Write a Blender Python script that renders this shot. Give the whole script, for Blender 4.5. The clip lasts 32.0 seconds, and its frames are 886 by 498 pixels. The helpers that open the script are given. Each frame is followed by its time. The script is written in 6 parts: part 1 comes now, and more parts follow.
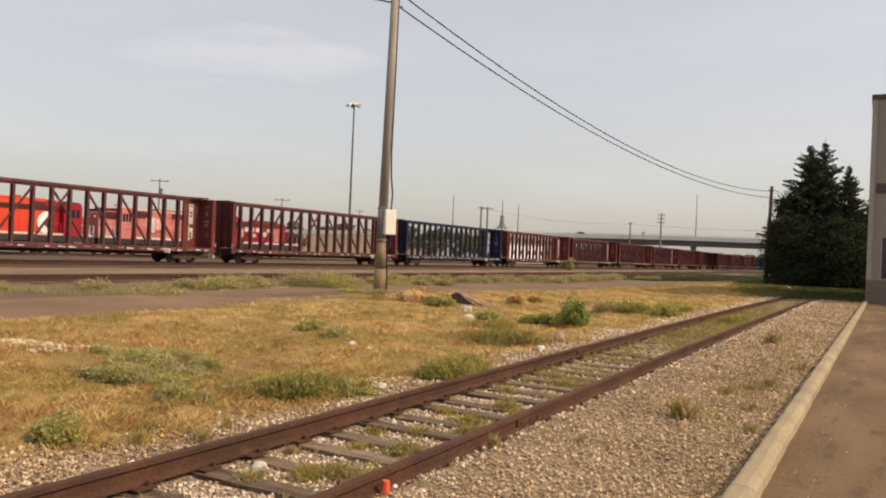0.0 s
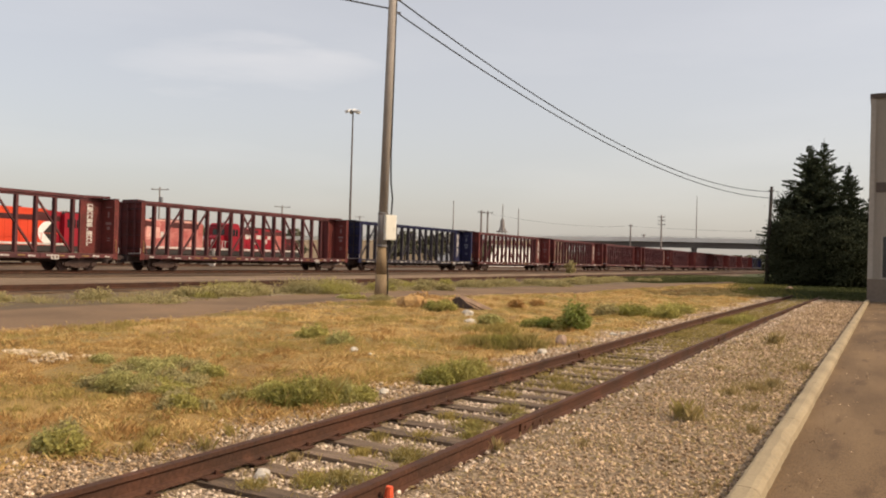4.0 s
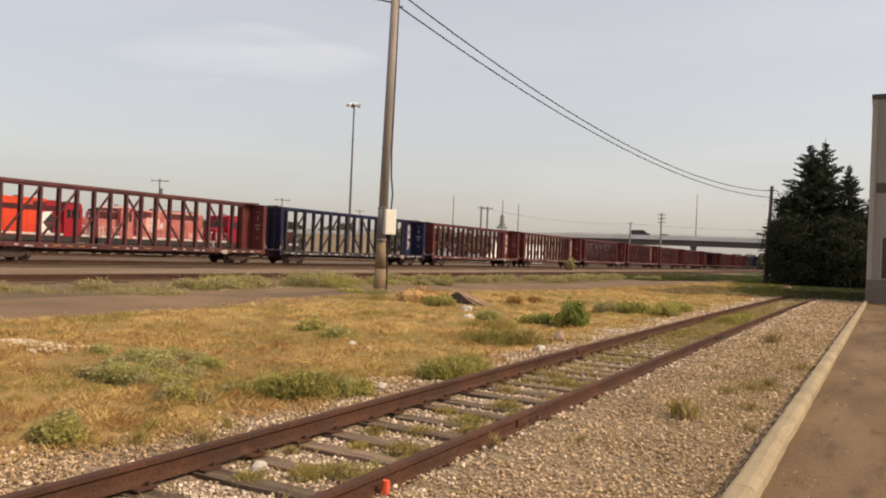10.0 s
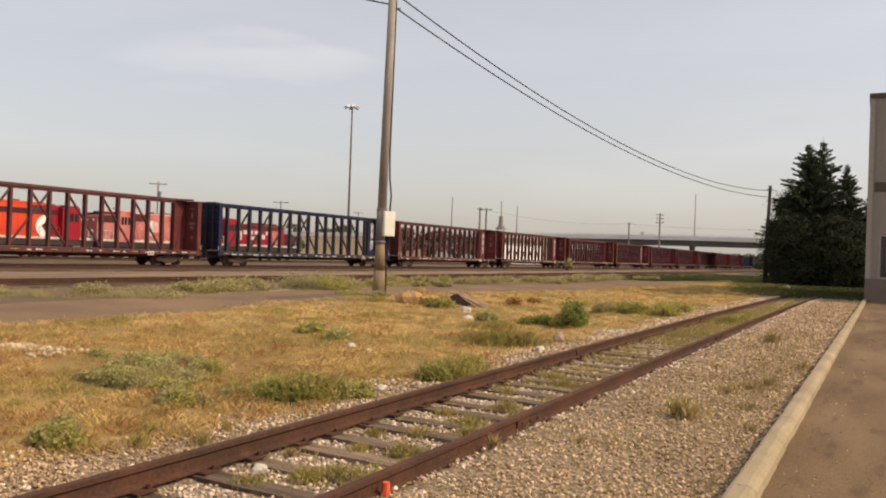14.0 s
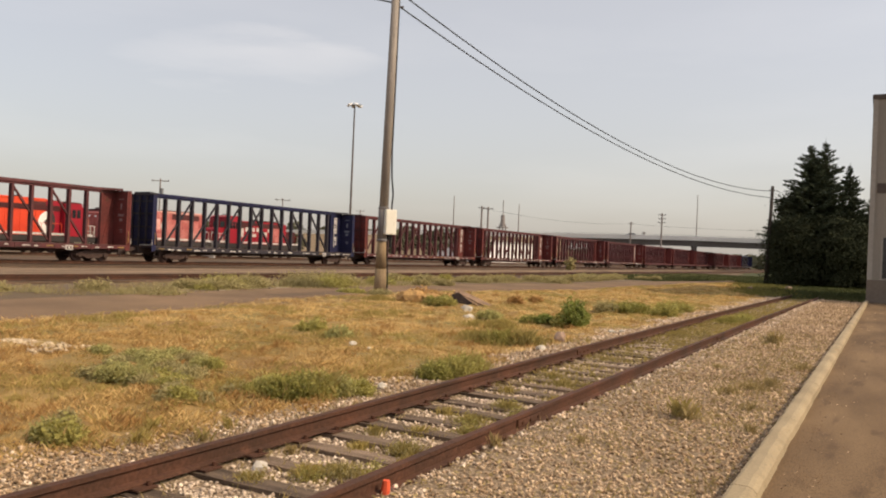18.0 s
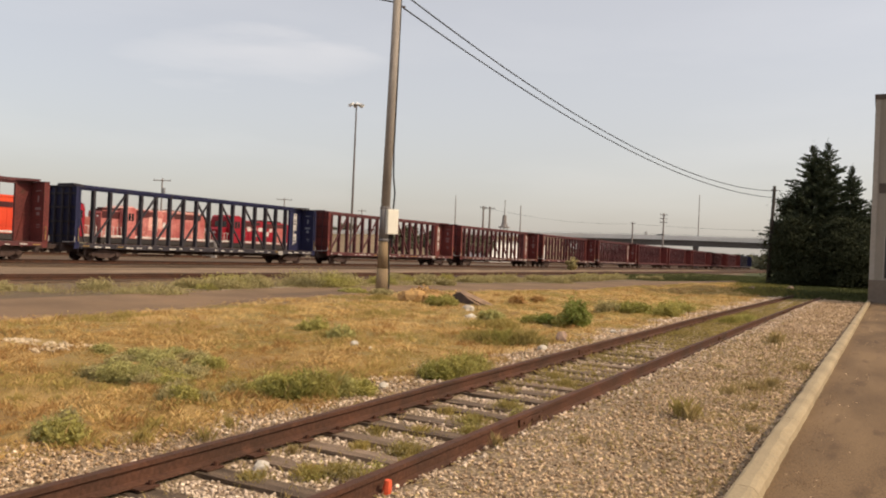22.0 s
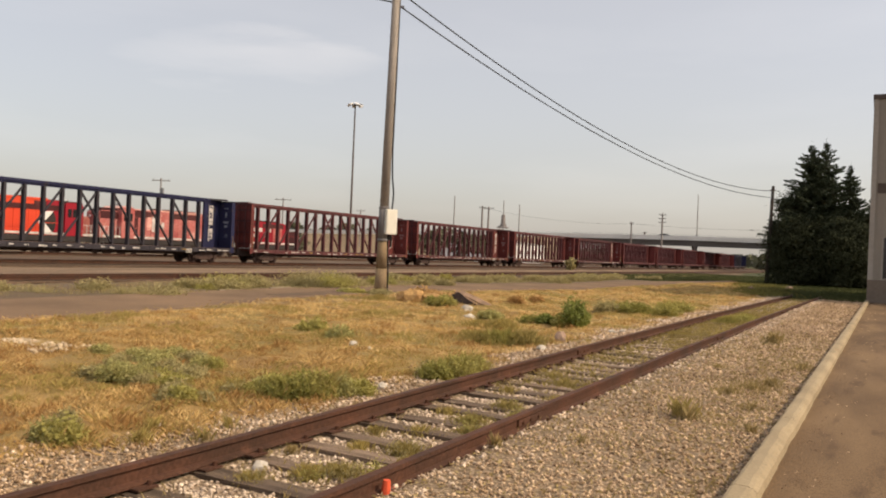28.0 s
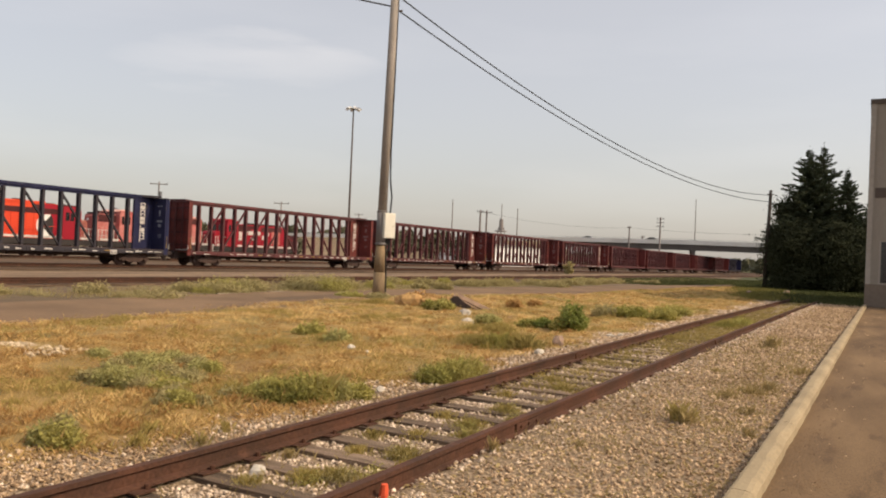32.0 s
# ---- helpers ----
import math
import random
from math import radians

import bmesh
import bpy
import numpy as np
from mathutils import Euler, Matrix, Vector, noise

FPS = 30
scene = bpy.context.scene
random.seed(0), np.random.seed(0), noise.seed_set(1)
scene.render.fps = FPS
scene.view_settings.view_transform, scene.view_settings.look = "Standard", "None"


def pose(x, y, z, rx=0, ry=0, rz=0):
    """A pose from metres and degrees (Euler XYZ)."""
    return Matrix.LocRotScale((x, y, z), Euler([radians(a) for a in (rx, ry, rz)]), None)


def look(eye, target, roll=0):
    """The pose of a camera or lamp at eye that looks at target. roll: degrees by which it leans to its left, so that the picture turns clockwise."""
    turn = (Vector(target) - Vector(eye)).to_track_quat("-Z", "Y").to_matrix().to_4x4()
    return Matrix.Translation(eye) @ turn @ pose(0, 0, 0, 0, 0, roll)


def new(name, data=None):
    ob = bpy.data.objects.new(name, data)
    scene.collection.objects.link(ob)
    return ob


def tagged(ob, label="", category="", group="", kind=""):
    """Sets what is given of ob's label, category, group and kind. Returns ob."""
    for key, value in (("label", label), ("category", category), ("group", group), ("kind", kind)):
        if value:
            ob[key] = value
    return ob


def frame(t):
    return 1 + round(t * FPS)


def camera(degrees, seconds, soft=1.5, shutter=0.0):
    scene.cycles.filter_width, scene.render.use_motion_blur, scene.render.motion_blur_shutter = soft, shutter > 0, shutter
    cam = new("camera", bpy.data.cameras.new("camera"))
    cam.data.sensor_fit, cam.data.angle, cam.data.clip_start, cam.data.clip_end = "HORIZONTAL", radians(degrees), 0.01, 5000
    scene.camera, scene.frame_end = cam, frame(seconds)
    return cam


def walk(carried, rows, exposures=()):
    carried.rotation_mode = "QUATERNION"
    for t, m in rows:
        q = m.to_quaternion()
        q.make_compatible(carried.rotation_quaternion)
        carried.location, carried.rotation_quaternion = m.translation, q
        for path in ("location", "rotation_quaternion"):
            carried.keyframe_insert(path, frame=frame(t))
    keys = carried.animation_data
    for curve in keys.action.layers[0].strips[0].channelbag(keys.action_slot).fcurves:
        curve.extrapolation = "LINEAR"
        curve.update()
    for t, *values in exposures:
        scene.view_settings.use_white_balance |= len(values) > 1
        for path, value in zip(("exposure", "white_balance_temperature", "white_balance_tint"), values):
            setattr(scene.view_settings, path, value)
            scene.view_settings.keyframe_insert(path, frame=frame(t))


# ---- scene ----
EYE = (0.0, 0.0, 1.595)
# seconds, turn to the left of the track, upward tilt, lean, in degrees
AIM = [
    (0, 29.458, 0.289, 2.373), (0.5, 29.478, 0.288, 2.353), (1, 29.482, 0.306, 2.358), (1.5, 29.449, 0.370, 2.372), (2, 29.489, 0.438, 2.291),
    (2.5, 29.577, 0.451, 1.777), (3, 29.652, 0.639, 1.626), (3.5, 29.537, 0.626, 1.649), (5.5, 29.520, 0.669, 1.567), (6, 29.512, 0.647, 1.689),
    (6.5, 29.304, 0.383, 2.276), (7, 29.439, 0.344, 2.365), (7.5, 29.445, 0.328, 2.375), (8, 29.448, 0.301, 2.378), (8.5, 29.443, 0.281, 2.365),
    (9, 29.454, 0.280, 2.363), (9.5, 29.473, 0.279, 2.362), (10, 29.464, 0.277, 2.351), (10.5, 29.448, 0.296, 2.318), (11, 29.439, 0.324, 2.263),
    (11.5, 29.426, 0.331, 2.227), (12, 29.417, 0.336, 2.204), (12.5, 29.412, 0.343, 2.173), (13, 29.403, 0.360, 2.108), (13.5, 29.395, 0.391, 2.027),
    (14, 29.387, 0.391, 2.015), (14.5, 29.372, 0.370, 2.054), (16.5, 29.443, 0.286, 2.374), (17, 29.459, 0.286, 2.385), (17.5, 29.486, 0.285, 2.385),
    (18, 29.499, 0.282, 2.374), (18.5, 29.505, 0.280, 2.369), (19, 29.531, 0.279, 2.372), (19.5, 29.575, 0.277, 2.380), (20, 29.605, 0.277, 2.385),
    (20.5, 29.617, 0.281, 2.373), (21, 29.622, 0.284, 2.360), (21.5, 29.622, 0.273, 2.381), (22, 29.619, 0.260, 2.405), (22.5, 29.609, 0.268, 2.389),
    (23, 29.598, 0.275, 2.379), (23.5, 29.606, 0.262, 2.396), (24, 29.612, 0.256, 2.403), (24.5, 29.596, 0.267, 2.390), (25, 29.581, 0.269, 2.374),
    (25.5, 29.579, 0.269, 2.371), (27.5, 29.522, 0.270, 2.395), (28, 29.533, 0.265, 2.404), (28.5, 29.525, 0.259, 2.388), (29, 29.524, 0.250, 2.381),
    (29.5, 29.542, 0.259, 2.391), (30, 29.539, 0.264, 2.393), (30.5, 29.515, 0.254, 2.400), (31, 29.504, 0.262, 2.399), (31.5, 29.505, 0.280, 2.376),
    (32, 29.403, 0.556, 2.457),
]


def aim(turn, tilt, lean):
    a, b = radians(turn), radians(tilt)
    return look(EYE, (EYE[0] - math.sin(a) * math.cos(b), EYE[1] + math.cos(a) * math.cos(b), EYE[2] + math.sin(b)), lean)


cam = camera(59.51, 32.0, soft=2.0)
walk(cam, [(t, aim(a, b, c)) for t, a, b, c in AIM])

# ---- world and sun ----
SUN_AZ, SUN_EL = 14.0, 43.0      # degrees from +x towards +y, and above the horizon
world = bpy.data.worlds.new("sky")
scene.world = world
world.use_nodes = True
wn, wl = world.node_tree.nodes, world.node_tree.links
wn.clear()
w_out, w_bg, w_sky = wn.new("ShaderNodeOutputWorld"), wn.new("ShaderNodeBackground"), wn.new("ShaderNodeTexSky")
w_sky.sky_type, w_sky.sun_disc = "NISHITA", False
w_sky.sun_elevation, w_sky.sun_rotation = radians(SUN_EL), radians(90 - SUN_AZ)
w_sky.air_density, w_sky.dust_density, w_sky.ozone_density = 1.0, 4.0, 1.5
w_co, w_map, w_no, w_ramp, w_mix, w_haze = (wn.new("ShaderNodeTexCoord"), wn.new("ShaderNodeMapping"), wn.new("ShaderNodeTexNoise"),
                                            wn.new("ShaderNodeValToRGB"), wn.new("ShaderNodeMix"), wn.new("ShaderNodeMix"))
w_map.inputs["Scale"].default_value = (1.2, 1.2, 6.0)
w_no.inputs["Scale"].default_value, w_no.inputs["Detail"].default_value = 1.7, 5.0
w_ramp.color_ramp.elements[0].position, w_ramp.color_ramp.elements[1].position = 0.48, 0.82
w_mix.data_type = w_haze.data_type = "RGBA"
w_haze.inputs["Factor"].default_value = 0.39
w_haze.inputs["B"].default_value = (7.6, 6.85, 6.03, 1)
w_mix.inputs["B"].default_value = (8.2, 7.8, 7.5, 1)
wl.new(w_co.outputs["Generated"], w_map.inputs["Vector"])
wl.new(w_map.outputs["Vector"], w_no.inputs["Vector"])
wl.new(w_no.outputs["Fac"], w_ramp.inputs["Fac"])
w_soft = wn.new("ShaderNodeMath")
w_soft.operation = "MULTIPLY"
w_soft.inputs[1].default_value = 0.12
wl.new(w_ramp.outputs["Color"], w_soft.inputs[0])
wl.new(w_soft.outputs["Value"], w_mix.inputs["Factor"])
# one long thin cloud, high over the yard
CLOUD = aim(44.0, 13.2, 2.4)


def w_math(op, *v):
    k = wn.new("ShaderNodeMath")
    k.operation, k.use_clamp = op, False
    for i, x in enumerate(v):
        if isinstance(x, (int, float)):
            k.inputs[i].default_value = x
        else:
            wl.new(x, k.inputs[i])
    return k.outputs["Value"]


def w_dot(v):
    k = wn.new("ShaderNodeVectorMath")
    k.operation = "DOT_PRODUCT"
    k.inputs[1].default_value = v
    wl.new(w_co.outputs["Generated"], k.inputs[0])
    return k.outputs["Value"]


c_no = wn.new("ShaderNodeTexNoise")
c_no.inputs["Scale"].default_value, c_no.inputs["Detail"].default_value = 5.0, 6.0
wl.new(w_map.outputs["Vector"], c_no.inputs["Vector"])
c_warp = w_math("SUBTRACT", c_no.outputs["Fac"], 0.5)
c_x = w_math("POWER", w_math("ABSOLUTE", w_math("ADD", w_math("DIVIDE", w_dot(CLOUD.col[0][:3]), 0.155), w_math("MULTIPLY", c_warp, 1.0))), 2)
c_y = w_math("POWER", w_math("ABSOLUTE", w_math("ADD", w_math("DIVIDE", w_dot(CLOUD.col[1][:3]), 0.036), w_math("MULTIPLY", c_warp, 2.2))), 2)
c_on = w_math("MULTIPLY", w_math("GREATER_THAN", w_dot(CLOUD.col[2][:3]), -2.0), w_math("MAXIMUM", w_math("SUBTRACT", 1.0, w_math("ADD", c_x, c_y)), 0.0))
c_in = w_math("MULTIPLY", c_on, w_math("LESS_THAN", w_dot(CLOUD.col[2][:3]), 0.0))
c_fac = w_math("MULTIPLY", c_in, w_math("ADD", w_math("MULTIPLY", w_no.outputs["Fac"], 0.55), -0.08))
w_puff = wn.new("ShaderNodeMix")
w_puff.data_type = "RGBA"
w_puff.inputs["B"].default_value = (8.1, 7.5, 7.1, 1)
wl.new(c_fac, w_puff.inputs["Factor"])
wl.new(w_mix.outputs["Result"], w_puff.inputs["A"])
wl.new(w_sky.outputs["Color"], w_haze.inputs["A"])
wl.new(w_haze.outputs["Result"], w_mix.inputs["A"])
wl.new(w_puff.outputs["Result"], w_bg.inputs["Color"])
w_bg.inputs["Strength"].default_value = 0.149
wl.new(w_bg.outputs["Background"], w_out.inputs["Surface"])

sun = new("sun", bpy.data.lights.new("sun", "SUN"))
sun.data.energy, sun.data.angle, sun.data.color = 3.3, radians(1.0), (1.0, 0.80, 0.55)
_a, _e = radians(SUN_AZ), radians(SUN_EL)
sun.matrix_world = look((60 * math.cos(_a), 60 * math.sin(_a), 60), (60 * math.cos(_a) - math.cos(_e) * math.cos(_a),
                        60 * math.sin(_a) - math.cos(_e) * math.sin(_a), 60 - math.sin(_e)))
scene.view_settings.exposure = 0.0


# ---- materials ----
def surf(name, a, b, scale=2.0, fine=40.0, rough=0.8, bump=0.25, metal=0.0, rnd=0.0, isl=0.0, contrast=0.35, dirt=None, dirt_amount=0.5,
         stretch=(1, 1, 1), dist=0.02, spec=0.2):
    """A two-scale surface: a and b mixed by broad noise, fine noise for grain and relief, dirt in patches; rnd and isl vary it by object and by piece."""
    m = bpy.data.materials.new(name)
    m.use_nodes = True
    n, l = m.node_tree.nodes, m.node_tree.links
    bsdf = n["Principled BSDF"]
    co, mp = n.new("ShaderNodeTexCoord"), n.new("ShaderNodeMapping")
    mp.inputs["Scale"].default_value = stretch
    l.new(co.outputs["Object"], mp.inputs["Vector"])

    def noise_at(s, detail):
        t = n.new("ShaderNodeTexNoise")
        t.inputs["Scale"].default_value, t.inputs["Detail"].default_value = s, detail
        l.new(mp.outputs["Vector"], t.inputs["Vector"])
        return t.outputs["Fac"]

    def ramp(src, p0, p1):
        r = n.new("ShaderNodeMapRange")
        r.inputs["From Min"].default_value, r.inputs["From Max"].default_value = p0, p1
        l.new(src, r.inputs["Value"])
        return r.outputs["Result"]

    def mix(fac, x, y, blend="MIX"):
        k = n.new("ShaderNodeMix")
        k.data_type, k.blend_type = "RGBA", blend
        for sock, v in ((k.inputs["Factor"], fac), (k.inputs["A"], x), (k.inputs["B"], y)):
            if isinstance(v, bpy.types.NodeSocket):
                l.new(v, sock)
            else:
                sock.default_value = (*v, 1) if isinstance(v, tuple) else v
        return k.outputs["Result"]

    def value(col, fac, spread):
        h = n.new("ShaderNodeHueSaturation")
        l.new(col, h.inputs["Color"])
        r = n.new("ShaderNodeMapRange")
        r.inputs["To Min"].default_value, r.inputs["To Max"].default_value = 1 - spread, 1 + spread
        l.new(fac, r.inputs["Value"])
        l.new(r.outputs["Result"], h.inputs["Value"])
        return h.outputs["Color"]

    broad, grain = noise_at(scale, 4), noise_at(fine, 6)
    fac = ramp(broad, 0.32, 0.68)
    if isl:
        g = n.new("ShaderNodeNewGeometry")
        add = n.new("ShaderNodeMix")
        add.inputs["Factor"].default_value = isl
        l.new(fac, add.inputs["A"])
        l.new(g.outputs["Random Per Island"], add.inputs["B"])
        fac = add.outputs["Result"]
    col = mix(fac, a, b)
    if dirt:
        col = mix(ramp(noise_at(scale * 3.1, 6), 1.02 - dirt_amount, 1.2 - dirt_amount), col, dirt)
    col = value(col, ramp(grain, 0.25, 0.75), contrast)
    if rnd:
        o = n.new("ShaderNodeObjectInfo")
        col = value(col, o.outputs["Random"], rnd)
    l.new(col, bsdf.inputs["Base Color"])
    bsdf.inputs["Metallic"].default_value = metal
    bsdf.inputs["Specular IOR Level"].default_value = spec
    r = n.new("ShaderNodeMapRange")
    r.inputs["To Min"].default_value, r.inputs["To Max"].default_value = max(0.05, rough - 0.12), min(1.0, rough + 0.12)
    l.new(grain, r.inputs["Value"])
    l.new(r.outputs["Result"], bsdf.inputs["Roughness"])
    if bump:
        k = n.new("ShaderNodeBump")
        k.inputs["Strength"].default_value, k.inputs["Distance"].default_value = bump, dist
        l.new(grain, k.inputs["Height"])
        l.new(k.outputs["Normal"], bsdf.inputs["Normal"])
    return m


def leafy(name, a, b, back=0.25, scale=1.5):
    """Thin leaves and blades: two colours by place and by blade, with some light through them."""
    m = surf(name, a, b, scale=scale, fine=25, rough=0.75, bump=0, isl=0.45, contrast=0.2, spec=0.08)
    n, l = m.node_tree.nodes, m.node_tree.links
    bsdf, out = n["Principled BSDF"], n["Material Output"]
    tr, mx = n.new("ShaderNodeBsdfTranslucent"), n.new("ShaderNodeMixShader")
    l.new(bsdf.inputs["Base Color"].links[0].from_socket, tr.inputs["Color"])
    mx.inputs["Fac"].default_value = back
    l.new(bsdf.outputs["BSDF"], mx.inputs[1])
    l.new(tr.outputs["BSDF"], mx.inputs[2])
    l.new(mx.outputs["Shader"], out.inputs["Surface"])
    return m


M = {}
M["rail"] = surf("rusty_rail", (0.102, 0.045, 0.027), (0.055, 0.030, 0.020), 1.5, 30, 0.75, 0.3, 0.1, dirt=(0.13, 0.06, 0.037), dirt_amount=0.42)
M["ballast_pale"] = surf("pale_ballast", (0.88, 0.71, 0.54), (0.26, 0.185, 0.13), 0.8, 60, 0.9, 0.15, isl=0.9, contrast=0.3)
M["tie"] = surf("weathered_tie", (0.25, 0.178, 0.124), (0.115, 0.08, 0.056), 1.3, 22, 0.9, 0.6, rnd=0.35, stretch=(1, 7, 7), dirt=(0.05, 0.04, 0.035), dirt_amount=0.45)
M["dark_tie"] = surf("dark_tie", (0.09, 0.07, 0.055), (0.05, 0.04, 0.034), 1.3, 22, 0.9, 0.5, rnd=0.3)
M["gravel"] = surf("pale_gravel", (0.80, 0.59, 0.385), (0.22, 0.138, 0.082), 0.8, 60, 0.9, 0.15, isl=0.85, contrast=0.3)
M["dirt"] = None
M["straw"] = leafy("dry_straw", (0.71, 0.475, 0.182), (0.455, 0.288, 0.107), 0.35, 0.8)
M["straw_green"] = leafy("half_green_grass", (0.52, 0.40, 0.135), (0.32, 0.255, 0.085), 0.4, 0.6)
M["weed"] = leafy("green_weed", (0.55, 0.48, 0.155), (0.31, 0.285, 0.09), 0.45, 2.0)
M["weed_deep"] = leafy("deep_green_weed", (0.42, 0.385, 0.11), (0.22, 0.21, 0.062), 0.42, 2.0)
M["green_blade"] = leafy("green_grass_blades", (0.47, 0.40, 0.12), (0.24, 0.22, 0.065), 0.45, 1.5)
M["olive_blade"] = leafy("olive_grass_blades", (0.44, 0.345, 0.12), (0.25, 0.2, 0.07), 0.4, 1.2)
M["weed_grey"] = leafy("grey_green_weed", (0.56, 0.50, 0.20), (0.33, 0.31, 0.12), 0.45, 2.0)
M["weed_yellow"] = leafy("yellow_green_weed", (0.51, 0.43, 0.205), (0.31, 0.265, 0.125), 0.4, 1.0)
M["dead"] = leafy("dead_brush", (0.64, 0.42, 0.18), (0.42, 0.25, 0.1), 0.2, 2.0)
M["needle"] = leafy("spruce_needles", (0.075, 0.088, 0.052), (0.05, 0.061, 0.037), 0.08, 0.8)
M["leaf_dark"] = leafy("dark_leaves", (0.05, 0.056, 0.03), (0.04, 0.045, 0.024), 0.05, 0.4)
M["far_leaf"] = leafy("far_leaves", (0.15, 0.142, 0.088), (0.095, 0.095, 0.062), 0.15, 0.15)
M["bark"] = surf("bark", (0.1, 0.075, 0.055), (0.06, 0.045, 0.035), 3, 30, 0.95, 0.6)
M["asphalt"] = surf("dusty_asphalt", (0.225, 0.145, 0.086), (0.15, 0.098, 0.059), 0.35, 30, 0.9, 0.2, contrast=0.25, dirt=(0.23, 0.158, 0.098), dirt_amount=0.42, spec=0.15)
M["patch"] = surf("asphalt_patch", (0.15, 0.1, 0.065), (0.11, 0.075, 0.048), 1.0, 30, 0.95, 0.2, spec=0.15)
M["pave"] = surf("brown_concrete", (0.195, 0.125, 0.066), (0.105, 0.065, 0.034), 0.8, 45, 0.85, 0.2, contrast=0.3, dirt=(0.07, 0.042, 0.024), dirt_amount=0.44, stretch=(1.7, 0.4, 1))
M["kerb"] = surf("old_kerb", (0.365, 0.287, 0.18), (0.258, 0.2, 0.124), 1.2, 40, 0.85, 0.2, contrast=0.2, dirt=(0.26, 0.19, 0.115), dirt_amount=0.36)
M["ballast_dark"] = surf("dark_ballast", (0.12, 0.076, 0.046), (0.055, 0.036, 0.023), 0.5, 9, 0.95, 0.6, contrast=0.5, stretch=(1.6, 0.35, 1))
M["ballast_mid"] = surf("brown_yard_gravel", (0.15, 0.105, 0.07), (0.075, 0.053, 0.036), 0.35, 9, 0.95, 0.5, contrast=0.45, stretch=(1.6, 0.35, 1))
M["ballast_tan"] = surf("tan_gravel", (0.27, 0.185, 0.118), (0.13, 0.09, 0.058), 0.45, 9, 0.95, 0.5, contrast=0.4, stretch=(1.6, 0.35, 1))
M["pole"] = surf("weathered_pole", (0.325, 0.283, 0.243), (0.235, 0.205, 0.178), 1.0, 18, 0.9, 0.4, stretch=(6, 6, 0.7))
M["pole_low"] = surf("tan_pole_foot", (0.285, 0.2, 0.115), (0.2, 0.142, 0.085), 1.0, 18, 0.9, 0.4, stretch=(6, 6, 0.7))
M["pole_sleeve"] = surf("grey_pole_sleeve", (0.22, 0.2, 0.19), (0.16, 0.145, 0.14), 1.0, 18, 0.75, 0.2, stretch=(6, 6, 0.7))
M["pole_dark"] = surf("dark_pole", (0.16, 0.13, 0.115), (0.1, 0.085, 0.075), 1.0, 18, 0.9, 0.4)
M["white_box"] = surf("cream_metal_box", (0.8, 0.76, 0.66), (0.72, 0.68, 0.58), 2, 20, 0.5, 0.05, contrast=0.06)
M["cable"] = surf("black_cable", (0.03, 0.028, 0.028), (0.02, 0.02, 0.02), 2, 20, 0.6, 0)
M["steel_grey"] = surf("galvanised_steel", (0.3, 0.3, 0.31), (0.2, 0.2, 0.21), 2, 20, 0.5, 0.05, 0.5)
M["lamp_head"] = surf("pale_lamp_housing", (0.86, 0.86, 0.85), (0.75, 0.75, 0.75), 3, 20, 0.4, 0)
M["brown"] = surf("boxcar_red_paint", (0.168, 0.038, 0.033), (0.094, 0.028, 0.025), 0.7, 14, 0.6, 0.12, rnd=0.12, contrast=0.45, dirt=(0.085, 0.04, 0.028), dirt_amount=0.45)
M["brown_dark"] = surf("sooty_red_paint", (0.128, 0.042, 0.042), (0.074, 0.03, 0.031), 0.7, 14, 0.68, 0.12, rnd=0.12, dirt=(0.06, 0.035, 0.028), dirt_amount=0.45)
M["blue"] = surf("navy_paint", (0.022, 0.023, 0.064), (0.016, 0.017, 0.046), 0.7, 14, 0.55, 0.1, dirt=(0.06, 0.045, 0.04), dirt_amount=0.42)
M["blue_dark"] = surf("sooty_navy_paint", (0.05, 0.043, 0.05), (0.032, 0.028, 0.034), 0.7, 14, 0.62, 0.1, dirt=(0.05, 0.035, 0.03), dirt_amount=0.42)
M["soot"] = surf("sooty_steel", (0.08, 0.055, 0.05), (0.05, 0.037, 0.035), 1.0, 14, 0.8, 0.2, dirt=(0.06, 0.035, 0.025), dirt_amount=0.42)
M["deck"] = surf("worn_deck", (0.12, 0.075, 0.055), (0.07, 0.045, 0.038), 1.0, 14, 0.85, 0.2)
M["truck"] = surf("grimy_cast_steel", (0.085, 0.052, 0.042), (0.05, 0.033, 0.028), 2.0, 20, 0.85, 0.2)
M["mark_white"] = surf("chalky_white_paint", (0.66, 0.62, 0.57), (0.42, 0.38, 0.35), 3.0, 20, 0.7, 0, dirt=(0.3, 0.2, 0.16), dirt_amount=0.42)
M["mark_yellow"] = surf("yellow_paint", (0.42, 0.27, 0.09), (0.2, 0.12, 0.05), 3.0, 20, 0.6, 0)
M["loco_orange"] = surf("orange_red_paint", (0.72, 0.082, 0.03), (0.62, 0.06, 0.025), 0.3, 10, 0.42, 0.02, contrast=0.08)
M["loco_pink"] = surf("faded_red_paint", (0.52, 0.195, 0.17), (0.38, 0.09, 0.08), 0.9, 5, 0.6, 0.02, contrast=0.25, dirt=(0.62, 0.31, 0.25), dirt_amount=0.44)
M["loco_red"] = surf("deep_red_paint", (0.31, 0.014, 0.026), (0.25, 0.012, 0.022), 0.3, 10, 0.4, 0.02, contrast=0.08)
M["loco_maroon"] = surf("dark_red_radiator_paint", (0.085, 0.02, 0.02), (0.045, 0.014, 0.014), 0.5, 12, 0.6, 0.05)
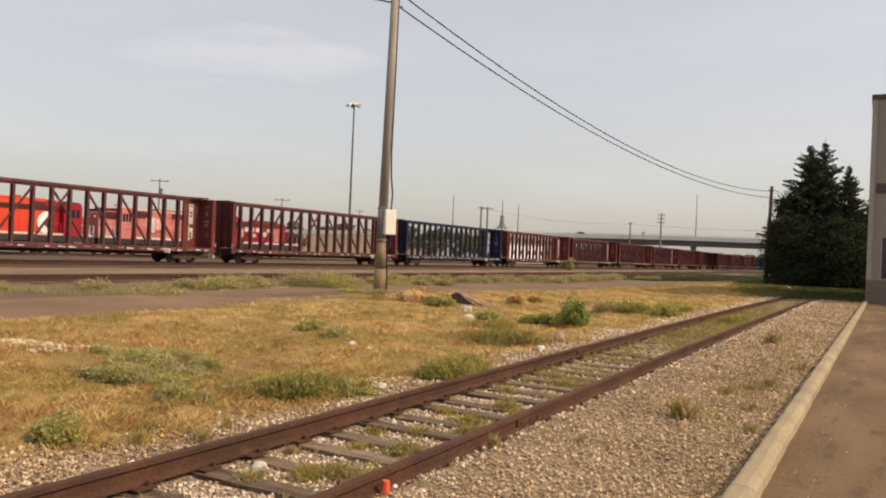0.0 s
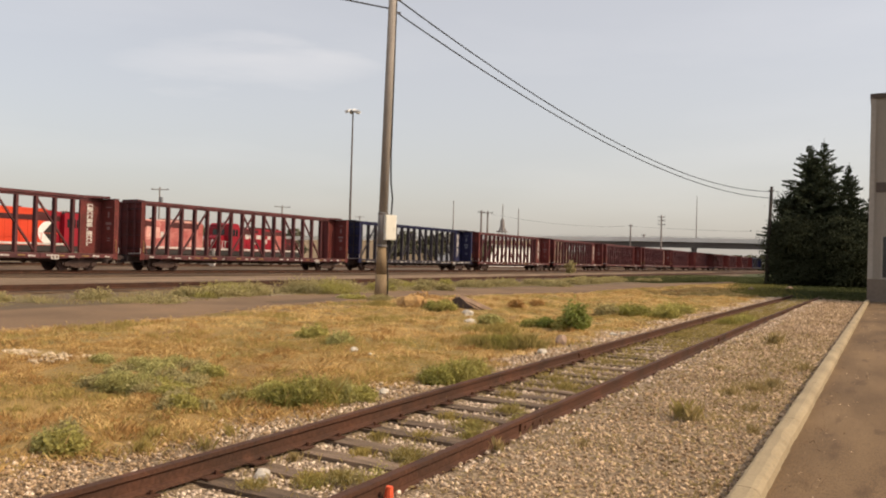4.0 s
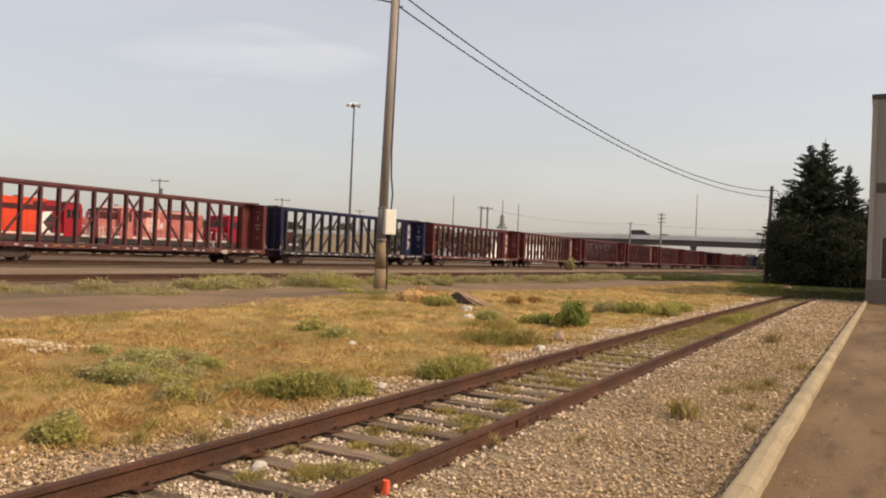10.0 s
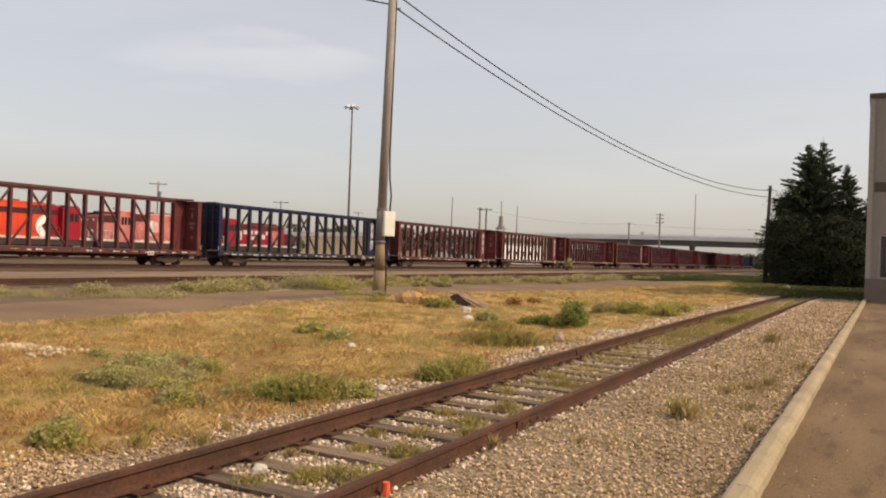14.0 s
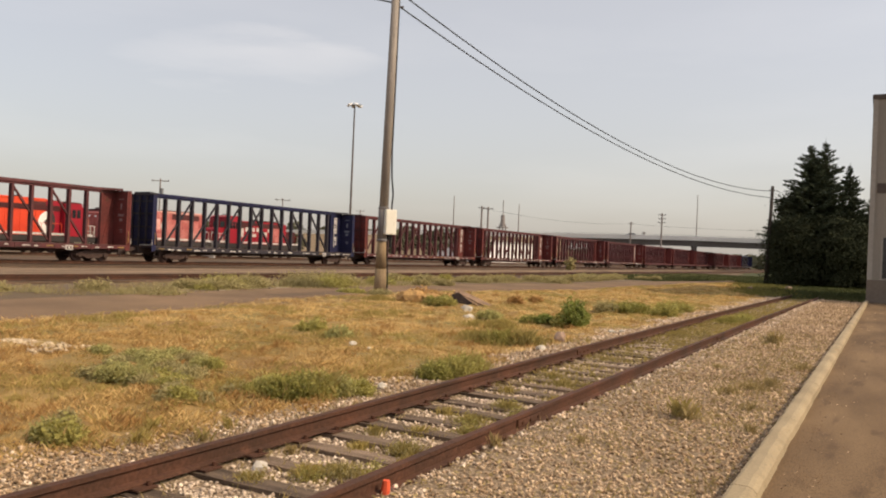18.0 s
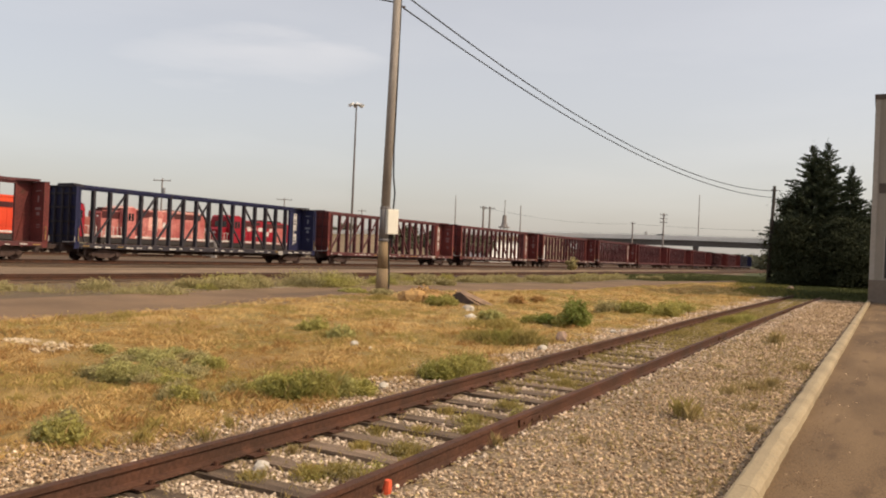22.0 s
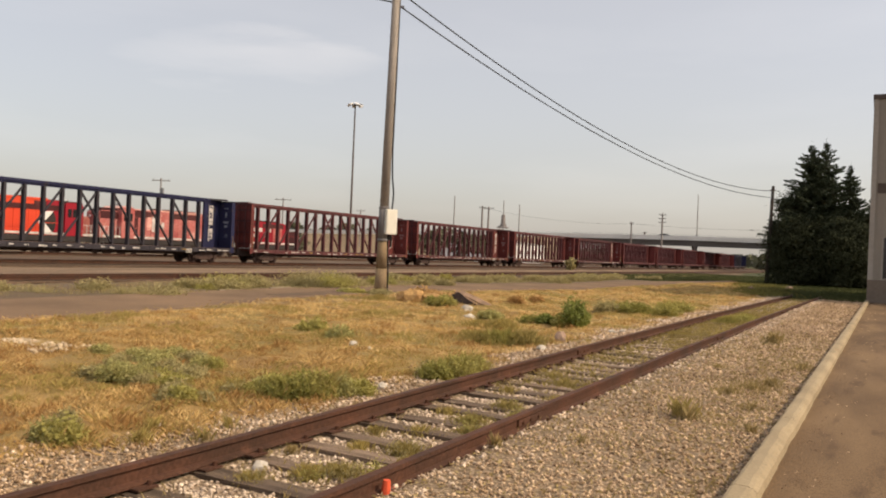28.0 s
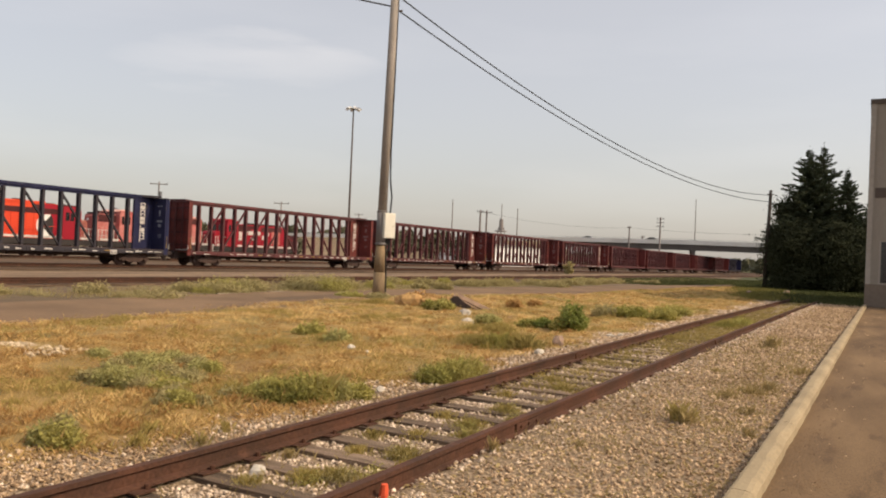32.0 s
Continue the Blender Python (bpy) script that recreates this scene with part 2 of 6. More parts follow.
M["loco_dull"] = surf("dull_brown_red_paint", (0.33, 0.11, 0.085), (0.23, 0.075, 0.06), 0.6, 9, 0.65, 0.03, contrast=0.2, dirt=(0.5, 0.33, 0.28), dirt_amount=0.4)
M["loco_pale"] = surf("chalky_pink_paint", (0.74, 0.42, 0.35), (0.60, 0.29, 0.24), 0.7, 8, 0.65, 0.02, contrast=0.15, dirt=(0.74, 0.6, 0.5), dirt_amount=0.42)
M["loco_roof"] = surf("sooty_cab_roof", (0.06, 0.022, 0.022), (0.035, 0.018, 0.018), 0.7, 8, 0.7, 0.05)
M["emblem_white"] = surf("clean_white_paint", (0.84, 0.82, 0.78), (0.74, 0.71, 0.67), 1.0, 10, 0.5, 0, contrast=0.08)
M["loco_black"] = surf("dusty_black_paint", (0.05, 0.04, 0.036), (0.028, 0.024, 0.022), 0.5, 10, 0.6, 0.02)
M["loco_grille"] = surf("dark_grille", (0.1, 0.03, 0.028), (0.06, 0.022, 0.02), 0.5, 30, 0.7, 0.1)
M["glass"] = surf("dark_cab_glass", (0.02, 0.022, 0.025), (0.015, 0.016, 0.018), 1, 10, 0.12, 0, spec=0.6)
M["concrete"] = surf("bridge_concrete", (0.74, 0.72, 0.68), (0.64, 0.62, 0.58), 0.12, 3, 0.9, 0.1, contrast=0.15, dist=0.1)
M["girder"] = surf("bridge_girder", (0.15, 0.135, 0.125), (0.115, 0.105, 0.1), 0.12, 3, 0.8, 0.1, contrast=0.15, dist=0.1)
M["bank"] = surf("dry_bank", (0.27, 0.2, 0.13), (0.17, 0.13, 0.085), 0.05, 1.2, 0.95, 0.5, contrast=0.25, dist=0.3)
M["white_shed"] = surf("white_metal_cladding", (0.85, 0.84, 0.82), (0.75, 0.74, 0.72), 0.3, 5, 0.6, 0, contrast=0.06)
M["clad"] = surf("grey_cladding", (0.33, 0.29, 0.245), (0.27, 0.24, 0.2), 0.3, 8, 0.7, 0.05, contrast=0.1, stretch=(3, 3, 0.4))
M["clad_light"] = surf("pale_grey_trim", (0.36, 0.325, 0.28), (0.3, 0.27, 0.235), 0.3, 8, 0.7, 0.05, contrast=0.1)
M["clad_dark"] = surf("dark_plinth", (0.105, 0.083, 0.07), (0.075, 0.06, 0.05), 0.4, 8, 0.8, 0.05, contrast=0.12)
M["rock"] = surf("pale_rock", (0.62, 0.56, 0.47), (0.4, 0.34, 0.27), 4, 20, 0.9, 0.5, contrast=0.3)
M["rock_brown"] = surf("brown_rock", (0.38, 0.26, 0.19), (0.24, 0.165, 0.125), 4, 20, 0.9, 0.5, contrast=0.3)
M["sand"] = surf("pale_sand", (0.68, 0.54, 0.37), (0.33, 0.24, 0.145), 6, 40, 0.95, 0.3, contrast=0.25)
M["orange"] = surf("orange_marker_paint", (0.75, 0.12, 0.05), (0.6, 0.09, 0.04), 4, 20, 0.6, 0.1)
M["plank"] = surf("grey_board", (0.27, 0.175, 0.115), (0.15, 0.1, 0.07), 3, 20, 0.9, 0.3)
M["car_dark"] = surf("dark_car_paint", (0.03, 0.035, 0.04), (0.025, 0.028, 0.032), 1, 10, 0.3, 0, spec=0.6)
M["car_white"] = surf("white_car_paint", (0.82, 0.82, 0.8), (0.76, 0.76, 0.74), 1, 10, 0.35, 0, contrast=0.05)
M["car_pale"] = surf("pale_car_paint", (0.6, 0.6, 0.6), (0.5, 0.5, 0.5), 1, 10, 0.3, 0, spec=0.6)
# far poles and masts: distance haze put into a paler timber colour
M["pole_far"] = surf("haze_paled_timber", (0.3, 0.26, 0.24), (0.2, 0.175, 0.165), 1.0, 12, 0.9, 0.2)
M["pole_black"] = surf("tarred_pole", (0.06, 0.047, 0.04), (0.035, 0.028, 0.025), 1.0, 18, 0.9, 0.4)
M["clod"] = surf("orange_earth", (0.54, 0.335, 0.13), (0.31, 0.175, 0.07), 3, 15, 0.95, 0.6, contrast=0.35)
M["bush"] = leafy("fresh_green_leaves", (0.34, 0.37, 0.10), (0.18, 0.21, 0.06), 0.4, 2.0)
M["edging"] = surf("worn_concrete_edging", (0.36, 0.29, 0.21), (0.25, 0.195, 0.135), 0.5, 20, 0.9, 0.2, contrast=0.35)
# grass with the shade of trees and building put into its colour
M["lawn"] = leafy("shade_painted_grass", (0.11, 0.115, 0.045), (0.055, 0.065, 0.025), 0.2, 0.4)
M["verge"] = leafy("verge_grass", (0.27, 0.23, 0.07), (0.15, 0.14, 0.045), 0.4, 0.4)
M["gravel_dirty"] = surf("dirty_gravel", (0.55, 0.38, 0.225), (0.14, 0.088, 0.05), 0.8, 60, 0.9, 0.15, isl=0.9, contrast=0.3)
M["plinth"] = surf("dusty_plinth", (0.195, 0.155, 0.122), (0.15, 0.12, 0.095), 0.4, 8, 0.8, 0.05, contrast=0.12)
M["straw_pale"] = leafy("bleached_straw", (0.86, 0.64, 0.30), (0.62, 0.43, 0.18), 0.35, 0.8)
M["straw_brown"] = leafy("brown_dead_grass", (0.51, 0.30, 0.112), (0.31, 0.172, 0.064), 0.32, 0.8)
M["dirt_brown"] = surf("brown_dirt", (0.15, 0.09, 0.045), (0.1, 0.06, 0.032), 2, 30, 0.95, 0.2)
M["rubber"] = surf("tyre_rubber", (0.02, 0.02, 0.02), (0.015, 0.015, 0.015), 1, 10, 0.9, 0)


def ground_material():
    """Dry earth: straw litter in the field, fine gravel beside the siding, dark yard dirt further off."""
    m = bpy.data.materials.new("dry_earth")
    m.use_nodes = True
    n, l = m.node_tree.nodes, m.node_tree.links
    bsdf = n["Principled BSDF"]
    geo, sep = n.new("ShaderNodeNewGeometry"), n.new("ShaderNodeSeparateXYZ")
    l.new(geo.outputs["Position"], sep.inputs["Vector"])

    def noise_at(s, d):
        t = n.new("ShaderNodeTexNoise")
        t.inputs["Scale"].default_value, t.inputs["Detail"].default_value = s, d
        l.new(geo.outputs["Position"], t.inputs["Vector"])
        return t.outputs["Fac"]

    def math_of(op, *v):
        k = n.new("ShaderNodeMath")
        k.operation = op
        for i, x in enumerate(v):
            if isinstance(x, (int, float)):
                k.inputs[i].default_value = x
            else:
                l.new(x, k.inputs[i])
        return k.outputs["Value"]

    def step(src, a, b):
        r = n.new("ShaderNodeMapRange")
        r.interpolation_type = "SMOOTHSTEP"
        r.inputs["From Min"].default_value, r.inputs["From Max"].default_value = a, b
        l.new(src, r.inputs["Value"])
        return r.outputs["Result"]

    def mix(f, a, b):
        k = n.new("ShaderNodeMix")
        k.data_type = "RGBA"
        for s, v in ((k.inputs["Factor"], f), (k.inputs["A"], a), (k.inputs["B"], b)):
            if isinstance(v, tuple):
                s.default_value = (*v, 1)
            elif isinstance(v, float):
                s.default_value = v
            else:
                l.new(v, s)
        return k.outputs["Result"]

    mid, fine, big = noise_at(0.9, 5), noise_at(30, 6), noise_at(0.12, 3)
    x = math_of("ADD", sep.outputs["X"], math_of("MULTIPLY", math_of("SUBTRACT", mid, 0.5), 1.6))
    straw = mix(step(noise_at(0.5, 4), 0.35, 0.65), mix(step(mid, 0.35, 0.65), (0.40, 0.255, 0.097), (0.235, 0.145, 0.06)), (0.22, 0.165, 0.06))
    stone = mix(step(fine, 0.35, 0.65), (0.13, 0.09, 0.055), (0.33, 0.245, 0.16))
    yard = mix(step(big, 0.35, 0.65), (0.17, 0.12, 0.076), (0.125, 0.09, 0.057))
    col = mix(step(x, -6.05, -5.6), straw, stone)
    col = mix(step(math_of("MULTIPLY", x, -1.0), 14.8, 16.5), col, yard)
    beside = math_of("ADD", sep.outputs["X"], math_of("MULTIPLY", sep.outputs["Y"], 0.15))
    grassy = math_of("MULTIPLY", step(sep.outputs["Y"], 46.0, 52.0), step(beside, -0.6, 1.2))
    # ground under the lawn darkened in colour to stand for shade
    col = mix(grassy, col, (0.06, 0.064, 0.024))
    far = mix(step(noise_at(0.02, 3), 0.4, 0.6), (0.24, 0.2, 0.1), (0.14, 0.15, 0.075))
    col = mix(step(math_of("MULTIPLY", sep.outputs["X"], -1.0), 90.0, 130.0), col, far)
    h = n.new("ShaderNodeHueSaturation")
    l.new(col, h.inputs["Color"])
    l.new(math_of("ADD", math_of("MULTIPLY", fine, 0.9), 0.55), h.inputs["Value"])
    l.new(h.outputs["Color"], bsdf.inputs["Base Color"])
    bsdf.inputs["Roughness"].default_value = 0.95
    bsdf.inputs["Specular IOR Level"].default_value = 0.2
    k = n.new("ShaderNodeBump")
    k.inputs["Strength"].default_value, k.inputs["Distance"].default_value = 0.7, 0.03
    l.new(fine, k.inputs["Height"])
    l.new(k.outputs["Normal"], bsdf.inputs["Normal"])
    return m


M["dirt"] = ground_material()
M["litter_olive"] = leafy("olive_litter", (0.47, 0.36, 0.16), (0.28, 0.21, 0.095), 0.3, 0.8)
M["litter"] = leafy("straw_litter", (0.60, 0.41, 0.17), (0.40, 0.26, 0.105), 0.15, 0.7)


# ---- mesh tools ----
class Geo:
    """Vertices and faces of one mesh, gathered piece by piece."""

    def __init__(self):
        self.v, self.f = [], []

    def add(self, verts, faces):
        o = len(self.v)
        self.v += [tuple(p) for p in verts]
        self.f += [tuple(i + o for i in q) for q in faces]
        return self

    def box(self, x0, x1, y0, y1, z0, z1, c=0.0):
        """A box; c chamfers its upright edges."""
        if c:
            out = [(x0 + c, y0), (x1 - c, y0), (x1, y0 + c), (x1, y1 - c), (x1 - c, y1), (x0 + c, y1), (x0, y1 - c), (x0, y0 + c)]
            return self.prism(out, z0, z1)
        return self.add([(x, y, z) for z in (z0, z1) for y in (y0, y1) for x in (x0, x1)],
                        [(0, 2, 3, 1), (4, 5, 7, 6), (0, 1, 5, 4), (2, 6, 7, 3), (0, 4, 6, 2), (1, 3, 7, 5)])

    def prism(self, outline, z0, z1):
        k = len(outline)
        v = [(x, y, z0) for x, y in outline] + [(x, y, z1) for x, y in outline]
        return self.add(v, [tuple(range(k - 1, -1, -1)), tuple(range(k, 2 * k))] + [(i, (i + 1) % k, (i + 1) % k + k, i + k) for i in range(k)])

    def profile(self, outline, y0, y1):
        """An outline in x and z, drawn out along y."""
        k = len(outline)
        v = [(x, y0, z) for x, z in outline] + [(x, y1, z) for x, z in outline]
        return self.add(v, [tuple(range(k)), tuple(range(2 * k - 1, k - 1, -1))] + [(i, i + k, (i + 1) % k + k, (i + 1) % k) for i in range(k)])

    def bar(self, a, b, w, d, up=(0, 0, 1)):
        """A beam from a to b, w across and d deep."""
        a, b = Vector(a), Vector(b)
        t = (b - a).normalized()
        s = t.cross(Vector(up))
        s = s.normalized() if s.length > 1e-4 else Vector((1, 0, 0))
        u = s.cross(t)
        v = [p + s * i * w / 2 + u * j * d / 2 for p in (a, b) for i, j in ((-1, -1), (1, -1), (1, 1), (-1, 1))]
        return self.add(v, [(3, 2, 1, 0), (4, 5, 6, 7)] + [(i, (i + 1) % 4, (i + 1) % 4 + 4, i + 4) for i in range(4)])

    def tube(self, a, b, r0, r1=None, n=10):
        a, b = Vector(a), Vector(b)
        r1 = r0 if r1 is None else r1
        t = (b - a).normalized()
        s = t.orthogonal().normalized()
        u = t.cross(s)
        v = [p + (s * math.cos(2 * math.pi * i / n) + u * math.sin(2 * math.pi * i / n)) * r for p, r in ((a, r0), (b, r1)) for i in range(n)]
        return self.add(v, [tuple(range(n - 1, -1, -1)), tuple(range(n, 2 * n))] + [(i, (i + 1) % n, (i + 1) % n + n, i + n) for i in range(n)])

    def path(self, pts, r, n=6):
        """A round bar bent along the points."""
        pts = [Vector(q) for q in pts]
        v, k = [], len(pts)
        for i, q in enumerate(pts):
            t = (pts[min(i + 1, k - 1)] - pts[max(i - 1, 0)]).normalized()
            s = t.cross(Vector((0.31, 0.17, 1))).normalized()
            u = s.cross(t)
            v += [q + (s * math.cos(2 * math.pi * j / n) + u * math.sin(2 * math.pi * j / n)) * r for j in range(n)]
        return self.add(v, [(n * i + j, n * i + (j + 1) % n, n * i + n + (j + 1) % n, n * i + n + j) for i in range(k - 1) for j in range(n)]
                        + [tuple(range(n - 1, -1, -1)), tuple(range(n * k - n, n * k))])

    def mesh(self, name, mat, smooth=False):
        me = bpy.data.meshes.new(name)
        me.from_pydata(self.v, [], self.f)
        me.materials.append(mat)
        if smooth:
            me.polygons.foreach_set("use_smooth", [True] * len(me.polygons))
        me.update()
        return me


def part(name, g, mat, parent, label="", smooth=False):
    ob = new(name, g if isinstance(g, bpy.types.Mesh) else g.mesh(name, mat, smooth))
    ob.parent = parent
    if label:
        ob["label"] = label
    return ob


def thing(name, m, label, category, group="", kind=""):
    ob = new(name)
    ob.empty_display_size = 0.2
    ob.matrix_basis = m
    return tagged(ob, label, category, group, kind)


def solo(name, g, mat, label, category, group="", kind="", m=None, smooth=False):
    ob = new(name, g if isinstance(g, bpy.types.Mesh) else g.mesh(name, mat, smooth))
    if m is not None:
        ob.matrix_basis = m
    return tagged(ob, label, category, group, kind)


def soup(name, verts, faces, mat):
    """A mesh from arrays: verts n x 3, faces m x 3."""
    me = bpy.data.meshes.new(name)
    nf, k = len(faces), faces.shape[1]
    me.vertices.add(len(verts))
    me.vertices.foreach_set("co", np.ascontiguousarray(verts, dtype=np.float32).ravel())
    me.loops.add(nf * k)
    me.loops.foreach_set("vertex_index", np.ascontiguousarray(faces, dtype=np.int32).ravel())
    me.polygons.add(nf)
    me.polygons.foreach_set("loop_start", np.arange(0, nf * k, k, dtype=np.int32))
    me.materials.append(mat)
    me.update(calc_edges=True)
    me.validate()
    return me


rng = np.random.default_rng(7)


BUMPS = [(random.Random(i).uniform(0.45, 1.6), random.Random(i + 50).uniform(0, math.pi), random.Random(i + 90).uniform(0, 6.28)) for i in range(12)]


def bumps(x, y):
    """Hummocks of half a metre to two metres across, between -1 and 1."""
    out = 0.0
    for wave, way, start in BUMPS:
        out = out + np.sin((x * math.cos(way) + y * math.sin(way)) * 6.283 / wave + start) * (0.4 + 0.4 * wave)
    return out / 5.5


def ground_z(x, y):
    """The ground's height: flat, with slight swells in the grass field."""
    x, y = np.asarray(x, float), np.asarray(y, float)
    inside = np.clip((-x - 5.6) / 1.0, 0, 1) * np.clip((x + 15.0) / 1.0, 0, 1) * np.clip((y + 2) / 2, 0, 1) * np.clip((70 - y) / 8, 0, 1)
    bed = np.interp(x, [-6.2, -5.4, -4.75, -4.55, -3.2, -3.0, -2.2, -0.9], [0, 0.02, 0.03, -0.042, -0.042, 0.045, 0.03, 0.02]) * (y < 49.5)
    return -0.17 + bed + inside * (0.05 * np.sin(x * 1.1 + y * 0.35) + 0.035 * np.sin(x * 0.53 - y * 0.83 + 1.0) + 0.03 + 0.075 * bumps(x, y))


def gravel_edge(y):
    """Where the gravel beside the siding gives way to grass."""
    y = np.asarray(y, float)
    return -5.62 - 0.3 * np.exp(-((y - 8.4) / 0.7) ** 2) + 0.22 * np.sin(y * 1.3) + 0.16 * np.sin(y * 2.9 + 1) + 0.08 * np.sin(y * 6.1)


def blades(name, x, y, z, h, w, lean, mat):
    """Grass: one bent blade of two triangles at each place."""
    k = len(x)
    a, b = rng.uniform(0, 2 * np.pi, k), rng.uniform(0, 2 * np.pi, k)
    s = np.stack([np.cos(a), np.sin(a), np.zeros(k)], 1) * (w / 2)[:, None]
    o = np.stack([np.cos(b), np.sin(b), np.zeros(k)], 1) * (lean * h)[:, None]
    base = np.stack([x, y, z], 1)
    up = np.zeros((k, 3))
    up[:, 2] = h
    v = np.stack([base - s, base + s, base + o * 0.35 + up * 0.6 + s * 0.6, base + o + up], 1).reshape(-1, 3)
    i = np.arange(k)[:, None] * 4
    return soup(name, v, np.concatenate([i + [[0, 1, 2]], i + [[0, 2, 3]]]), mat)


def leaves(name, p, size, mat, flat=0.0, long=1.6, lie=None):
    """Leaves: a folded diamond of four corners at each place, turned at random."""
    k = len(p)
    t = rng.normal(size=(k, 3))
    t[:, 2] *= 1 - flat
    if lie is not None:
        t = t * 0.45 + lie
    t /= np.linalg.norm(t, axis=1)[:, None]
    q = np.cross(t, rng.normal(size=(k, 3)))
    q /= np.linalg.norm(q, axis=1)[:, None]
    size = np.broadcast_to(size, (k,))[:, None]
    t, q = t * size * long / 2, q * size / 2
    v = np.stack([p - t, p + q, p + t, p - q], 1).reshape(-1, 3)
    i = np.arange(k)[:, None] * 4
    return soup(name, v, np.concatenate([i + [[0, 1, 2]], i + [[0, 2, 3]]]), mat)


OCT_V = np.array([(1, 0, 0), (0, 1, 0), (-1, 0, 0), (0, -1, 0), (0, 0, 1), (0, 0, -1)], float)
OCT_F = np.array([(0, 1, 4), (1, 2, 4), (2, 3, 4), (3, 0, 4), (1, 0, 5), (2, 1, 5), (3, 2, 5), (0, 3, 5)])


def stones(name, p, r, mat):
    """Angular stones of radius r at the places p."""
    k = len(p)
    v = OCT_V[None] * rng.uniform(0.65, 1.3, (k, 6, 1)) * rng.uniform(0.6, 1.2, (k, 1, 3))
    v = v + rng.normal(size=(k, 6, 3)) * 0.16
    a = rng.uniform(0, 2 * np.pi, k)
    c, s = np.cos(a)[:, None], np.sin(a)[:, None]
    v = np.stack([v[:, :, 0] * c - v[:, :, 1] * s, v[:, :, 0] * s + v[:, :, 1] * c, v[:, :, 2] * 0.8], 2)
    v = v * np.broadcast_to(r, (k,))[:, None, None] + p[:, None, :]
    f = (np.arange(k)[:, None, None] * 6 + OCT_F[None]).reshape(-1, 3)
    return soup(name, v.reshape(-1, 3), f, mat)


# ---- ground, lane, pavement, kerb ----
def spaced(near0, near1, step, far):
    out, d, x = [], step, near0
    while x > -far:
        d *= 1.35
        x -= d
        out.append(x)
    out = out[::-1] + list(np.arange(near0, near1 + 1e-6, step))
    d, x = step, out[-1]
    while x < far:
        d *= 1.35
        x += d
        out.append(x)
    return np.array(out)


gx, gy = spaced(-34.0, 6.0, 0.15, 4000.0), spaced(-6.0, 80.0, 0.22, 4000.0)
GX, GY = np.meshgrid(gx, gy)
gv = np.stack([GX.ravel(), GY.ravel(), ground_z(GX, GY).ravel()], 1)
gi = (np.arange(len(gy) - 1)[:, None] * len(gx) + np.arange(len(gx) - 1)[None]).ravel()[:, None]
solo("ground", soup("ground", gv, np.concatenate([gi + [[0, 1, len(gx) + 1, len(gx)]]]), M["dirt"]), None,
     "dry earth with straw litter, gravel and yard dirt", "ground", kind="structure")


def ribbon(name, ys, near, far, z, mat, label, category, wobble=0.15, thick=0.05):
    """A strip of ground between two edges, given along y, with an uneven rim."""
    y = np.arange(ys[0], ys[-1], 0.8)
    a, b = np.interp(y, ys, near), np.interp(y, ys, far)
    a = a + wobble * np.array([noise.noise((0.9, t * 0.7, 2.0)) for t in y])
    b = b + wobble * np.array([noise.noise((5.9, t * 0.6, 7.0)) for t in y])
    g = Geo()
    v = []
    for t, p, q in zip(y, a, b):
        v += [(p, t, z - thick), (p - 0.03, t, z), (q + 0.03, t, z), (q, t, z - thick)]
    f = [(4 * i + j, 4 * i + j + 1, 4 * i + j + 5, 4 * i + j + 4) for i in range(len(y) - 1) for j in range(3)]
    g.add(v, f)
    return solo(name, g, mat, label, category, kind="structure")


LANE_Y = [-30, 9, 13, 20, 28, 35, 40, 50, 62, 80, 92]
LANE_NEAR = [-15.6, -15.6, -15.6, -17.1, -17.9, -16.2, -14.7, -14.0, -13.7, -13.2, -13.2]
ribbon("road", LANE_Y, LANE_NEAR, [-21, -20.3, -20.5, -21.2, -21.8, -21.2, -20.4, -19.0, -18.0, -15.4, -13.6], -0.142, M["asphalt"], "dusty grey-brown asphalt service lane", "road", 0.4)
g = Geo()
g.prism([(-18.9, 20.8), (-17.9, 20.6), (-18.1, 24.6), (-19.4, 25.4)], -0.15, -0.137)
solo("road_patch", g, M["patch"], "darker patch in the asphalt lane", "patch", kind="structure")


def kerb_x(y):
    return -0.79 + 0.0052 * (y - 5)


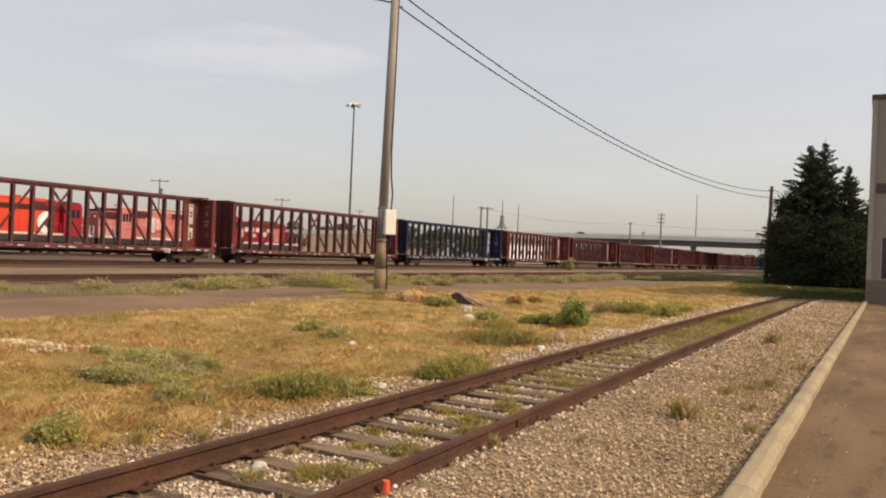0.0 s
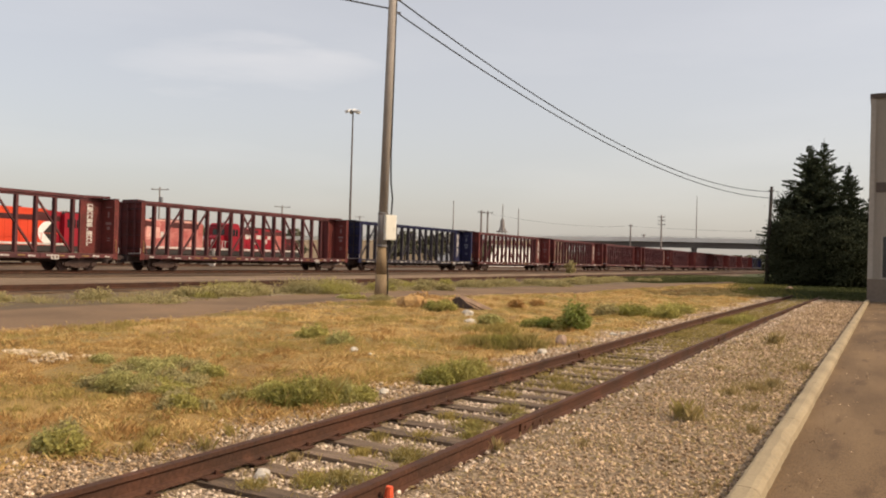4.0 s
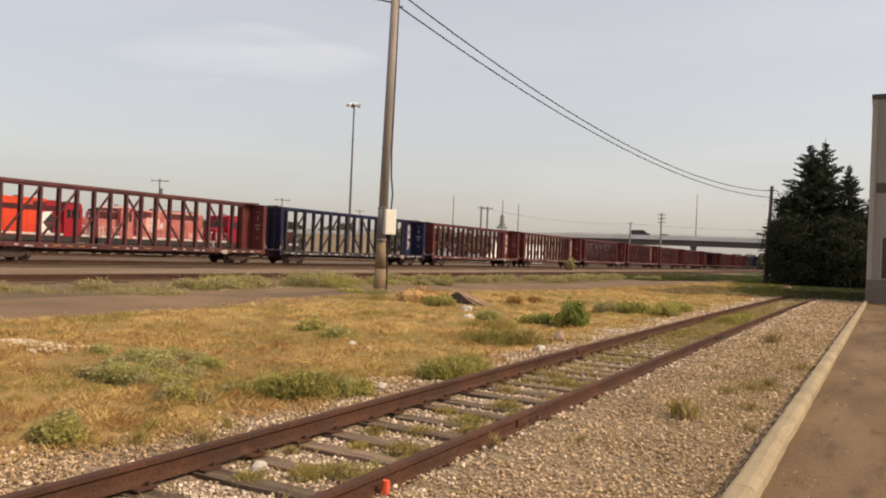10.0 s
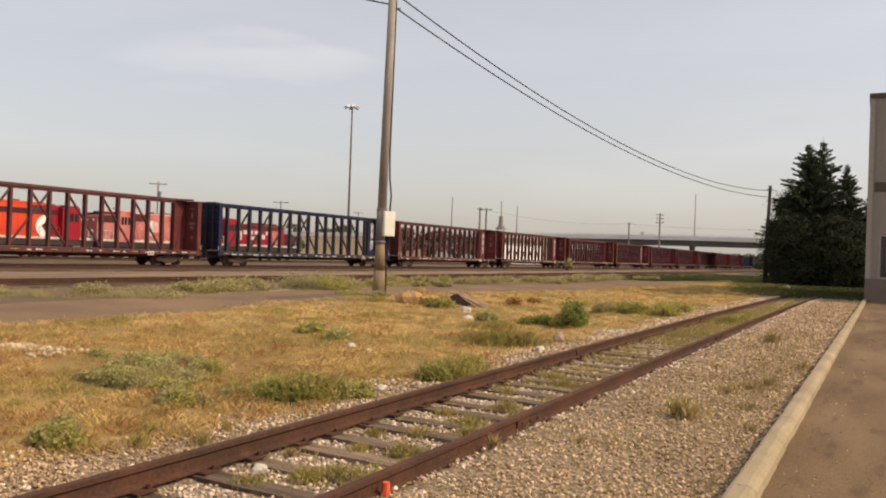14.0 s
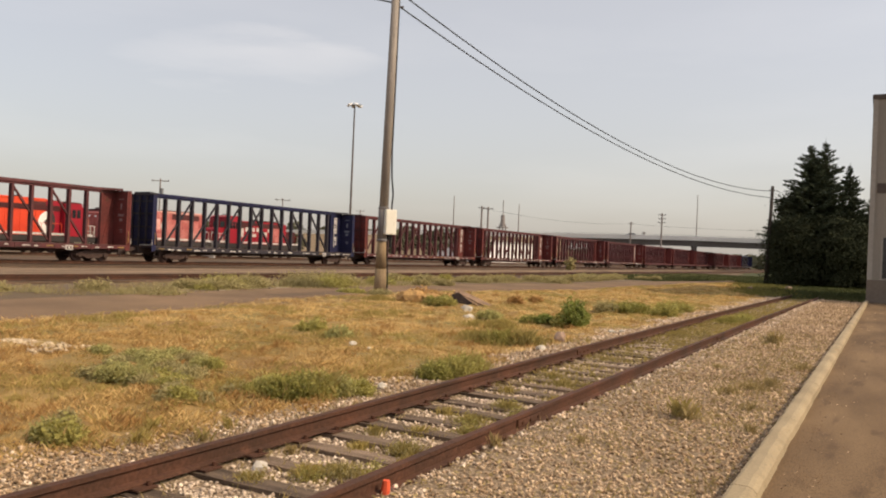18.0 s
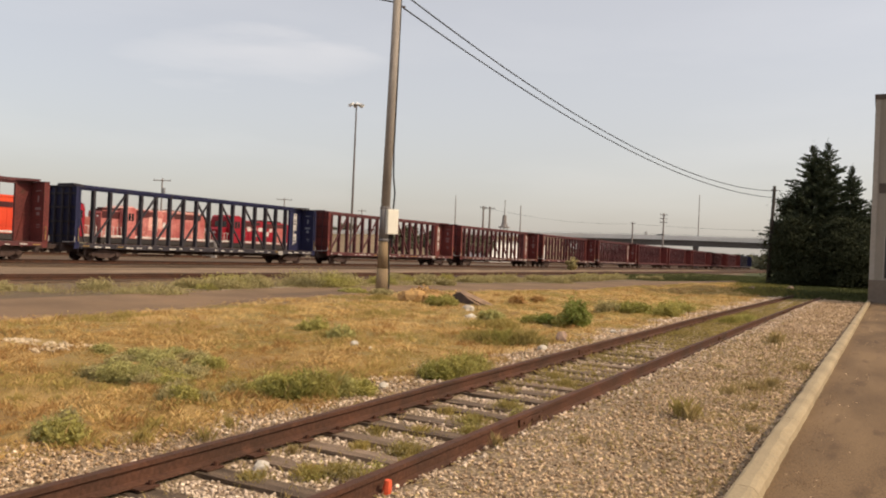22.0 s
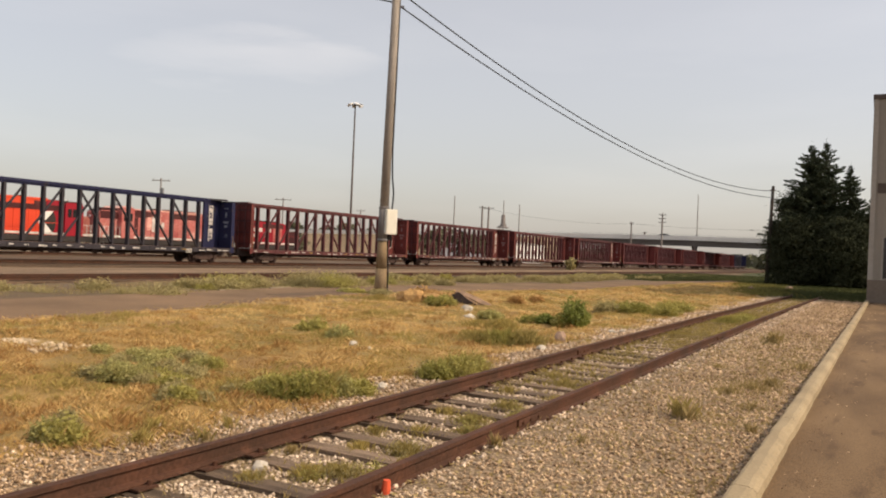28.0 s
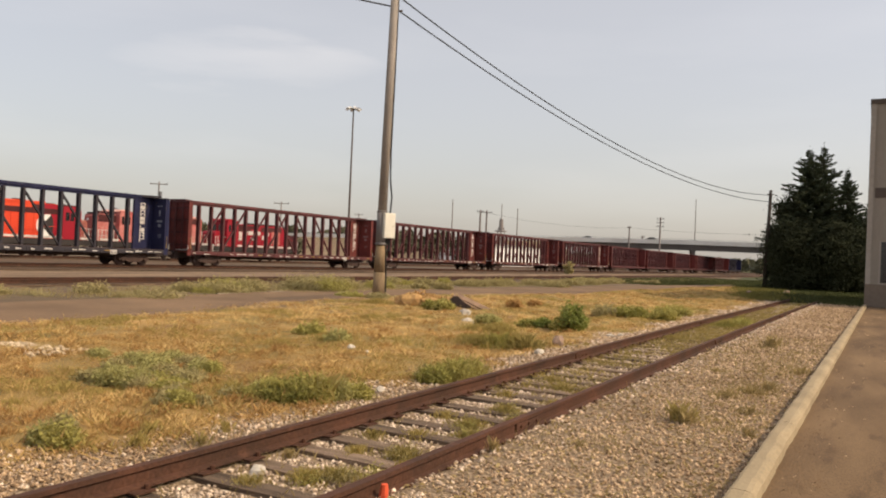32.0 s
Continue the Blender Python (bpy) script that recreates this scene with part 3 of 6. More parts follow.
solo("pavement", Geo().add([(kerb_x(-30) + 0.05, -30, -0.115), (30, -30, -0.115), (30, 46.9, -0.115), (kerb_x(46.9) + 0.05, 46.9, -0.115)], [(0, 1, 2, 3)]),
     M["pave"], "brown stained concrete pavement", "pavement", kind="structure")
kerb = thing("kerb", pose(0, 0, 0), "worn yellowish concrete kerb beside the pavement", "kerb", kind="structure")
y0 = -12.0
for i in range(20):
    y1 = y0 + 3.0
    if y1 > 46.9:
        y1 = 46.9
    g = Geo()
    v = []
    for t in np.linspace(y0 + 0.004, y1 - 0.004, 25):
        c, j = kerb_x(t), 0.009 * noise.noise((t * 2.3, 0.3, 4.0)) + 0.004 * noise.noise((t * 9.0, 2.3, 4.0))
        e = 0.03 * max(0.0, noise.noise((t * 2.1, 8.3, 4.0)) + 0.5 * noise.noise((t * 7.0, 1.3, 4.0)) - 0.2)      # chipped edge
        v += [(c - 0.125 + j, t, -0.3), (c - 0.125 + j, t, -0.03), (c - 0.113 + j, t, -0.008), (c - 0.09 + j, t, j * 0.5), (c - 0.005 - j - 2.5 * e, t, j * 0.5),
              (c + 0.03 - j - 2.5 * e, t, -0.012 - e), (c + 0.06 - j - 1.5 * e, t, -0.045 - e), (c + 0.09, t, -0.3)]
    g.add(v, [(8 * k + m_, 8 * k + m_ + 1, 8 * k + m_ + 9, 8 * k + m_ + 8) for k in range(24) for m_ in range(7)] + [(7, 6, 5, 4, 3, 2, 1, 0), tuple(range(192, 200))])
    part("kerb_stone", g, M["kerb"], kerb)
    y0 = y1
    if y0 >= 46.9:
        break


# ---- tracks ----
def siding_x(y):
    """The middle line of the near siding."""
    return float(np.interp(y, [-12, 4, 8, 14, 24, 34, 44, 50], [-3.84, -3.85, -3.885, -3.93, -3.93, -3.86, -3.74, -3.68]))


RAIL = [(-0.036, 0), (0.036, 0), (0.036, -0.035), (0.011, -0.05), (0.011, -0.125), (0.068, -0.145), (0.068, -0.158), (-0.068, -0.158), (-0.068, -0.145),
        (-0.011, -0.125), (-0.011, -0.05), (-0.036, -0.035)]


def rail_mesh(name, line, mat):
    g = Geo()
    k = len(RAIL)
    v = [(x + a, y, z) for x, y in line for a, z in RAIL]
    f = [(k * i + j, k * i + k + j, k * i + k + (j + 1) % k, k * i + (j + 1) % k) for i in range(len(line) - 1) for j in range(k)]
    return g.add(v, f + [tuple(range(k)), tuple(range(k * len(line) - 1, k * len(line) - k - 1, -1))]).mesh(name, mat)


siding = thing("siding_track", pose(0, 0, 0), "rusty disused siding track with weathered wooden ties", "railway track")
for side in (-1, 1):
    line = [(siding_x(t) + side * 0.7525, t) for t in np.linspace(-11, 49, 40)]
    r = part("rail", rail_mesh("rail", line, M["rail"]), None, siding, "rusted brown steel rail")
    for yj in ((7.44, 18.56, 31.0) if side > 0 else (13.55, 24.6)):
        x = siding_x(yj) + side * 0.7525
        for f_ in (-1, 1):
            g = Geo().box(x + f_ * 0.024 - 0.012, x + f_ * 0.024 + 0.012, yj - 0.3, yj + 0.3, -0.122, -0.045)
            for b in (-0.2, 0.0, 0.2):
                g.tube((x + f_ * 0.03, yj + b, -0.085), (x + f_ * 0.05, yj + b, -0.085), 0.018, 0.016, 6)
            part("joint_bar", g, M["rail"], r)
tie_mesh = []
for k in range(4):
    g = Geo()
    v, nseg = [], 9
    for i in range(nseg):
        x = -1.3 + 2.6 * i / (nseg - 1)
        j = [0.012 * noise.noise((x * 2.5, k * 7.1, c)) for c in (0, 5, 9, 13)]
        v += [(x, -0.11 + j[0], -0.14), (x, -0.105 + j[0], j[1]), (x, 0.105 + j[2], j[3]), (x, 0.11 + j[2], -0.14)]
    g.add(v, [(4 * i + c, 4 * i + c + 1, 4 * i + c + 5, 4 * i + c + 4) for i in range(nseg - 1) for c in range(3)] + [(3, 2, 1, 0), tuple(range(4 * nseg - 4, 4 * nseg))])
    tie_mesh.append(g.mesh("tie", M["tie"]))
plate_mesh = Geo().box(-0.15, 0.15, -0.09, 0.09, 0, 0.014).tube((0.1, 0.05, 0.01), (0.1, 0.05, 0.05), 0.016, 0.02, 6).tube(
    (-0.1, -0.05, 0.01), (-0.1, -0.05, 0.05), 0.016, 0.02, 6).mesh("tie_plate", M["rail"])
rnd = random.Random(5)
for i in range(104):
    y = -9.5 + i * 0.555 + rnd.uniform(-0.05, 0.05)
    if y > 48.3:
        break
    t = part("tie", tie_mesh[i % 4], None, siding)
    t.matrix_basis = pose(siding_x(y) + rnd.uniform(-0.06, 0.06), y, -0.168 + rnd.uniform(-0.02, 0.0), 0, rnd.uniform(-0.4, 0.4), rnd.uniform(-2.5, 2.5))
    if -1 < y < 26:
        for side in (-1, 1):
            q = part("tie_plate", plate_mesh, None, siding)
            q.matrix_basis = pose(siding_x(y) + side * 0.7525, y, -0.168)


def far_track(name, x, slope, y0, y1, label, tie_mat, bed, half=1.9, reach=0.0, lift=0.14):
    """A track seen from afar: rails, ties and a low bed of ballast."""
    ob = thing(name, pose(0, 0, lift), label, "railway track")
    for side in (-1, 1):
        part("rail", rail_mesh("rail", [(x + slope * t + side * 0.7525, t) for t in np.linspace(y0, y1, 30)], M["rail"]), None, ob)
    g = Geo()
    for t in np.arange(y0, y1, 0.6):
        c = x + slope * t
        g.box(c - 1.3, c + 1.3, t - 0.11, t + 0.11, -0.22, -0.16)
    tagged(part("tie_row", g, tie_mat, ob), kind="stuff")
    g = Geo()
    yy = np.linspace(y0, y1, 60)
    v = [(x + slope * t + a + 0.12 * noise.noise((t * 0.3, a, 1.0)), t, z) for t in yy for a, z in ((-half - 0.5, -0.42), (-half, -0.185), (half, -0.185), (half + reach + 0.1, -0.15), (half + reach + 0.5, -0.42))]
    g.add(v, [(5 * i + j, 5 * i + 5 + j, 5 * i + 6 + j, 5 * i + 1 + j) for i in range(59) for j in range(4)])
    part("ballast_bed", g, bed, ob)
    return ob


TRAIN_X, TRAIN_SLOPE = -44.49, 0.006
far_track("yard_track", TRAIN_X, TRAIN_SLOPE, -40, 420, "main yard track on dark dirty ballast", M["dark_tie"], M["ballast_dark"], 3.2, 1.6)
far_track("empty_track", -28.9, 0.006, -40, 420, "empty yard track in dark ballast", M["dark_tie"], M["ballast_dark"], 1.5, 0.1, 0.06)
far_track("locomotive_track", -65.0, 0.006, -40, 420, "yard track under the parked locomotives", M["dark_tie"], M["ballast_dark"], 3.0)
ribbon("service_strip", [-40, 20, 45, 70, 110, 200], [-30.9, -31.2, -32.0, -32.4, -33.6, -35.0], [-38.6, -38.5, -37.6, -37.0, -36.8, -37.4], -0.06, M["ballast_tan"], "tan gravel strip between the yard tracks", "gravel", 1.3, 0.05)
ribbon("gravel_strip", [-40, 60, 140], [-50.6, -50.0, -52.0], [-61.0, -60.6, -57.5], -0.05, M["ballast_mid"], "tan gravel between the train and the locomotives", "gravel", 0.6, 0.05)

ribbon("yard_ballast", [-40, 25, 60, 420], [-27.0, -27.0, -26.4, -24.5], [-64.0, -64.0, -63.8, -61.5], -0.10, M["ballast_dark"], "dark oily yard ground between the tracks", "gravel", 0.5, 0.05)
g = Geo()
for y in np.arange(16.5, 29, 1.5):
    if 0.55 < (y * 0.37) % 1.0:
        x0, x1 = [float(np.interp(t, [9, 13, 20, 28, 35], [-20.3, -20.5, -21.2, -21.8, -21.2])) - 0.12 for t in (y, y + 1.46)]
        g.add([(a + s_, b, z) for a, b in ((x0, y), (x1, y + 1.46)) for s_ in (-0.06, 0.06) for z in (-0.2, -0.125)],
              [(0, 1, 3, 2), (4, 6, 7, 5), (1, 5, 7, 3), (0, 4, 5, 1), (2, 3, 7, 6), (0, 2, 6, 4)])
solo("lane_edging", g, M["edging"], "broken pale concrete edging along the lane", "kerb", kind="structure")


# ---- the moving train of centerbeam flatcars ----
def flatcar_meshes(paint, paint_dark, bright):
    """The shared meshes of one colour of centerbeam flatcar; x along the track, z from the rail."""
    d = {}
    d["side_sill"] = Geo().profile([(-11.4, 1.08), (11.4, 1.08), (11.4, 0.84), (9.3, 0.83), (7.4, 0.78), (-7.4, 0.78), (-9.3, 0.83), (-11.4, 0.84)], -0.03, 0.03)
    for x in np.arange(-10.9, 11, 1.22):
        d["side_sill"].box(x - 0.05, x + 0.05, -0.06, 0.06, 0.76, 1.07)
    d["deck"] = Geo().box(-11.4, 11.4, -1.36, 1.36, 1.03, 1.09)
    d["center_sill"] = Geo().box(-11.6, 11.6, -0.35, 0.35, 0.55, 1.03, 0.05)
    b = Geo().box(-0.05, 0.05, -1.42, 1.42, 0.95, 4.56)
    d["bulkhead"] = b
    d["stiffener"] = Geo().box(-0.19, -0.052, -0.04, 0.04, 0.95, 4.5)
    d["rail_bar"] = Geo().box(-0.15, -0.052, -1.36, 1.36, -0.05, 0.05)
    d["end_sheet"] = Geo().box(-0.075, -0.051, -1.4, 1.4, 0.96, 4.55)
    d["cap"] = Geo().box(-0.2, 0.1, -1.43, 1.43, 4.56, 4.64)
    d["end_post"] = Geo().box(-0.2, 0.13, -0.04, 0.04, 0.75, 4.55)
    d["top_chord"] = Geo().box(-11.1, 11.1, -0.17, 0.17, 4.6, 4.78).box(-11.1, 11.1, -0.1, 0.1, 4.46, 4.6)
    d["post"] = Geo().box(-0.03, 0.03, -0.13, 0.13, 1.08, 4.5).box(-0.075, 0.075, -0.16, -0.125, 1.08, 4.5).box(-0.075, 0.075, 0.125, 0.16, 1.08, 4.5)
    d["brace"] = Geo().bar((0, 0, 4.45), (-2.44, 0, 1.15), 0.1, 0.13, (0, 1, 0))
    d["narrow_panel"] = Geo().box(-0.2, 0.76, -0.05, 0.05, 1.09, 4.5).box(-0.24, -0.16, -0.09, 0.09, 1.09, 4.5).bar((-0.1, -0.07, 1.15), (0.7, -0.07, 4.3), 0.07, 0.05).box(-0.2, 0.76, -0.08, 0.08, 2.7, 2.78)
    d["gusset"] = Geo().prism([(10.05, -0.18), (11.2, -0.8), (11.2, 0.8), (10.05, 0.18)], 4.655, 4.79)
    d["end_brace"] = Geo().bar((-10.45, 0, 4.45), (-9.75, 0, 1.15), 0.07, 0.1, (0, 1, 0))
    d["uncoupling_rod"] = Geo().path([(0.28, -1.46, 1.5), (0.28, -1.46, 1.2), (0.3, -1.4, 1.17), (0.3, -0.2, 1.14)], 0.028, 6)
    d["sill_step"] = Geo().path([(-0.22, 0, 0.85), (-0.22, 0, 0.36), (0.22, 0, 0.36), (0.22, 0, 0.85)], 0.025, 6)
    d["sill_tag"] = Geo().box(-0.22, 0.22, -0.006, 0.006, -0.03, 0.03)
    d["placard"] = Geo().box(-0.24, 0.24, -0.008, 0.008, -0.14, -0.08).box(-0.24, 0.24, -0.008, 0.008, 0.08, 0.14).box(-0.24, -0.17, -0.008, 0.008, -0.08, 0.08).box(0.17, 0.24, -0.008, 0.008, -0.08, 0.08).box(-0.08, 0.08, -0.008, 0.008, -0.05, 0.05)
    d["end_panel"] = Geo().box(-0.76, 0.76, -0.05, 0.05, 1.09, 4.5).box(-0.8, -0.72, -0.09, 0.09, 1.09, 4.5).box(-0.76, 0.76, -0.08, 0.08, 2.7, 2.78)
    w = Geo()
    for y in (-0.7525, 0.7525):
        s = 1 if y > 0 else -1
        w.tube((0, y - s * 0.07, 0), (0, y + s * 0.05, 0), 0.42, 0.415, 20).tube((0, y - s * 0.1, 0), (0, y - s * 0.07, 0), 0.46, 0.46, 20)
        w.tube((0, y + s * 0.05, 0), (0, y + s * 0.09, 0), 0.16, 0.14, 12).box(-0.02, 0.02, y + s * 0.07 - 0.02, y + s * 0.07 + 0.02, -0.38, 0.38)
    w.tube((0, -0.75, 0), (0, 0.75, 0), 0.08, 0.08, 8)
    d["wheel_set"] = w
    s = Geo().profile([(-1.15, 0.52), (-0.75, 0.62), (-0.4, 0.78), (0.4, 0.78), (0.75, 0.62), (1.15, 0.52), (1.15, 0.34), (0.72, 0.34), (0.38, 0.2), (-0.38, 0.2),
                       (-0.72, 0.34), (-1.15, 0.34)], -0.07, 0.07)
    for x in (-0.16, 0, 0.16):
        s.tube((x, 0.0, 0.3), (x, 0.0, 0.62), 0.075, 0.075, 8)
    s.tube((-0.89, -0.13, 0.42), (-0.89, 0.13, 0.42), 0.15, 0.13, 10).tube((0.89, -0.13, 0.42), (0.89, 0.13, 0.42), 0.15, 0.13, 10)
    d["side_frame"] = s
    d["bolster"] = Geo().box(-0.2, 0.2, -1.05, 1.05, 0.4, 0.66, 0.04)
    d["coupler"] = Geo().box(-0.55, 0.35, -0.09, 0.09, 0.76, 0.98).box(0.3, 0.52, -0.15, 0.13, 0.72, 1.02, 0.05)
    d["sill_mark"] = Geo().box(-0.2, -0.03, -0.006, 0.006, -0.05, 0.05).box(0.0, 0.07, -0.006, 0.006, -0.05, 0.05).box(0.1, 0.22, -0.006, 0.006, -0.05, 0.03)
    d["grab_iron"] = Geo().path([(0, 0, 0.2), (0, -0.07, 0.25), (0, -0.07, 0.95), (0, 0, 1.0)], 0.022, 6)
    d["brake_gear"] = Geo().tube((-0.5, 0, 0.7), (0.4, 0, 0.7), 0.16, 0.16, 10).box(-1.2, -0.6, -0.12, 0.12, 0.55, 0.85, 0.03).bar((0.4, 0, 0.7), (3.2, 0.1, 0.66), 0.04, 0.04)
    letter = Geo()
    r_ = random.Random(3)
    z = 4.25
    while z > 1.75:
        hgt = r_.choice((0.16, 0.2, 0.24))
        k = r_.randint(0, 2)
        letter.box(-0.2, -0.1 if k else 0.2, -0.005, 0.005, z - hgt, z)
        if k:
            letter.box(-0.1, 0.2, -0.005, 0.005, z - 0.06, z)
        if k == 2:
            letter.box(0.1, 0.2, -0.005, 0.005, z - hgt, z - 0.06)
        z -= hgt + 0.035
    d["lettering"] = letter
    for i, (y, z, a, b_) in enumerate(((0.75, 4.1, 0.5, 0.07), (0.75, 3.62, 0.14, 0.4), (0.75, 3.05, 0.55, 0.16), (0.75, 2.75, 0.3, 0.2), (0.8, 2.1, 0.3, 0.06), (0.8, 1.95, 0.3, 0.05))):
        d["stencil" + str(i)] = Geo().box(-0.005, 0.005, y - a / 2, y + a / 2, z - b_ / 2, z + b_ / 2)
    mats = {"stiffener": paint_dark, "rail_bar": paint_dark, "end_sheet": paint, "cap": paint_dark, "end_post": paint, "side_sill": paint_dark, "deck": M["deck"], "center_sill": M["soot"], "bulkhead": paint, "top_chord": paint if paint is M["blue"] else paint_dark, "post": paint_dark, "brace": paint_dark,
            "end_panel": paint, "wheel_set": M["truck"], "side_frame": M["truck"], "bolster": M["truck"], "coupler": M["soot"], "sill_mark": M["mark_white"],
            "grab_iron": M["mark_yellow"], "narrow_panel": paint, "gusset": paint_dark, "end_brace": paint_dark, "uncoupling_rod": M["mark_white"],
            "sill_step": M["soot"], "sill_tag": M["mark_yellow"], "placard": M["mark_white"], "brake_gear": M["soot"], "lettering": M["mark_white"]}
    return {k: v.mesh(k.rstrip("012345"), mats[k] if k in mats else bright) for k, v in d.items()}


WHEELS = []
POSTS = [-9.21 + 1.22 * i for i in range(16)]
FADED = surf("faded_stencil_paint", (0.3, 0.2, 0.19), (0.22, 0.13, 0.12), 3, 20, 0.7, 0)
FADED_BLUE = surf("faded_blue_stencil", (0.24, 0.25, 0.3), (0.15, 0.16, 0.2), 3, 20, 0.7, 0)


def flatcar(m, me, label, seed, lettered=True, full=True):
    """A centerbeam flatcar: deck, two bulkheads, the truss along its middle and two four-wheel trucks."""
    r_ = random.Random(seed)
    ob = thing("centerbeam_flatcar", m, label, "freight car", "cars of the train")
    part("deck", me["deck"], None, ob)
    part("center_sill", me["center_sill"], None, ob)
    for y in (-1.38, 1.38):
        part("side_sill", me["side_sill"], None, ob).location = (0, y, 0)
    near = part("bulkhead", me["bulkhead"], None, ob)
    near.matrix_basis = pose(-11.2, 0, 0)
    rear = part("bulkhead", me["bulkhead"], None, ob)
    rear.matrix_basis = pose(11.2, 0, 0, 0, 0, 180)
    for b in (near, rear):
        # outer sheet in the same paint as the bulkhead
        part("end_sheet", me["end_sheet"], None, b, "outer sheet of the bulkhead")
        part("cap", me["cap"], None, b)
        for y in (-1.38, 1.38):
            part("end_post", me["end_post"], None, b).location = (0, y, 0)
        if full:
            for y in (-0.72, 0.0, 0.72):
                part("stiffener", me["stiffener"], None, b).location = (-0.02, y, 0)
            for z in (1.5, 2.4, 3.3, 4.15):
                part("rail_bar", me["rail_bar"], None, b).location = (-0.02, 0, z)
    part("top_chord", me["top_chord"], None, ob)
    for x in POSTS:
        part("post", me["post"], None, ob).location = (x, 0, 0)
    for i in (2, 4, 6, 8):
        part("brace", me["brace"], None, ob).location = (POSTS[i], 0, 0)
        part("brace", me["brace"], None, ob).matrix_basis = pose(POSTS[15 - i], 0, 0, 0, 0, 180)
    e = part("end_panel", me["end_panel" if lettered else "narrow_panel"], None, ob)
    e.location = (10.38, 0, 0)
    part("end_brace", me["end_brace"], None, ob)
    part("gusset", me["gusset"], None, ob)
    part("gusset", me["gusset"], None, ob).matrix_basis = pose(0, 0, 0, 0, 0, 180)
    part("post", me["post"], None, ob).location = (-10.43, 0, 0)
    if lettered:
        part("lettering", me["lettering"], None, e, "white vertical lettering worn past reading").location = (-0.1, -0.062, 0)
    for s in (-1, 1):
        part("coupler", me["coupler"], None, ob).matrix_basis = pose(s * 11.75, 0, 0, 0, 0, 0 if s > 0 else 180)
    if full:
        for i in range(6):
            part("stencil", me["stencil" + str(i)], None, rear, "worn stencilled panel").matrix_basis = pose(0.056, 0, 0)
        for s in (-1, 1):
            part("grab_iron", me["grab_iron"], None, near if s < 0 else rear).matrix_basis = pose(0.0, 1.43 if s > 0 else -1.43, 1.0, 0, 0, 180 if s > 0 else 0)
        for x in np.arange(-10.6, 10.9, 0.82):
            if r_.random() < 0.22:
                part("sill_tag", me["sill_tag"], None, ob, "yellow reflector strip").location = (x, -1.447, 0.93)
            elif r_.random() < 0.85:
                k = part("sill_mark", me["sill_mark"], None, ob, "chalky white sill placard")
                k.matrix_basis = Matrix.Translation((x + r_.uniform(-0.2, 0.2), -1.445, 0.9 + r_.uniform(-0.03, 0.05))) @ Matrix.Diagonal((r_.uniform(0.5, 1.3), 1, r_.uniform(0.6, 1.1), 1))
        part("placard", me["placard"], None, ob, "white placard on the side sill").location = (7.05, -1.456, 0.84)
        for x in (-10.9, 10.9):
            for y in (-1.4, 1.4):
                part("sill_step", me["sill_step"], None, ob).location = (x, y, 0)
        part("uncoupling_rod", me["uncoupling_rod"], None, ob, "pale uncoupling rod").location = (11.15, 0, 0)
        part("uncoupling_rod", me["uncoupling_rod"], None, ob, "pale uncoupling rod").location = (-11.7, 0, 0)
        part("brake_gear", me["brake_gear"], None, ob).location = (1.0, -0.7, 0)
        part("brake_gear", me["brake_gear"], None, ob).matrix_basis = pose(-3.4, 0.5, 0, 0, 0, 180)
    for s in (-1, 1):
        truck = new("truck")
        truck.parent = ob
        truck.location = (s * 8.95, 0, 0)
        for x in (-0.89, 0.89):
            q = part("wheel_set", me["wheel_set"], None, truck)
            q.location = (x, 0, 0.42)
            if full:
                WHEELS.append((q, x))
        for y in (-1.0, 1.0):
            part("side_frame", me["side_frame"], None, truck).location = (0, y, 0)
        part("bolster", me["bolster"], None, truck)
    return ob


def train_place(s):
    """The pose at s metres along the train's track, with the car's near side at -y turned to the lane."""
    a = -math.atan(TRAIN_SLOPE)
    return Matrix.Translation((TRAIN_X + TRAIN_SLOPE * s, s, 0.14)) @ Matrix.Rotation(math.pi / 2 + a, 4, "Z")


# seconds, and the place of one bulkhead on the track
TRAIN_ROWS = [(0, 43.56), (2, 39.3), (4, 35.2), (6, 31.36), (8.5, 27.0), (11, 22.65), (14, 17.75), (17, 13.1), (20, 8.62), (22, 5.72), (24, 2.75), (25.5, 0.42), (28, -3.7), (30, -6.8), (32, -9.72)]
RED, RED_LABEL = flatcar_meshes(M["brown"], M["brown_dark"], FADED), "empty brown-red centerbeam flatcar with open truss and rusty bulkheads"
NAVY, NAVY_LABEL = flatcar_meshes(M["blue"], M["blue_dark"], FADED_BLUE), "empty navy blue centerbeam flatcar with open truss and sooty bulkheads"
PITCH = 24.54
CARS = []
for k in range(-1, 12):
    navy = k in (1, 11)
    s = TRAIN_ROWS[0][1] + 11.12 + k * PITCH
    CARS.append((flatcar(train_place(s), NAVY if navy else RED, NAVY_LABEL if navy else RED_LABEL, k + 20, k in (-1, 1, 2, 3, 5), k < 6), 11.12 + k * PITCH))


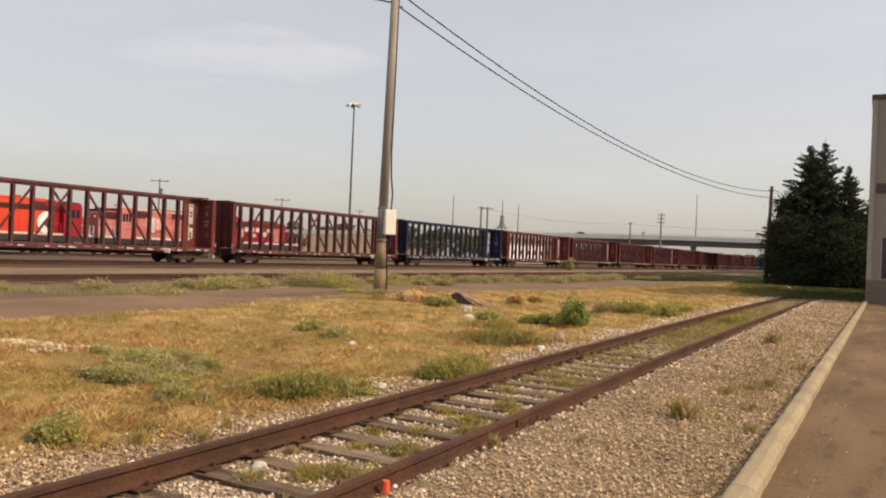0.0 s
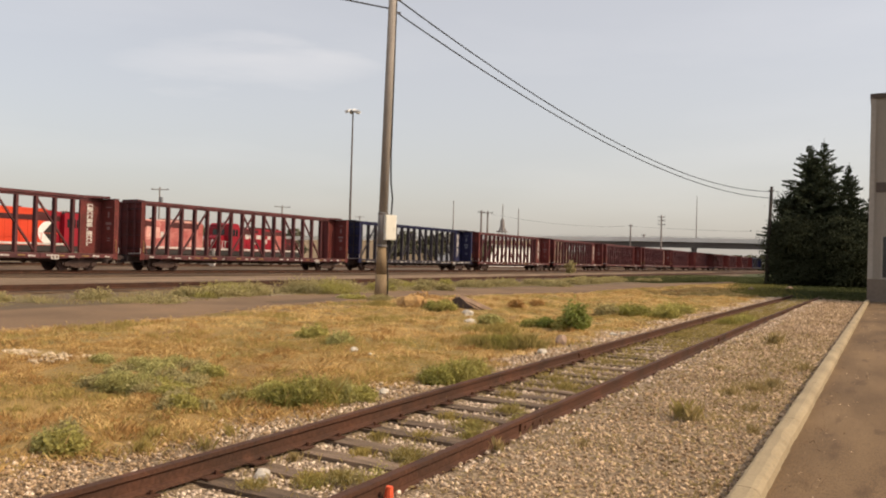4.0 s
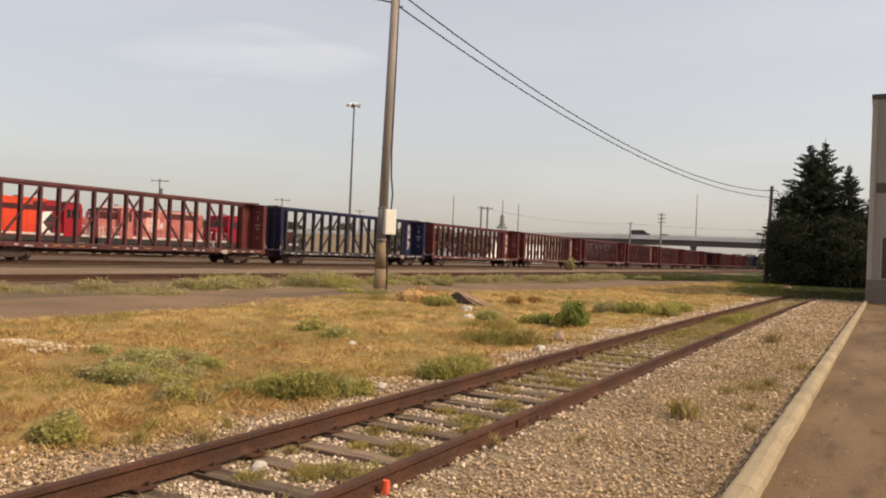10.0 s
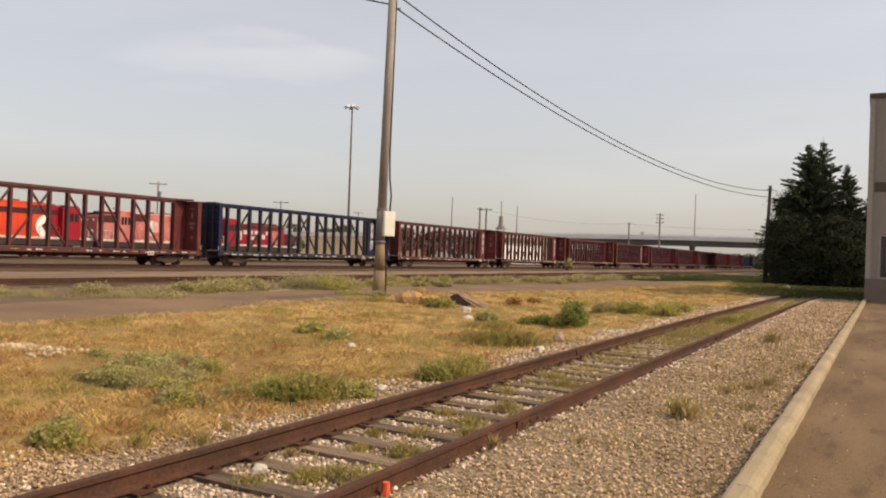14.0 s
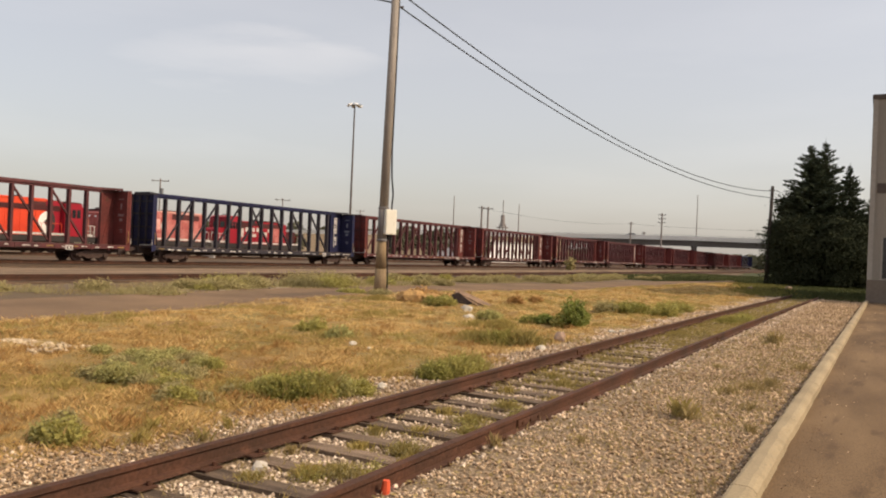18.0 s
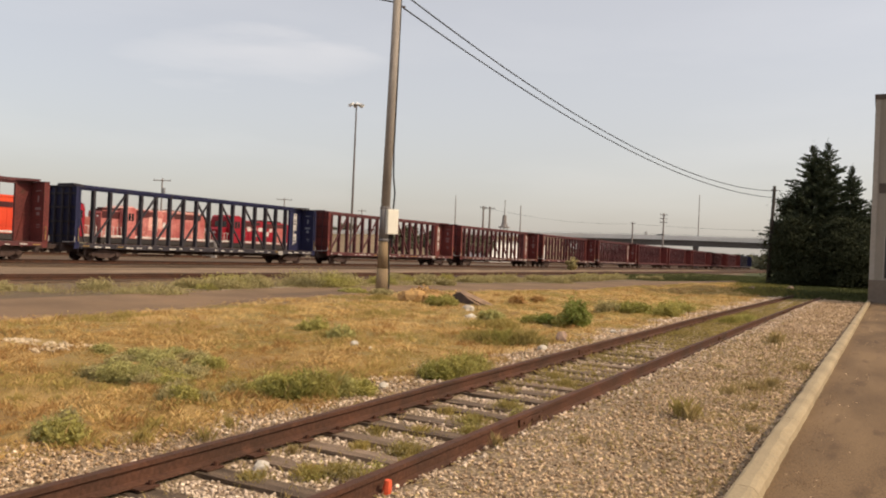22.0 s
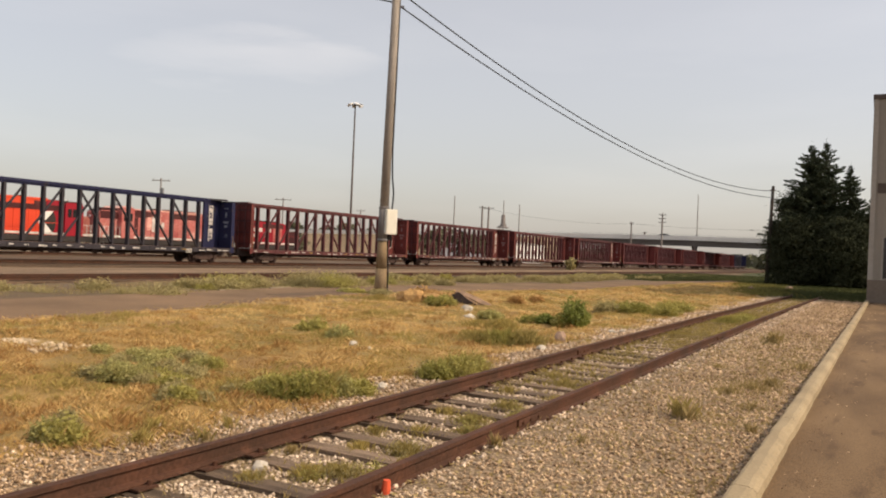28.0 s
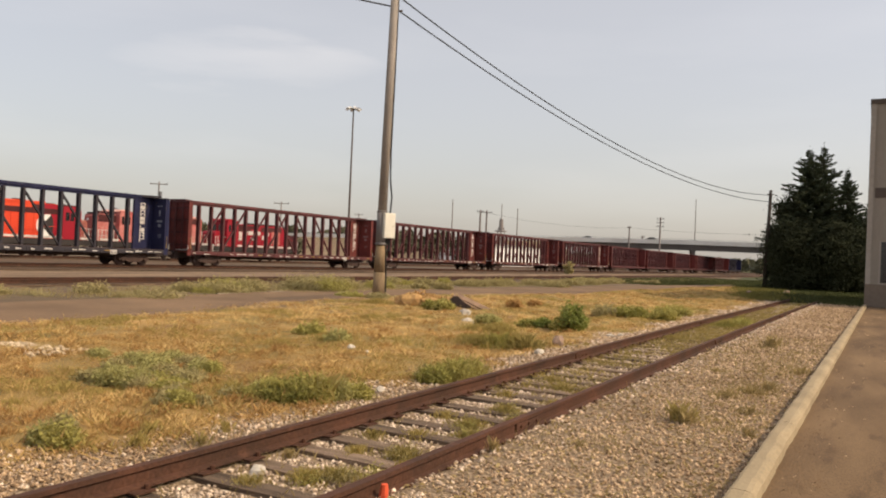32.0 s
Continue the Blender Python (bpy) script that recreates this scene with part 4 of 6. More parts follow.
# ---- parked locomotives ----
def locomotive(y0, y1, label, paint, cab, nose, hood_top, emblem=None, flip=False, roof=None, marks=(), cab_paint=None, nose_top=3.0, band=None, n0=0.9, nose_paint=None, nose_band=0.0, tail=0.9, cover=None, low_tail=0.0):
    """A hood-unit diesel: frame, trucks, fuel tank, hood, cab, nose, railings. x along the track from its cab end; cab and nose are lengths."""
    length = y1 - y0
    ob = thing("diesel_locomotive", Matrix.Translation((-65.0 + 0.006 * y0, y1 if flip else y0, 0.14)) @ pose(0, 0, 0, 0, 0, -90 if flip else 90), label, "locomotive", "parked locomotives")
    near = 1 if flip else -1
    part("frame", Geo().box(0.0, length, -1.45, 1.45, 1.05, 1.55), M["loco_black"], ob)
    for y in (-1.46, 1.46):
        part("sill_stripe", Geo().box(0.3, length - 0.3, y - 0.012, y + 0.012, 1.6, 1.78), M["mark_white"], ob, "white sill stripe")
    part("fuel_tank", Geo().box(length * 0.33, length * 0.67, -1.35, 1.35, 0.3, 1.1, 0.2), M["loco_black"], ob)
    c0 = n0 + nose
    part("nose", Geo().profile([(n0, 1.55), (n0, nose_top - 0.25), (n0 + 0.25, nose_top), (c0, nose_top + 0.05), (c0, 1.55)], -0.95, 0.95), nose_paint or cab_paint or paint, ob)
    c = part("cab", Geo().profile([(c0, 1.55), (c0, 4.1), (c0 + 0.15, 4.5), (c0 + cab - 0.15, 4.5), (c0 + cab, 4.3), (c0 + cab, 1.55)], -1.5, 1.5), cab_paint or paint, ob)
    if cab_paint:
        part("hood_end", Geo().box(c0 + cab - 0.1, c0 + cab + 1.45, -0.962, 0.962, 1.6, hood_top - 0.02), cab_paint, ob, "deep red hood section")
    part("cab_roof", Geo().profile([(c0 - 0.1, 4.42), (c0 + 0.2, 4.62), (c0 + cab - 0.2, 4.62), (c0 + cab + 0.05, 4.42)], -1.3, 1.3), roof or paint, c)
    for i in range(3):
        x = c0 + 0.25 + i * (cab - 0.4) / 3
        for y in (-1.505, 1.505):
            part("window", Geo().box(x, x + (cab - 0.4) / 3 - 0.1, y - 0.012, y + 0.012, 3.2, 3.95), M["glass"], c)
    for y in (-0.9, 0.2):
        part("window", Geo().box(c0 - 0.012, c0 + 0.012, y, y + 0.7, 3.3, 3.95), M["glass"], c)
    if nose_band:
        for y in (-0.962, 0.962):
            part("nose_band", Geo().box(n0 + 0.06, c0 - 0.02, y - 0.014, y + 0.014, nose_band, nose_top - 0.06), M["loco_maroon"], ob, "dark sooty upper band of the nose")
        part("nose_roof", Geo().box(n0 + 0.15, c0 - 0.02, -0.85, 0.85, nose_top, nose_top + 0.14), M["loco_maroon"], ob)
        for x in (n0 + 0.5, n0 + 1.2):
            part("roof_vent", Geo().box(x, x + 0.45, -0.4, 0.4, nose_top + 0.14, nose_top + 0.3, 0.05), M["loco_grille"], ob)
    for y in (-1.4, 1.4):
        g = Geo().bar((0.1, y, 2.58), (c0, y, 2.58), 0.045, 0.045).bar((0.1, y, 2.05), (c0 * 0.6, y, 2.05), 0.035, 0.035)
        for x in np.arange(0.1, c0, 0.42):
            g.bar((x, y, 1.55), (x, y, 2.58), 0.045, 0.045)
        part("front_railing", g, M["mark_white"], ob, "white front walkway railing")
    for y in (-0.55, 0.35):
        part("headlight", Geo().tube((n0 - 0.06, y + 0.1, nose_top - 0.55), (n0 + 0.02, y + 0.1, nose_top - 0.55), 0.11, 0.11, 10), M["lamp_head"], ob)
    part("horn", Geo().tube((c0 + cab * 0.5, -0.3, 4.7), (c0 + cab * 0.5 - 0.5, -0.3, 4.78), 0.04, 0.1, 8).tube((c0 + cab * 0.5, -0.3, 4.55), (c0 + cab * 0.5, -0.3, 4.72), 0.03, 0.03, 6), M["steel_grey"], c)
    h0, h1 = c0 + cab, length - tail
    if low_tail:
        part("low_hood", Geo().box(h1 - 0.02, h1 + low_tail, -0.8, 0.8, 1.55, 3.25, 0.08), M["loco_maroon"], ob, "low dark red rear equipment hood")
    if cover:
        part("roof_cover", Geo().profile([(cover[0], hood_top - 0.02), (cover[0] + 0.1, hood_top + 0.16), (cover[1] - 0.1, hood_top + 0.16), (cover[1], hood_top - 0.02)], -0.97, 0.97), cover[2], ob, "pale raised roof section")
    hood = part("hood", Geo().profile([(h0, 1.55), (h0, hood_top), (h1 - 0.1, hood_top), (h1, hood_top - 0.15), (h1, 1.55)], -0.92, 0.92), paint, ob)
    part("roof_panel", Geo().box(h0 + 0.2, h1 - 0.3, -0.7, 0.7, hood_top, hood_top + 0.09), roof or M["loco_grille"], hood)
    for y in (-0.93, 0.93):
        part("grille", Geo().box(h0 + 0.5, h0 + 2.6, y - 0.015, y + 0.015, hood_top - 0.75, hood_top - 0.12), M["loco_grille"], hood)
        part("grille", Geo().box(h1 - 4.2, h1 - 0.6, y - 0.015, y + 0.015, hood_top - 0.65, hood_top - 0.1), M["loco_grille"], hood)
        x = h0 + 0.4
        while x < h1 - 0.9:
            part("hood_door", Geo().box(x, x + 0.62, y - 0.02, y + 0.02, 1.75, hood_top - 0.85), paint, hood)
            x += 0.68
    for i in range(3):
        x = h1 - 1.2 - 1.5 * i
        part("roof_fan", Geo().tube((x, 0, hood_top + 0.08), (x, 0, hood_top + 0.28), 0.6, 0.58, 14), M["loco_grille"], hood)
    part("exhaust_stack", Geo().box(h0 + 3.2, h0 + 3.7, -0.2, 0.2, hood_top, hood_top + 0.3), M["loco_black"], hood)
    for x in (length * 0.2, length * 0.8):
        t = new("truck")
        t.parent = ob
        t.location = (x, 0, 0)
        for y in (-1.05, 1.05):
            part("side_frame", Geo().profile([(-2.3, 0.85), (-1.9, 1.04), (1.9, 1.04), (2.3, 0.85), (2.3, 0.35), (-2.3, 0.35)], y - 0.09, y + 0.09), M["truck"], t)
        for a in (-1.6, 0.0, 1.6):
            part("wheel_set", Geo().tube((a, -0.82, 0.5), (a, -0.69, 0.5), 0.5, 0.5, 16).tube((a, 0.69, 0.5), (a, 0.82, 0.5), 0.5, 0.5, 16).tube((a, -0.7, 0.5), (a, 0.7, 0.5), 0.09, 0.09, 8), M["truck"], t)
    for x in (0.02, length - 0.45):
        g = Geo()
        for z in (0.45, 0.75, 1.05):
            g.box(x, x + 0.42, -1.42, 1.42, z, z + 0.05)
        part("step_well", g, M["loco_black"], ob)
    for y in (-1.4, 1.4):
        g = Geo().bar((h0 + 0.2, y, 2.62), (length - 0.2, y, 2.62), 0.035, 0.035)
        for x in np.arange(h0 + 0.2, length, 1.9):
            g.bar((x, y, 1.55), (x, y, 2.62), 0.03, 0.03)
        part("handrail", g, paint, ob)
        for x in (0.12, 0.5, length - 0.5, length - 0.12):
            part("grab_rail", Geo().bar((x, y, 0.7), (x, y, 2.6), 0.04, 0.04), M["mark_white"], ob)
    for x in (-0.35, length):
        part("coupler", Geo().box(x, x + 0.35, -0.12, 0.12, 0.78, 1.0), M["soot"], ob)
    if emblem:
        e0, e1 = emblem
        z0, z1 = 1.72, 3.66
        zc, rr = (z0 + z1) / 2, (z1 - z0) / 2
        out = [(e0 + 0.45 + (e1 - e0 - 0.45) * math.sin(a), zc + rr * math.cos(a)) for a in np.linspace(0, math.pi, 15)] + [(e0, z0), (e0 + 0.85, zc), (e0, z1)]
        part("emblem", Geo().profile(out, near * 0.985 - 0.006, near * 0.985 + 0.006), M["emblem_white"], hood, "white emblem with a wedge cut out")
        part("emblem_wedge", Geo().profile([(e0 + 0.02, z1), (e0 + 0.83, zc), (e0 + 0.02, z0), (e0 - 0.2, zc - 0.55), (e0 - 0.28, zc), (e0 - 0.2, zc + 0.55)], near * 0.979 - 0.006, near * 0.979 + 0.006), M["loco_black"], hood, "black wedge of the emblem")
    if band:
        for y in (-0.965, 0.965):
            part("radiator_band", Geo().box(band[0], band[1], y - 0.02, y + 0.02, hood_top - band[2], hood_top - band[4]), band[3], hood, "dark red radiator band")
    for x, w_, z, h_, name_ in marks:
        part("marking", Geo().box(x, x + w_, near * 0.965 - 0.01, near * 0.965 + 0.01, z, z + h_), M[name_], hood, "plain painted marking")
    return ob


locomotive(27.2, 46.6, "bright orange-red diesel locomotive with a white emblem on its hood", M["loco_orange"], 1.8, 1.05, 4.6, (4.0, 5.35), True, M["loco_roof"], (), M["loco_red"], 3.4, (3.3, 10.6, 0.88, M["loco_maroon"], 0.42), 0.35,
           M["loco_dull"], 0.0, 0.9, (4.5, 16.5, M["loco_orange"]))
locomotive(46.9, 60.9, "sun-faded pinkish red diesel locomotive with worn white marking", M["loco_pink"], 1.45, 2.0, 4.38, None, False, M["loco_pale"],
           ((5.7, 0.55, 2.45, 1.3, "loco_pale"), (6.3, 0.5, 2.3, 1.5, "mark_white"), (6.85, 0.5, 2.6, 1.1, "loco_pale"), (7.45, 0.35, 2.7, 0.6, "mark_white"), (4.05, 0.55, 1.9, 1.7, "loco_maroon"), (11.2, 0.9, 1.9, 0.5, "loco_pale")),
           None, 4.1, (3.8, 5.7, 0.55, M["loco_maroon"], 0.04), 0.3, None, 3.35, 0.9, (7.3, 12.9, M["loco_pale"]))
# the last mark is a paler red panel towards the rear of the hood
locomotive(61.4, 75.4, "deep red diesel locomotive with white lettering and a paler red panel", M["loco_red"], 1.7, 1.3, 4.08, None, False, M["loco_red"],
           ((4.1, 0.5, 2.3, 1.0, "mark_white"), (4.9, 0.55, 2.95, 0.5, "mark_white"), (5.6, 0.8, 3.0, 0.42, "mark_white"), (6.7, 0.9, 3.0, 0.45, "mark_white"), (6.0, 0.7, 2.4, 0.35, "mark_white"),
            (7.9, 0.6, 2.5, 0.5, "mark_white"), (8.6, 0.5, 3.0, 0.4, "mark_white"), (9.5, 1.5, 1.9, 1.6, "loco_pink")), None, 3.2, (3.5, 7.0, 0.4, M["loco_maroon"], 0.04), 0.4, None, 0.0, 2.1, None, 1.9)


plow = thing("snow_plow", pose(-65.0 + 0.006 * 61.1, 61.05, 0.14), "pale grey steel plow blade between the locomotives", "plow")
part("blade", Geo().prism([(-1.3, 0.25), (0, -0.25), (1.3, 0.25), (1.3, 0.4), (0, -0.05), (-1.3, 0.4)], -0.16, 1.75), M["mark_white"], plow)
part("brace", Geo().bar((-0.5, 0.2, 0.5), (-0.5, 0.55, -0.1), 0.12, 0.12).bar((0.5, 0.2, 0.5), (0.5, 0.55, -0.1), 0.12, 0.12), M["loco_black"], plow)

# ---- poles, masts and wires ----
def hanging(a, b, sag, n=28):
    a, b = Vector(a), Vector(b)
    return [a.lerp(b, i / n) - Vector((0, 0, sag * 4 * (i / n) * (1 - i / n))) for i in range(n + 1)]


POLE, FAR_POLE = (-18.45, 27.4), (-9.5, 79.5)
pole = thing("utility_pole", pose(POLE[0], POLE[1], -0.17), "tall weathered grey utility pole with a white box", "utility pole")
part("shaft", Geo().tube((-0.05, 0, 2.2), (0.16, 0, 14.2), 0.2, 0.16, 20), M["pole"], pole, smooth=True)
part("foot", Geo().tube((-0.05, 0, -0.2), (-0.05, 0, 1.0), 0.28, 0.235, 20).tube((-0.05, 0, 0.98), (-0.05, 0, 2.24), 0.236, 0.19, 20), M["pole_low"], pole, "tan lower length of the pole", smooth=True)
part("sleeve", Geo().tube((-0.05, 0, 2.18), (-0.03, 0, 3.6), 0.215, 0.21, 20).tube((-0.05, 0, 2.14), (-0.05, 0, 2.24), 0.235, 0.235, 20).tube((-0.03, 0, 3.52), (-0.03, 0, 3.6), 0.225, 0.225, 20), M["pole_sleeve"], pole, "grey metal sleeve", smooth=True)
# the box hangs on the side away from the track
bx = part("meter_box", Geo().box(-0.02, 0.33, -0.26, 0.26, 2.45, 3.5, 0.02), M["white_box"], pole, "cream metal service box")
bx.matrix_basis = pose(0.10, 0.17, 0, 0, 0, -30)
lid = part("box_lid", Geo().box(0.33, 0.348, -0.23, 0.23, 2.5, 3.45).box(0.345, 0.37, 0.12, 0.18, 2.9, 3.02), M["white_box"], bx)
bk = part("bracket", Geo().box(-0.1, 0.12, -0.15, 0.15, 2.2, 2.42).tube((0.1, 0.1, 1.9), (0.1, 0.1, 2.42), 0.05, 0.05, 8).tube((0.05, -0.08, 2.0), (0.05, -0.08, 2.42), 0.04, 0.04, 8), M["cable"], pole)
bk.matrix_basis = pose(0.10, 0.17, 0, 0, 0, -30)
part("conduit", Geo().path([(0.27, 0.16, 3.5), (0.29, 0.2, 4.2), (0.22, 0.15, 4.9), (0.2, 0.12, 6), (0.23, 0.12, 9), (0.28, 0.1, 14)], 0.035, 8), M["cable"], pole, "black service cable")
part("ground_wire", Geo().path([(0.24, 0.1, 0.0), (0.23, 0.12, 0.7), (0.17, 0.11, 1.5), (0.15, 0.12, 2.4)], 0.03, 6), M["cable"], pole)
part("wire_bracket", Geo().bar((0.05, 0, 12.7), (0.4, 0.24, 12.7), 0.08, 0.08).bar((0.05, 0, 12.15), (0.4, 0.24, 12.15), 0.06, 0.06), M["pole_dark"], pole)
far_pole = thing("utility_pole", pose(FAR_POLE[0], FAR_POLE[1], -0.17), "dark wooden utility pole beside the spruce trees", "utility pole")
part("shaft", Geo().tube((0, 0, -0.2), (0.27, 0, 9.4), 0.2, 0.14, 14), M["pole_black"], far_pole, smooth=True)
part("wire_bracket", Geo().bar((0.0, -0.2, 9.0), (0.5, 0.2, 9.0), 0.08, 0.1), M["pole_dark"], far_pole)
for za, zb, sag, dx in ((12.54, 8.77, 2.02, 0.3), (11.95, 8.14, 1.75, 0.3)):
    w = solo("overhead_wire", Geo().path(hanging((POLE[0] + dx, POLE[1] + 0.2, za), (FAR_POLE[0] + 0.25, FAR_POLE[1], zb), sag), 0.03, 6), M["cable"],
             "black overhead wire sagging between two poles", "wire", "overhead wires")
solo("overhead_wire", Geo().path(hanging((POLE[0], POLE[1], 12.15), (POLE[0] - 14, POLE[1] - 22, 14.2), 0.5), 0.034, 6), M["cable"], "black overhead wire leaving the pole", "wire", "overhead wires")

mast = thing("light_mast", pose(-77.2, 104.6, -0.17), "slender steel high-mast yard light", "light mast")
part("shaft", Geo().tube((0, 0, 0), (0, 0, 25.95), 0.22, 0.11, 12), M["pole_dark"], mast)
part("ring", Geo().tube((0, 0, 25.65), (0, 0, 25.85), 0.55, 0.55, 14), M["steel_grey"], mast)
for i in range(6):
    a = math.pi / 3 * i + 0.3
    h = part("flood_light", Geo().box(-0.1, 0.62, -0.3, 0.3, -0.12, 0.16, 0.04), M["lamp_head"], mast, "pale flood light head")
    h.matrix_basis = pose(0.75 * math.cos(a), 0.75 * math.sin(a), 25.85, 0, 25, math.degrees(a))
    part("arm", Geo().bar((0, 0, 25.7), (0.9 * math.cos(a), 0.9 * math.sin(a), 25.8), 0.06, 0.06), M["steel_grey"], mast)


def line_pole(x, y, h, label, arms=1, width=2.4, turn=20, r=0.15, box=False):
    ob = thing("power_pole", pose(x, y, -0.17, 0, 0, turn), label, "power pole", "distant power poles")
    part("shaft", Geo().tube((0, 0, 0), (0, 0, h + 0.17), r, r * 0.7, 8), M["pole_far"], ob)
    for i in range(arms):
        z = h - 0.25 - 0.9 * i
        part("crossarm", Geo().bar((-width / 2, 0, z), (width / 2, 0, z), 0.14, 0.16), M["pole_far"], ob)
        for s in (-0.45, 0.45):
            part("insulator", Geo().tube((s * width, 0, z + 0.08), (s * width, 0, z + 0.32), 0.06, 0.05, 6), M["steel_grey"], ob)
    if box:
        part("transformer", Geo().tube((0.35, 0, h - 2.6), (0.35, 0, h - 1.6), 0.28, 0.28, 10), M["steel_grey"], ob)
    return ob


line_pole(-114.4, 97.0, 12.95, "wooden power pole with a crossarm and transformer", 1, 3.2, 30, 0.19, True)
line_pole(-120.0, 136.5, 12.6, "wooden power pole with a crossarm", 1, 3.6, 30, 0.18)
line_pole(-81.0, 160.7, 12.8, "tall wooden power pole of a pair", 1, 1.6, 10, 0.3)
line_pole(-79.7, 161.4, 12.7, "tall wooden power pole of a pair", 1, 2.6, 10, 0.28)
line_pole(-62.0, 217.0, 12.5, "wooden power pole near the overpass", 1, 1.2, 10, 0.26)
line_pole(-45.5, 185.0, 13.1, "wooden power pole with crossarms beside the overpass", 3, 1.7, 10, 0.24)
line_pole(-70.5, 263.0, 11.6, "short wooden power pole beyond the overpass", 1, 1.4, 10, 0.3)
line_pole(-138.0, 192.0, 13.6, "wooden power pole among the trees", 1, 2.6, 30, 0.2)


def thin_mast(x, y, h, label, tank=False):
    ob = thing("antenna_mast", pose(x, y, -0.17), label, "mast", "distant masts")
    part("shaft", Geo().tube((0, 0, 0), (0, 0, h), 0.22, 0.1, 8), M["pole_far"], ob)
    if tank:
        g = Geo()
        for a in (0, 1, 2, 3):
            t = math.pi / 2 * a + 0.5
            g.bar((1.6 * math.cos(t), 1.6 * math.sin(t), 0), (0.7 * math.cos(t), 0.7 * math.sin(t), h * 0.62), 0.2, 0.2)
        part("lattice", g, M["pole_far"], ob)
        part("platform", Geo().tube((0, 0, h * 0.55), (0, 0, h * 0.57), 1.5, 1.5, 12), M["pole_far"], ob)
        part("drum", Geo().tube((0, 0, h * 0.58), (0, 0, h * 0.76), 0.62, 0.5, 12), M["pole_far"], ob)
    return ob


thin_mast(-96.4, 175.2, 16.6, "thin dark antenna mast")
thin_mast(-85.1, 181.0, 15.9, "thin mast on a dark lattice tower", True)
thin_mast(-81.4, 182.7, 14.9, "thin dark antenna mast")
thin_mast(-51.6, 254.8, 23.6, "thin dark antenna mast beyond the overpass")
for a, b, sag in (((-81.0, 160.7, 12.4), (-62.0, 217.0, 12.0), 1.2), ((-62.0, 217.0, 12.0), (5, 232, 12.6), 1.2)):
    solo("overhead_wire", Geo().path(hanging(a, b, sag, 10), 0.02, 4), M["cable"], "thin distant power line", "wire", "distant power lines")

# ---- overpass, its bank and traffic ----
OV, OD = Vector((-80.8, 215.3, 0)), Vector((0.9716, 0.2366, 0))
ON = Vector((-OD.y, OD.x, 0))


def along(u, side, z):
    p = OV + OD * u + ON * side
    return (p.x, p.y, z)


def deck_z(u):
    """The road's height along the overpass."""
    return float(np.interp(u, [-190, -120, -70, 0, 30, 56, 110, 200], [4.4, 5.6, 6.6, 7.95, 8.25, 8.2, 7.9, 7.2]))


overpass = thing("overpass", pose(0, 0, 0), "long pale concrete road overpass on piers", "bridge")


def span(name, us, s0, s1, lo, hi, mat, label=""):
    g = Geo()
    v = [along(u, s, deck_z(u) + z) for u in us for s, z in ((s0, lo), (s0, hi), (s1, hi), (s1, lo))]
    k = len(us)
    g.add(v, [(4 * i + j, 4 * i + (j + 1) % 4, 4 * i + 4 + (j + 1) % 4, 4 * i + 4 + j) for i in range(k - 1) for j in range(4)] + [(0, 3, 2, 1), (4 * k - 4, 4 * k - 3, 4 * k - 2, 4 * k - 1)])
    return part(name, g, mat, overpass, label)


us = np.linspace(-190, 200, 40)
span("road_deck", us, 0, 11, -0.3, 0.0, M["asphalt"])
span("parapet", us, -0.3, 0.0, -0.35, 0.85, M["concrete"], "pale concrete parapet")
span("parapet", us, 11.0, 11.3, -0.35, 0.85, M["concrete"], "pale concrete parapet")
ub = np.linspace(-2, 200, 20)
for s in (0.5, 4.0, 7.5, 10.4):
    span("girder", ub, s, s + 0.5, -1.75, -0.3, M["girder"], "grey bridge girder")
g = Geo()
for u in np.arange(-188, 200, 3.0):
    g.bar(along(u, -0.15, deck_z(u) + 0.84), along(u, -0.15, deck_z(u) + 1.1), 0.05, 0.05)
for a, b in zip(us, us[1:]):
    g.bar(along(a, -0.15, deck_z(a) + 1.1), along(b, -0.15, deck_z(b) + 1.1), 0.05, 0.05)
part("railing", g, M["steel_grey"], overpass)
for u in (-2, 36.2, 74, 112, 150):
    z = deck_z(u) - 1.75
    p = part("pier", Geo().box(-0.6, 0.6, -4.6, 4.6, -0.3, z - 0.45, 0.3), M["girder"], overpass, "concrete bridge pier")
    p.matrix_basis = Matrix.Translation(along(u, 5.5, 0)) @ Matrix.Rotation(math.atan2(OD.y, OD.x), 4, "Z")
    part("cap_beam", Geo().box(-0.7, 0.7, -4.9, 4.9, z - 0.5, z, 0.1), M["girder"], p)
g = Geo()
uu = np.linspace(-190, -1, 24)
v = []
for u in uu:
    z = deck_z(u)
    w = z * 1.9
    v += [along(u, -0.6 - w + 1.2 * noise.noise((u * 0.1, 1, 1)), -0.3), along(u, -0.6 - w * 0.45, z * 0.55 + 0.3 * noise.noise((u * 0.2, 3, 1))), along(u, -0.3, z - 0.36), along(u, 11.3, z - 0.36), along(u, 11.6 + w, -0.3)]
k = len(uu)
g.add(v, [(5 * i + j, 5 * i + 5 + j, 5 * i + 6 + j, 5 * i + 1 + j) for i in range(k - 1) for j in range(4)] + [(5 * k - 5, 5 * k - 4, 5 * k - 3, 5 * k - 2, 5 * k - 1)])
solo("embankment", g, M["bank"], "dry grassy embankment leading up to the overpass", "embankment", kind="structure")


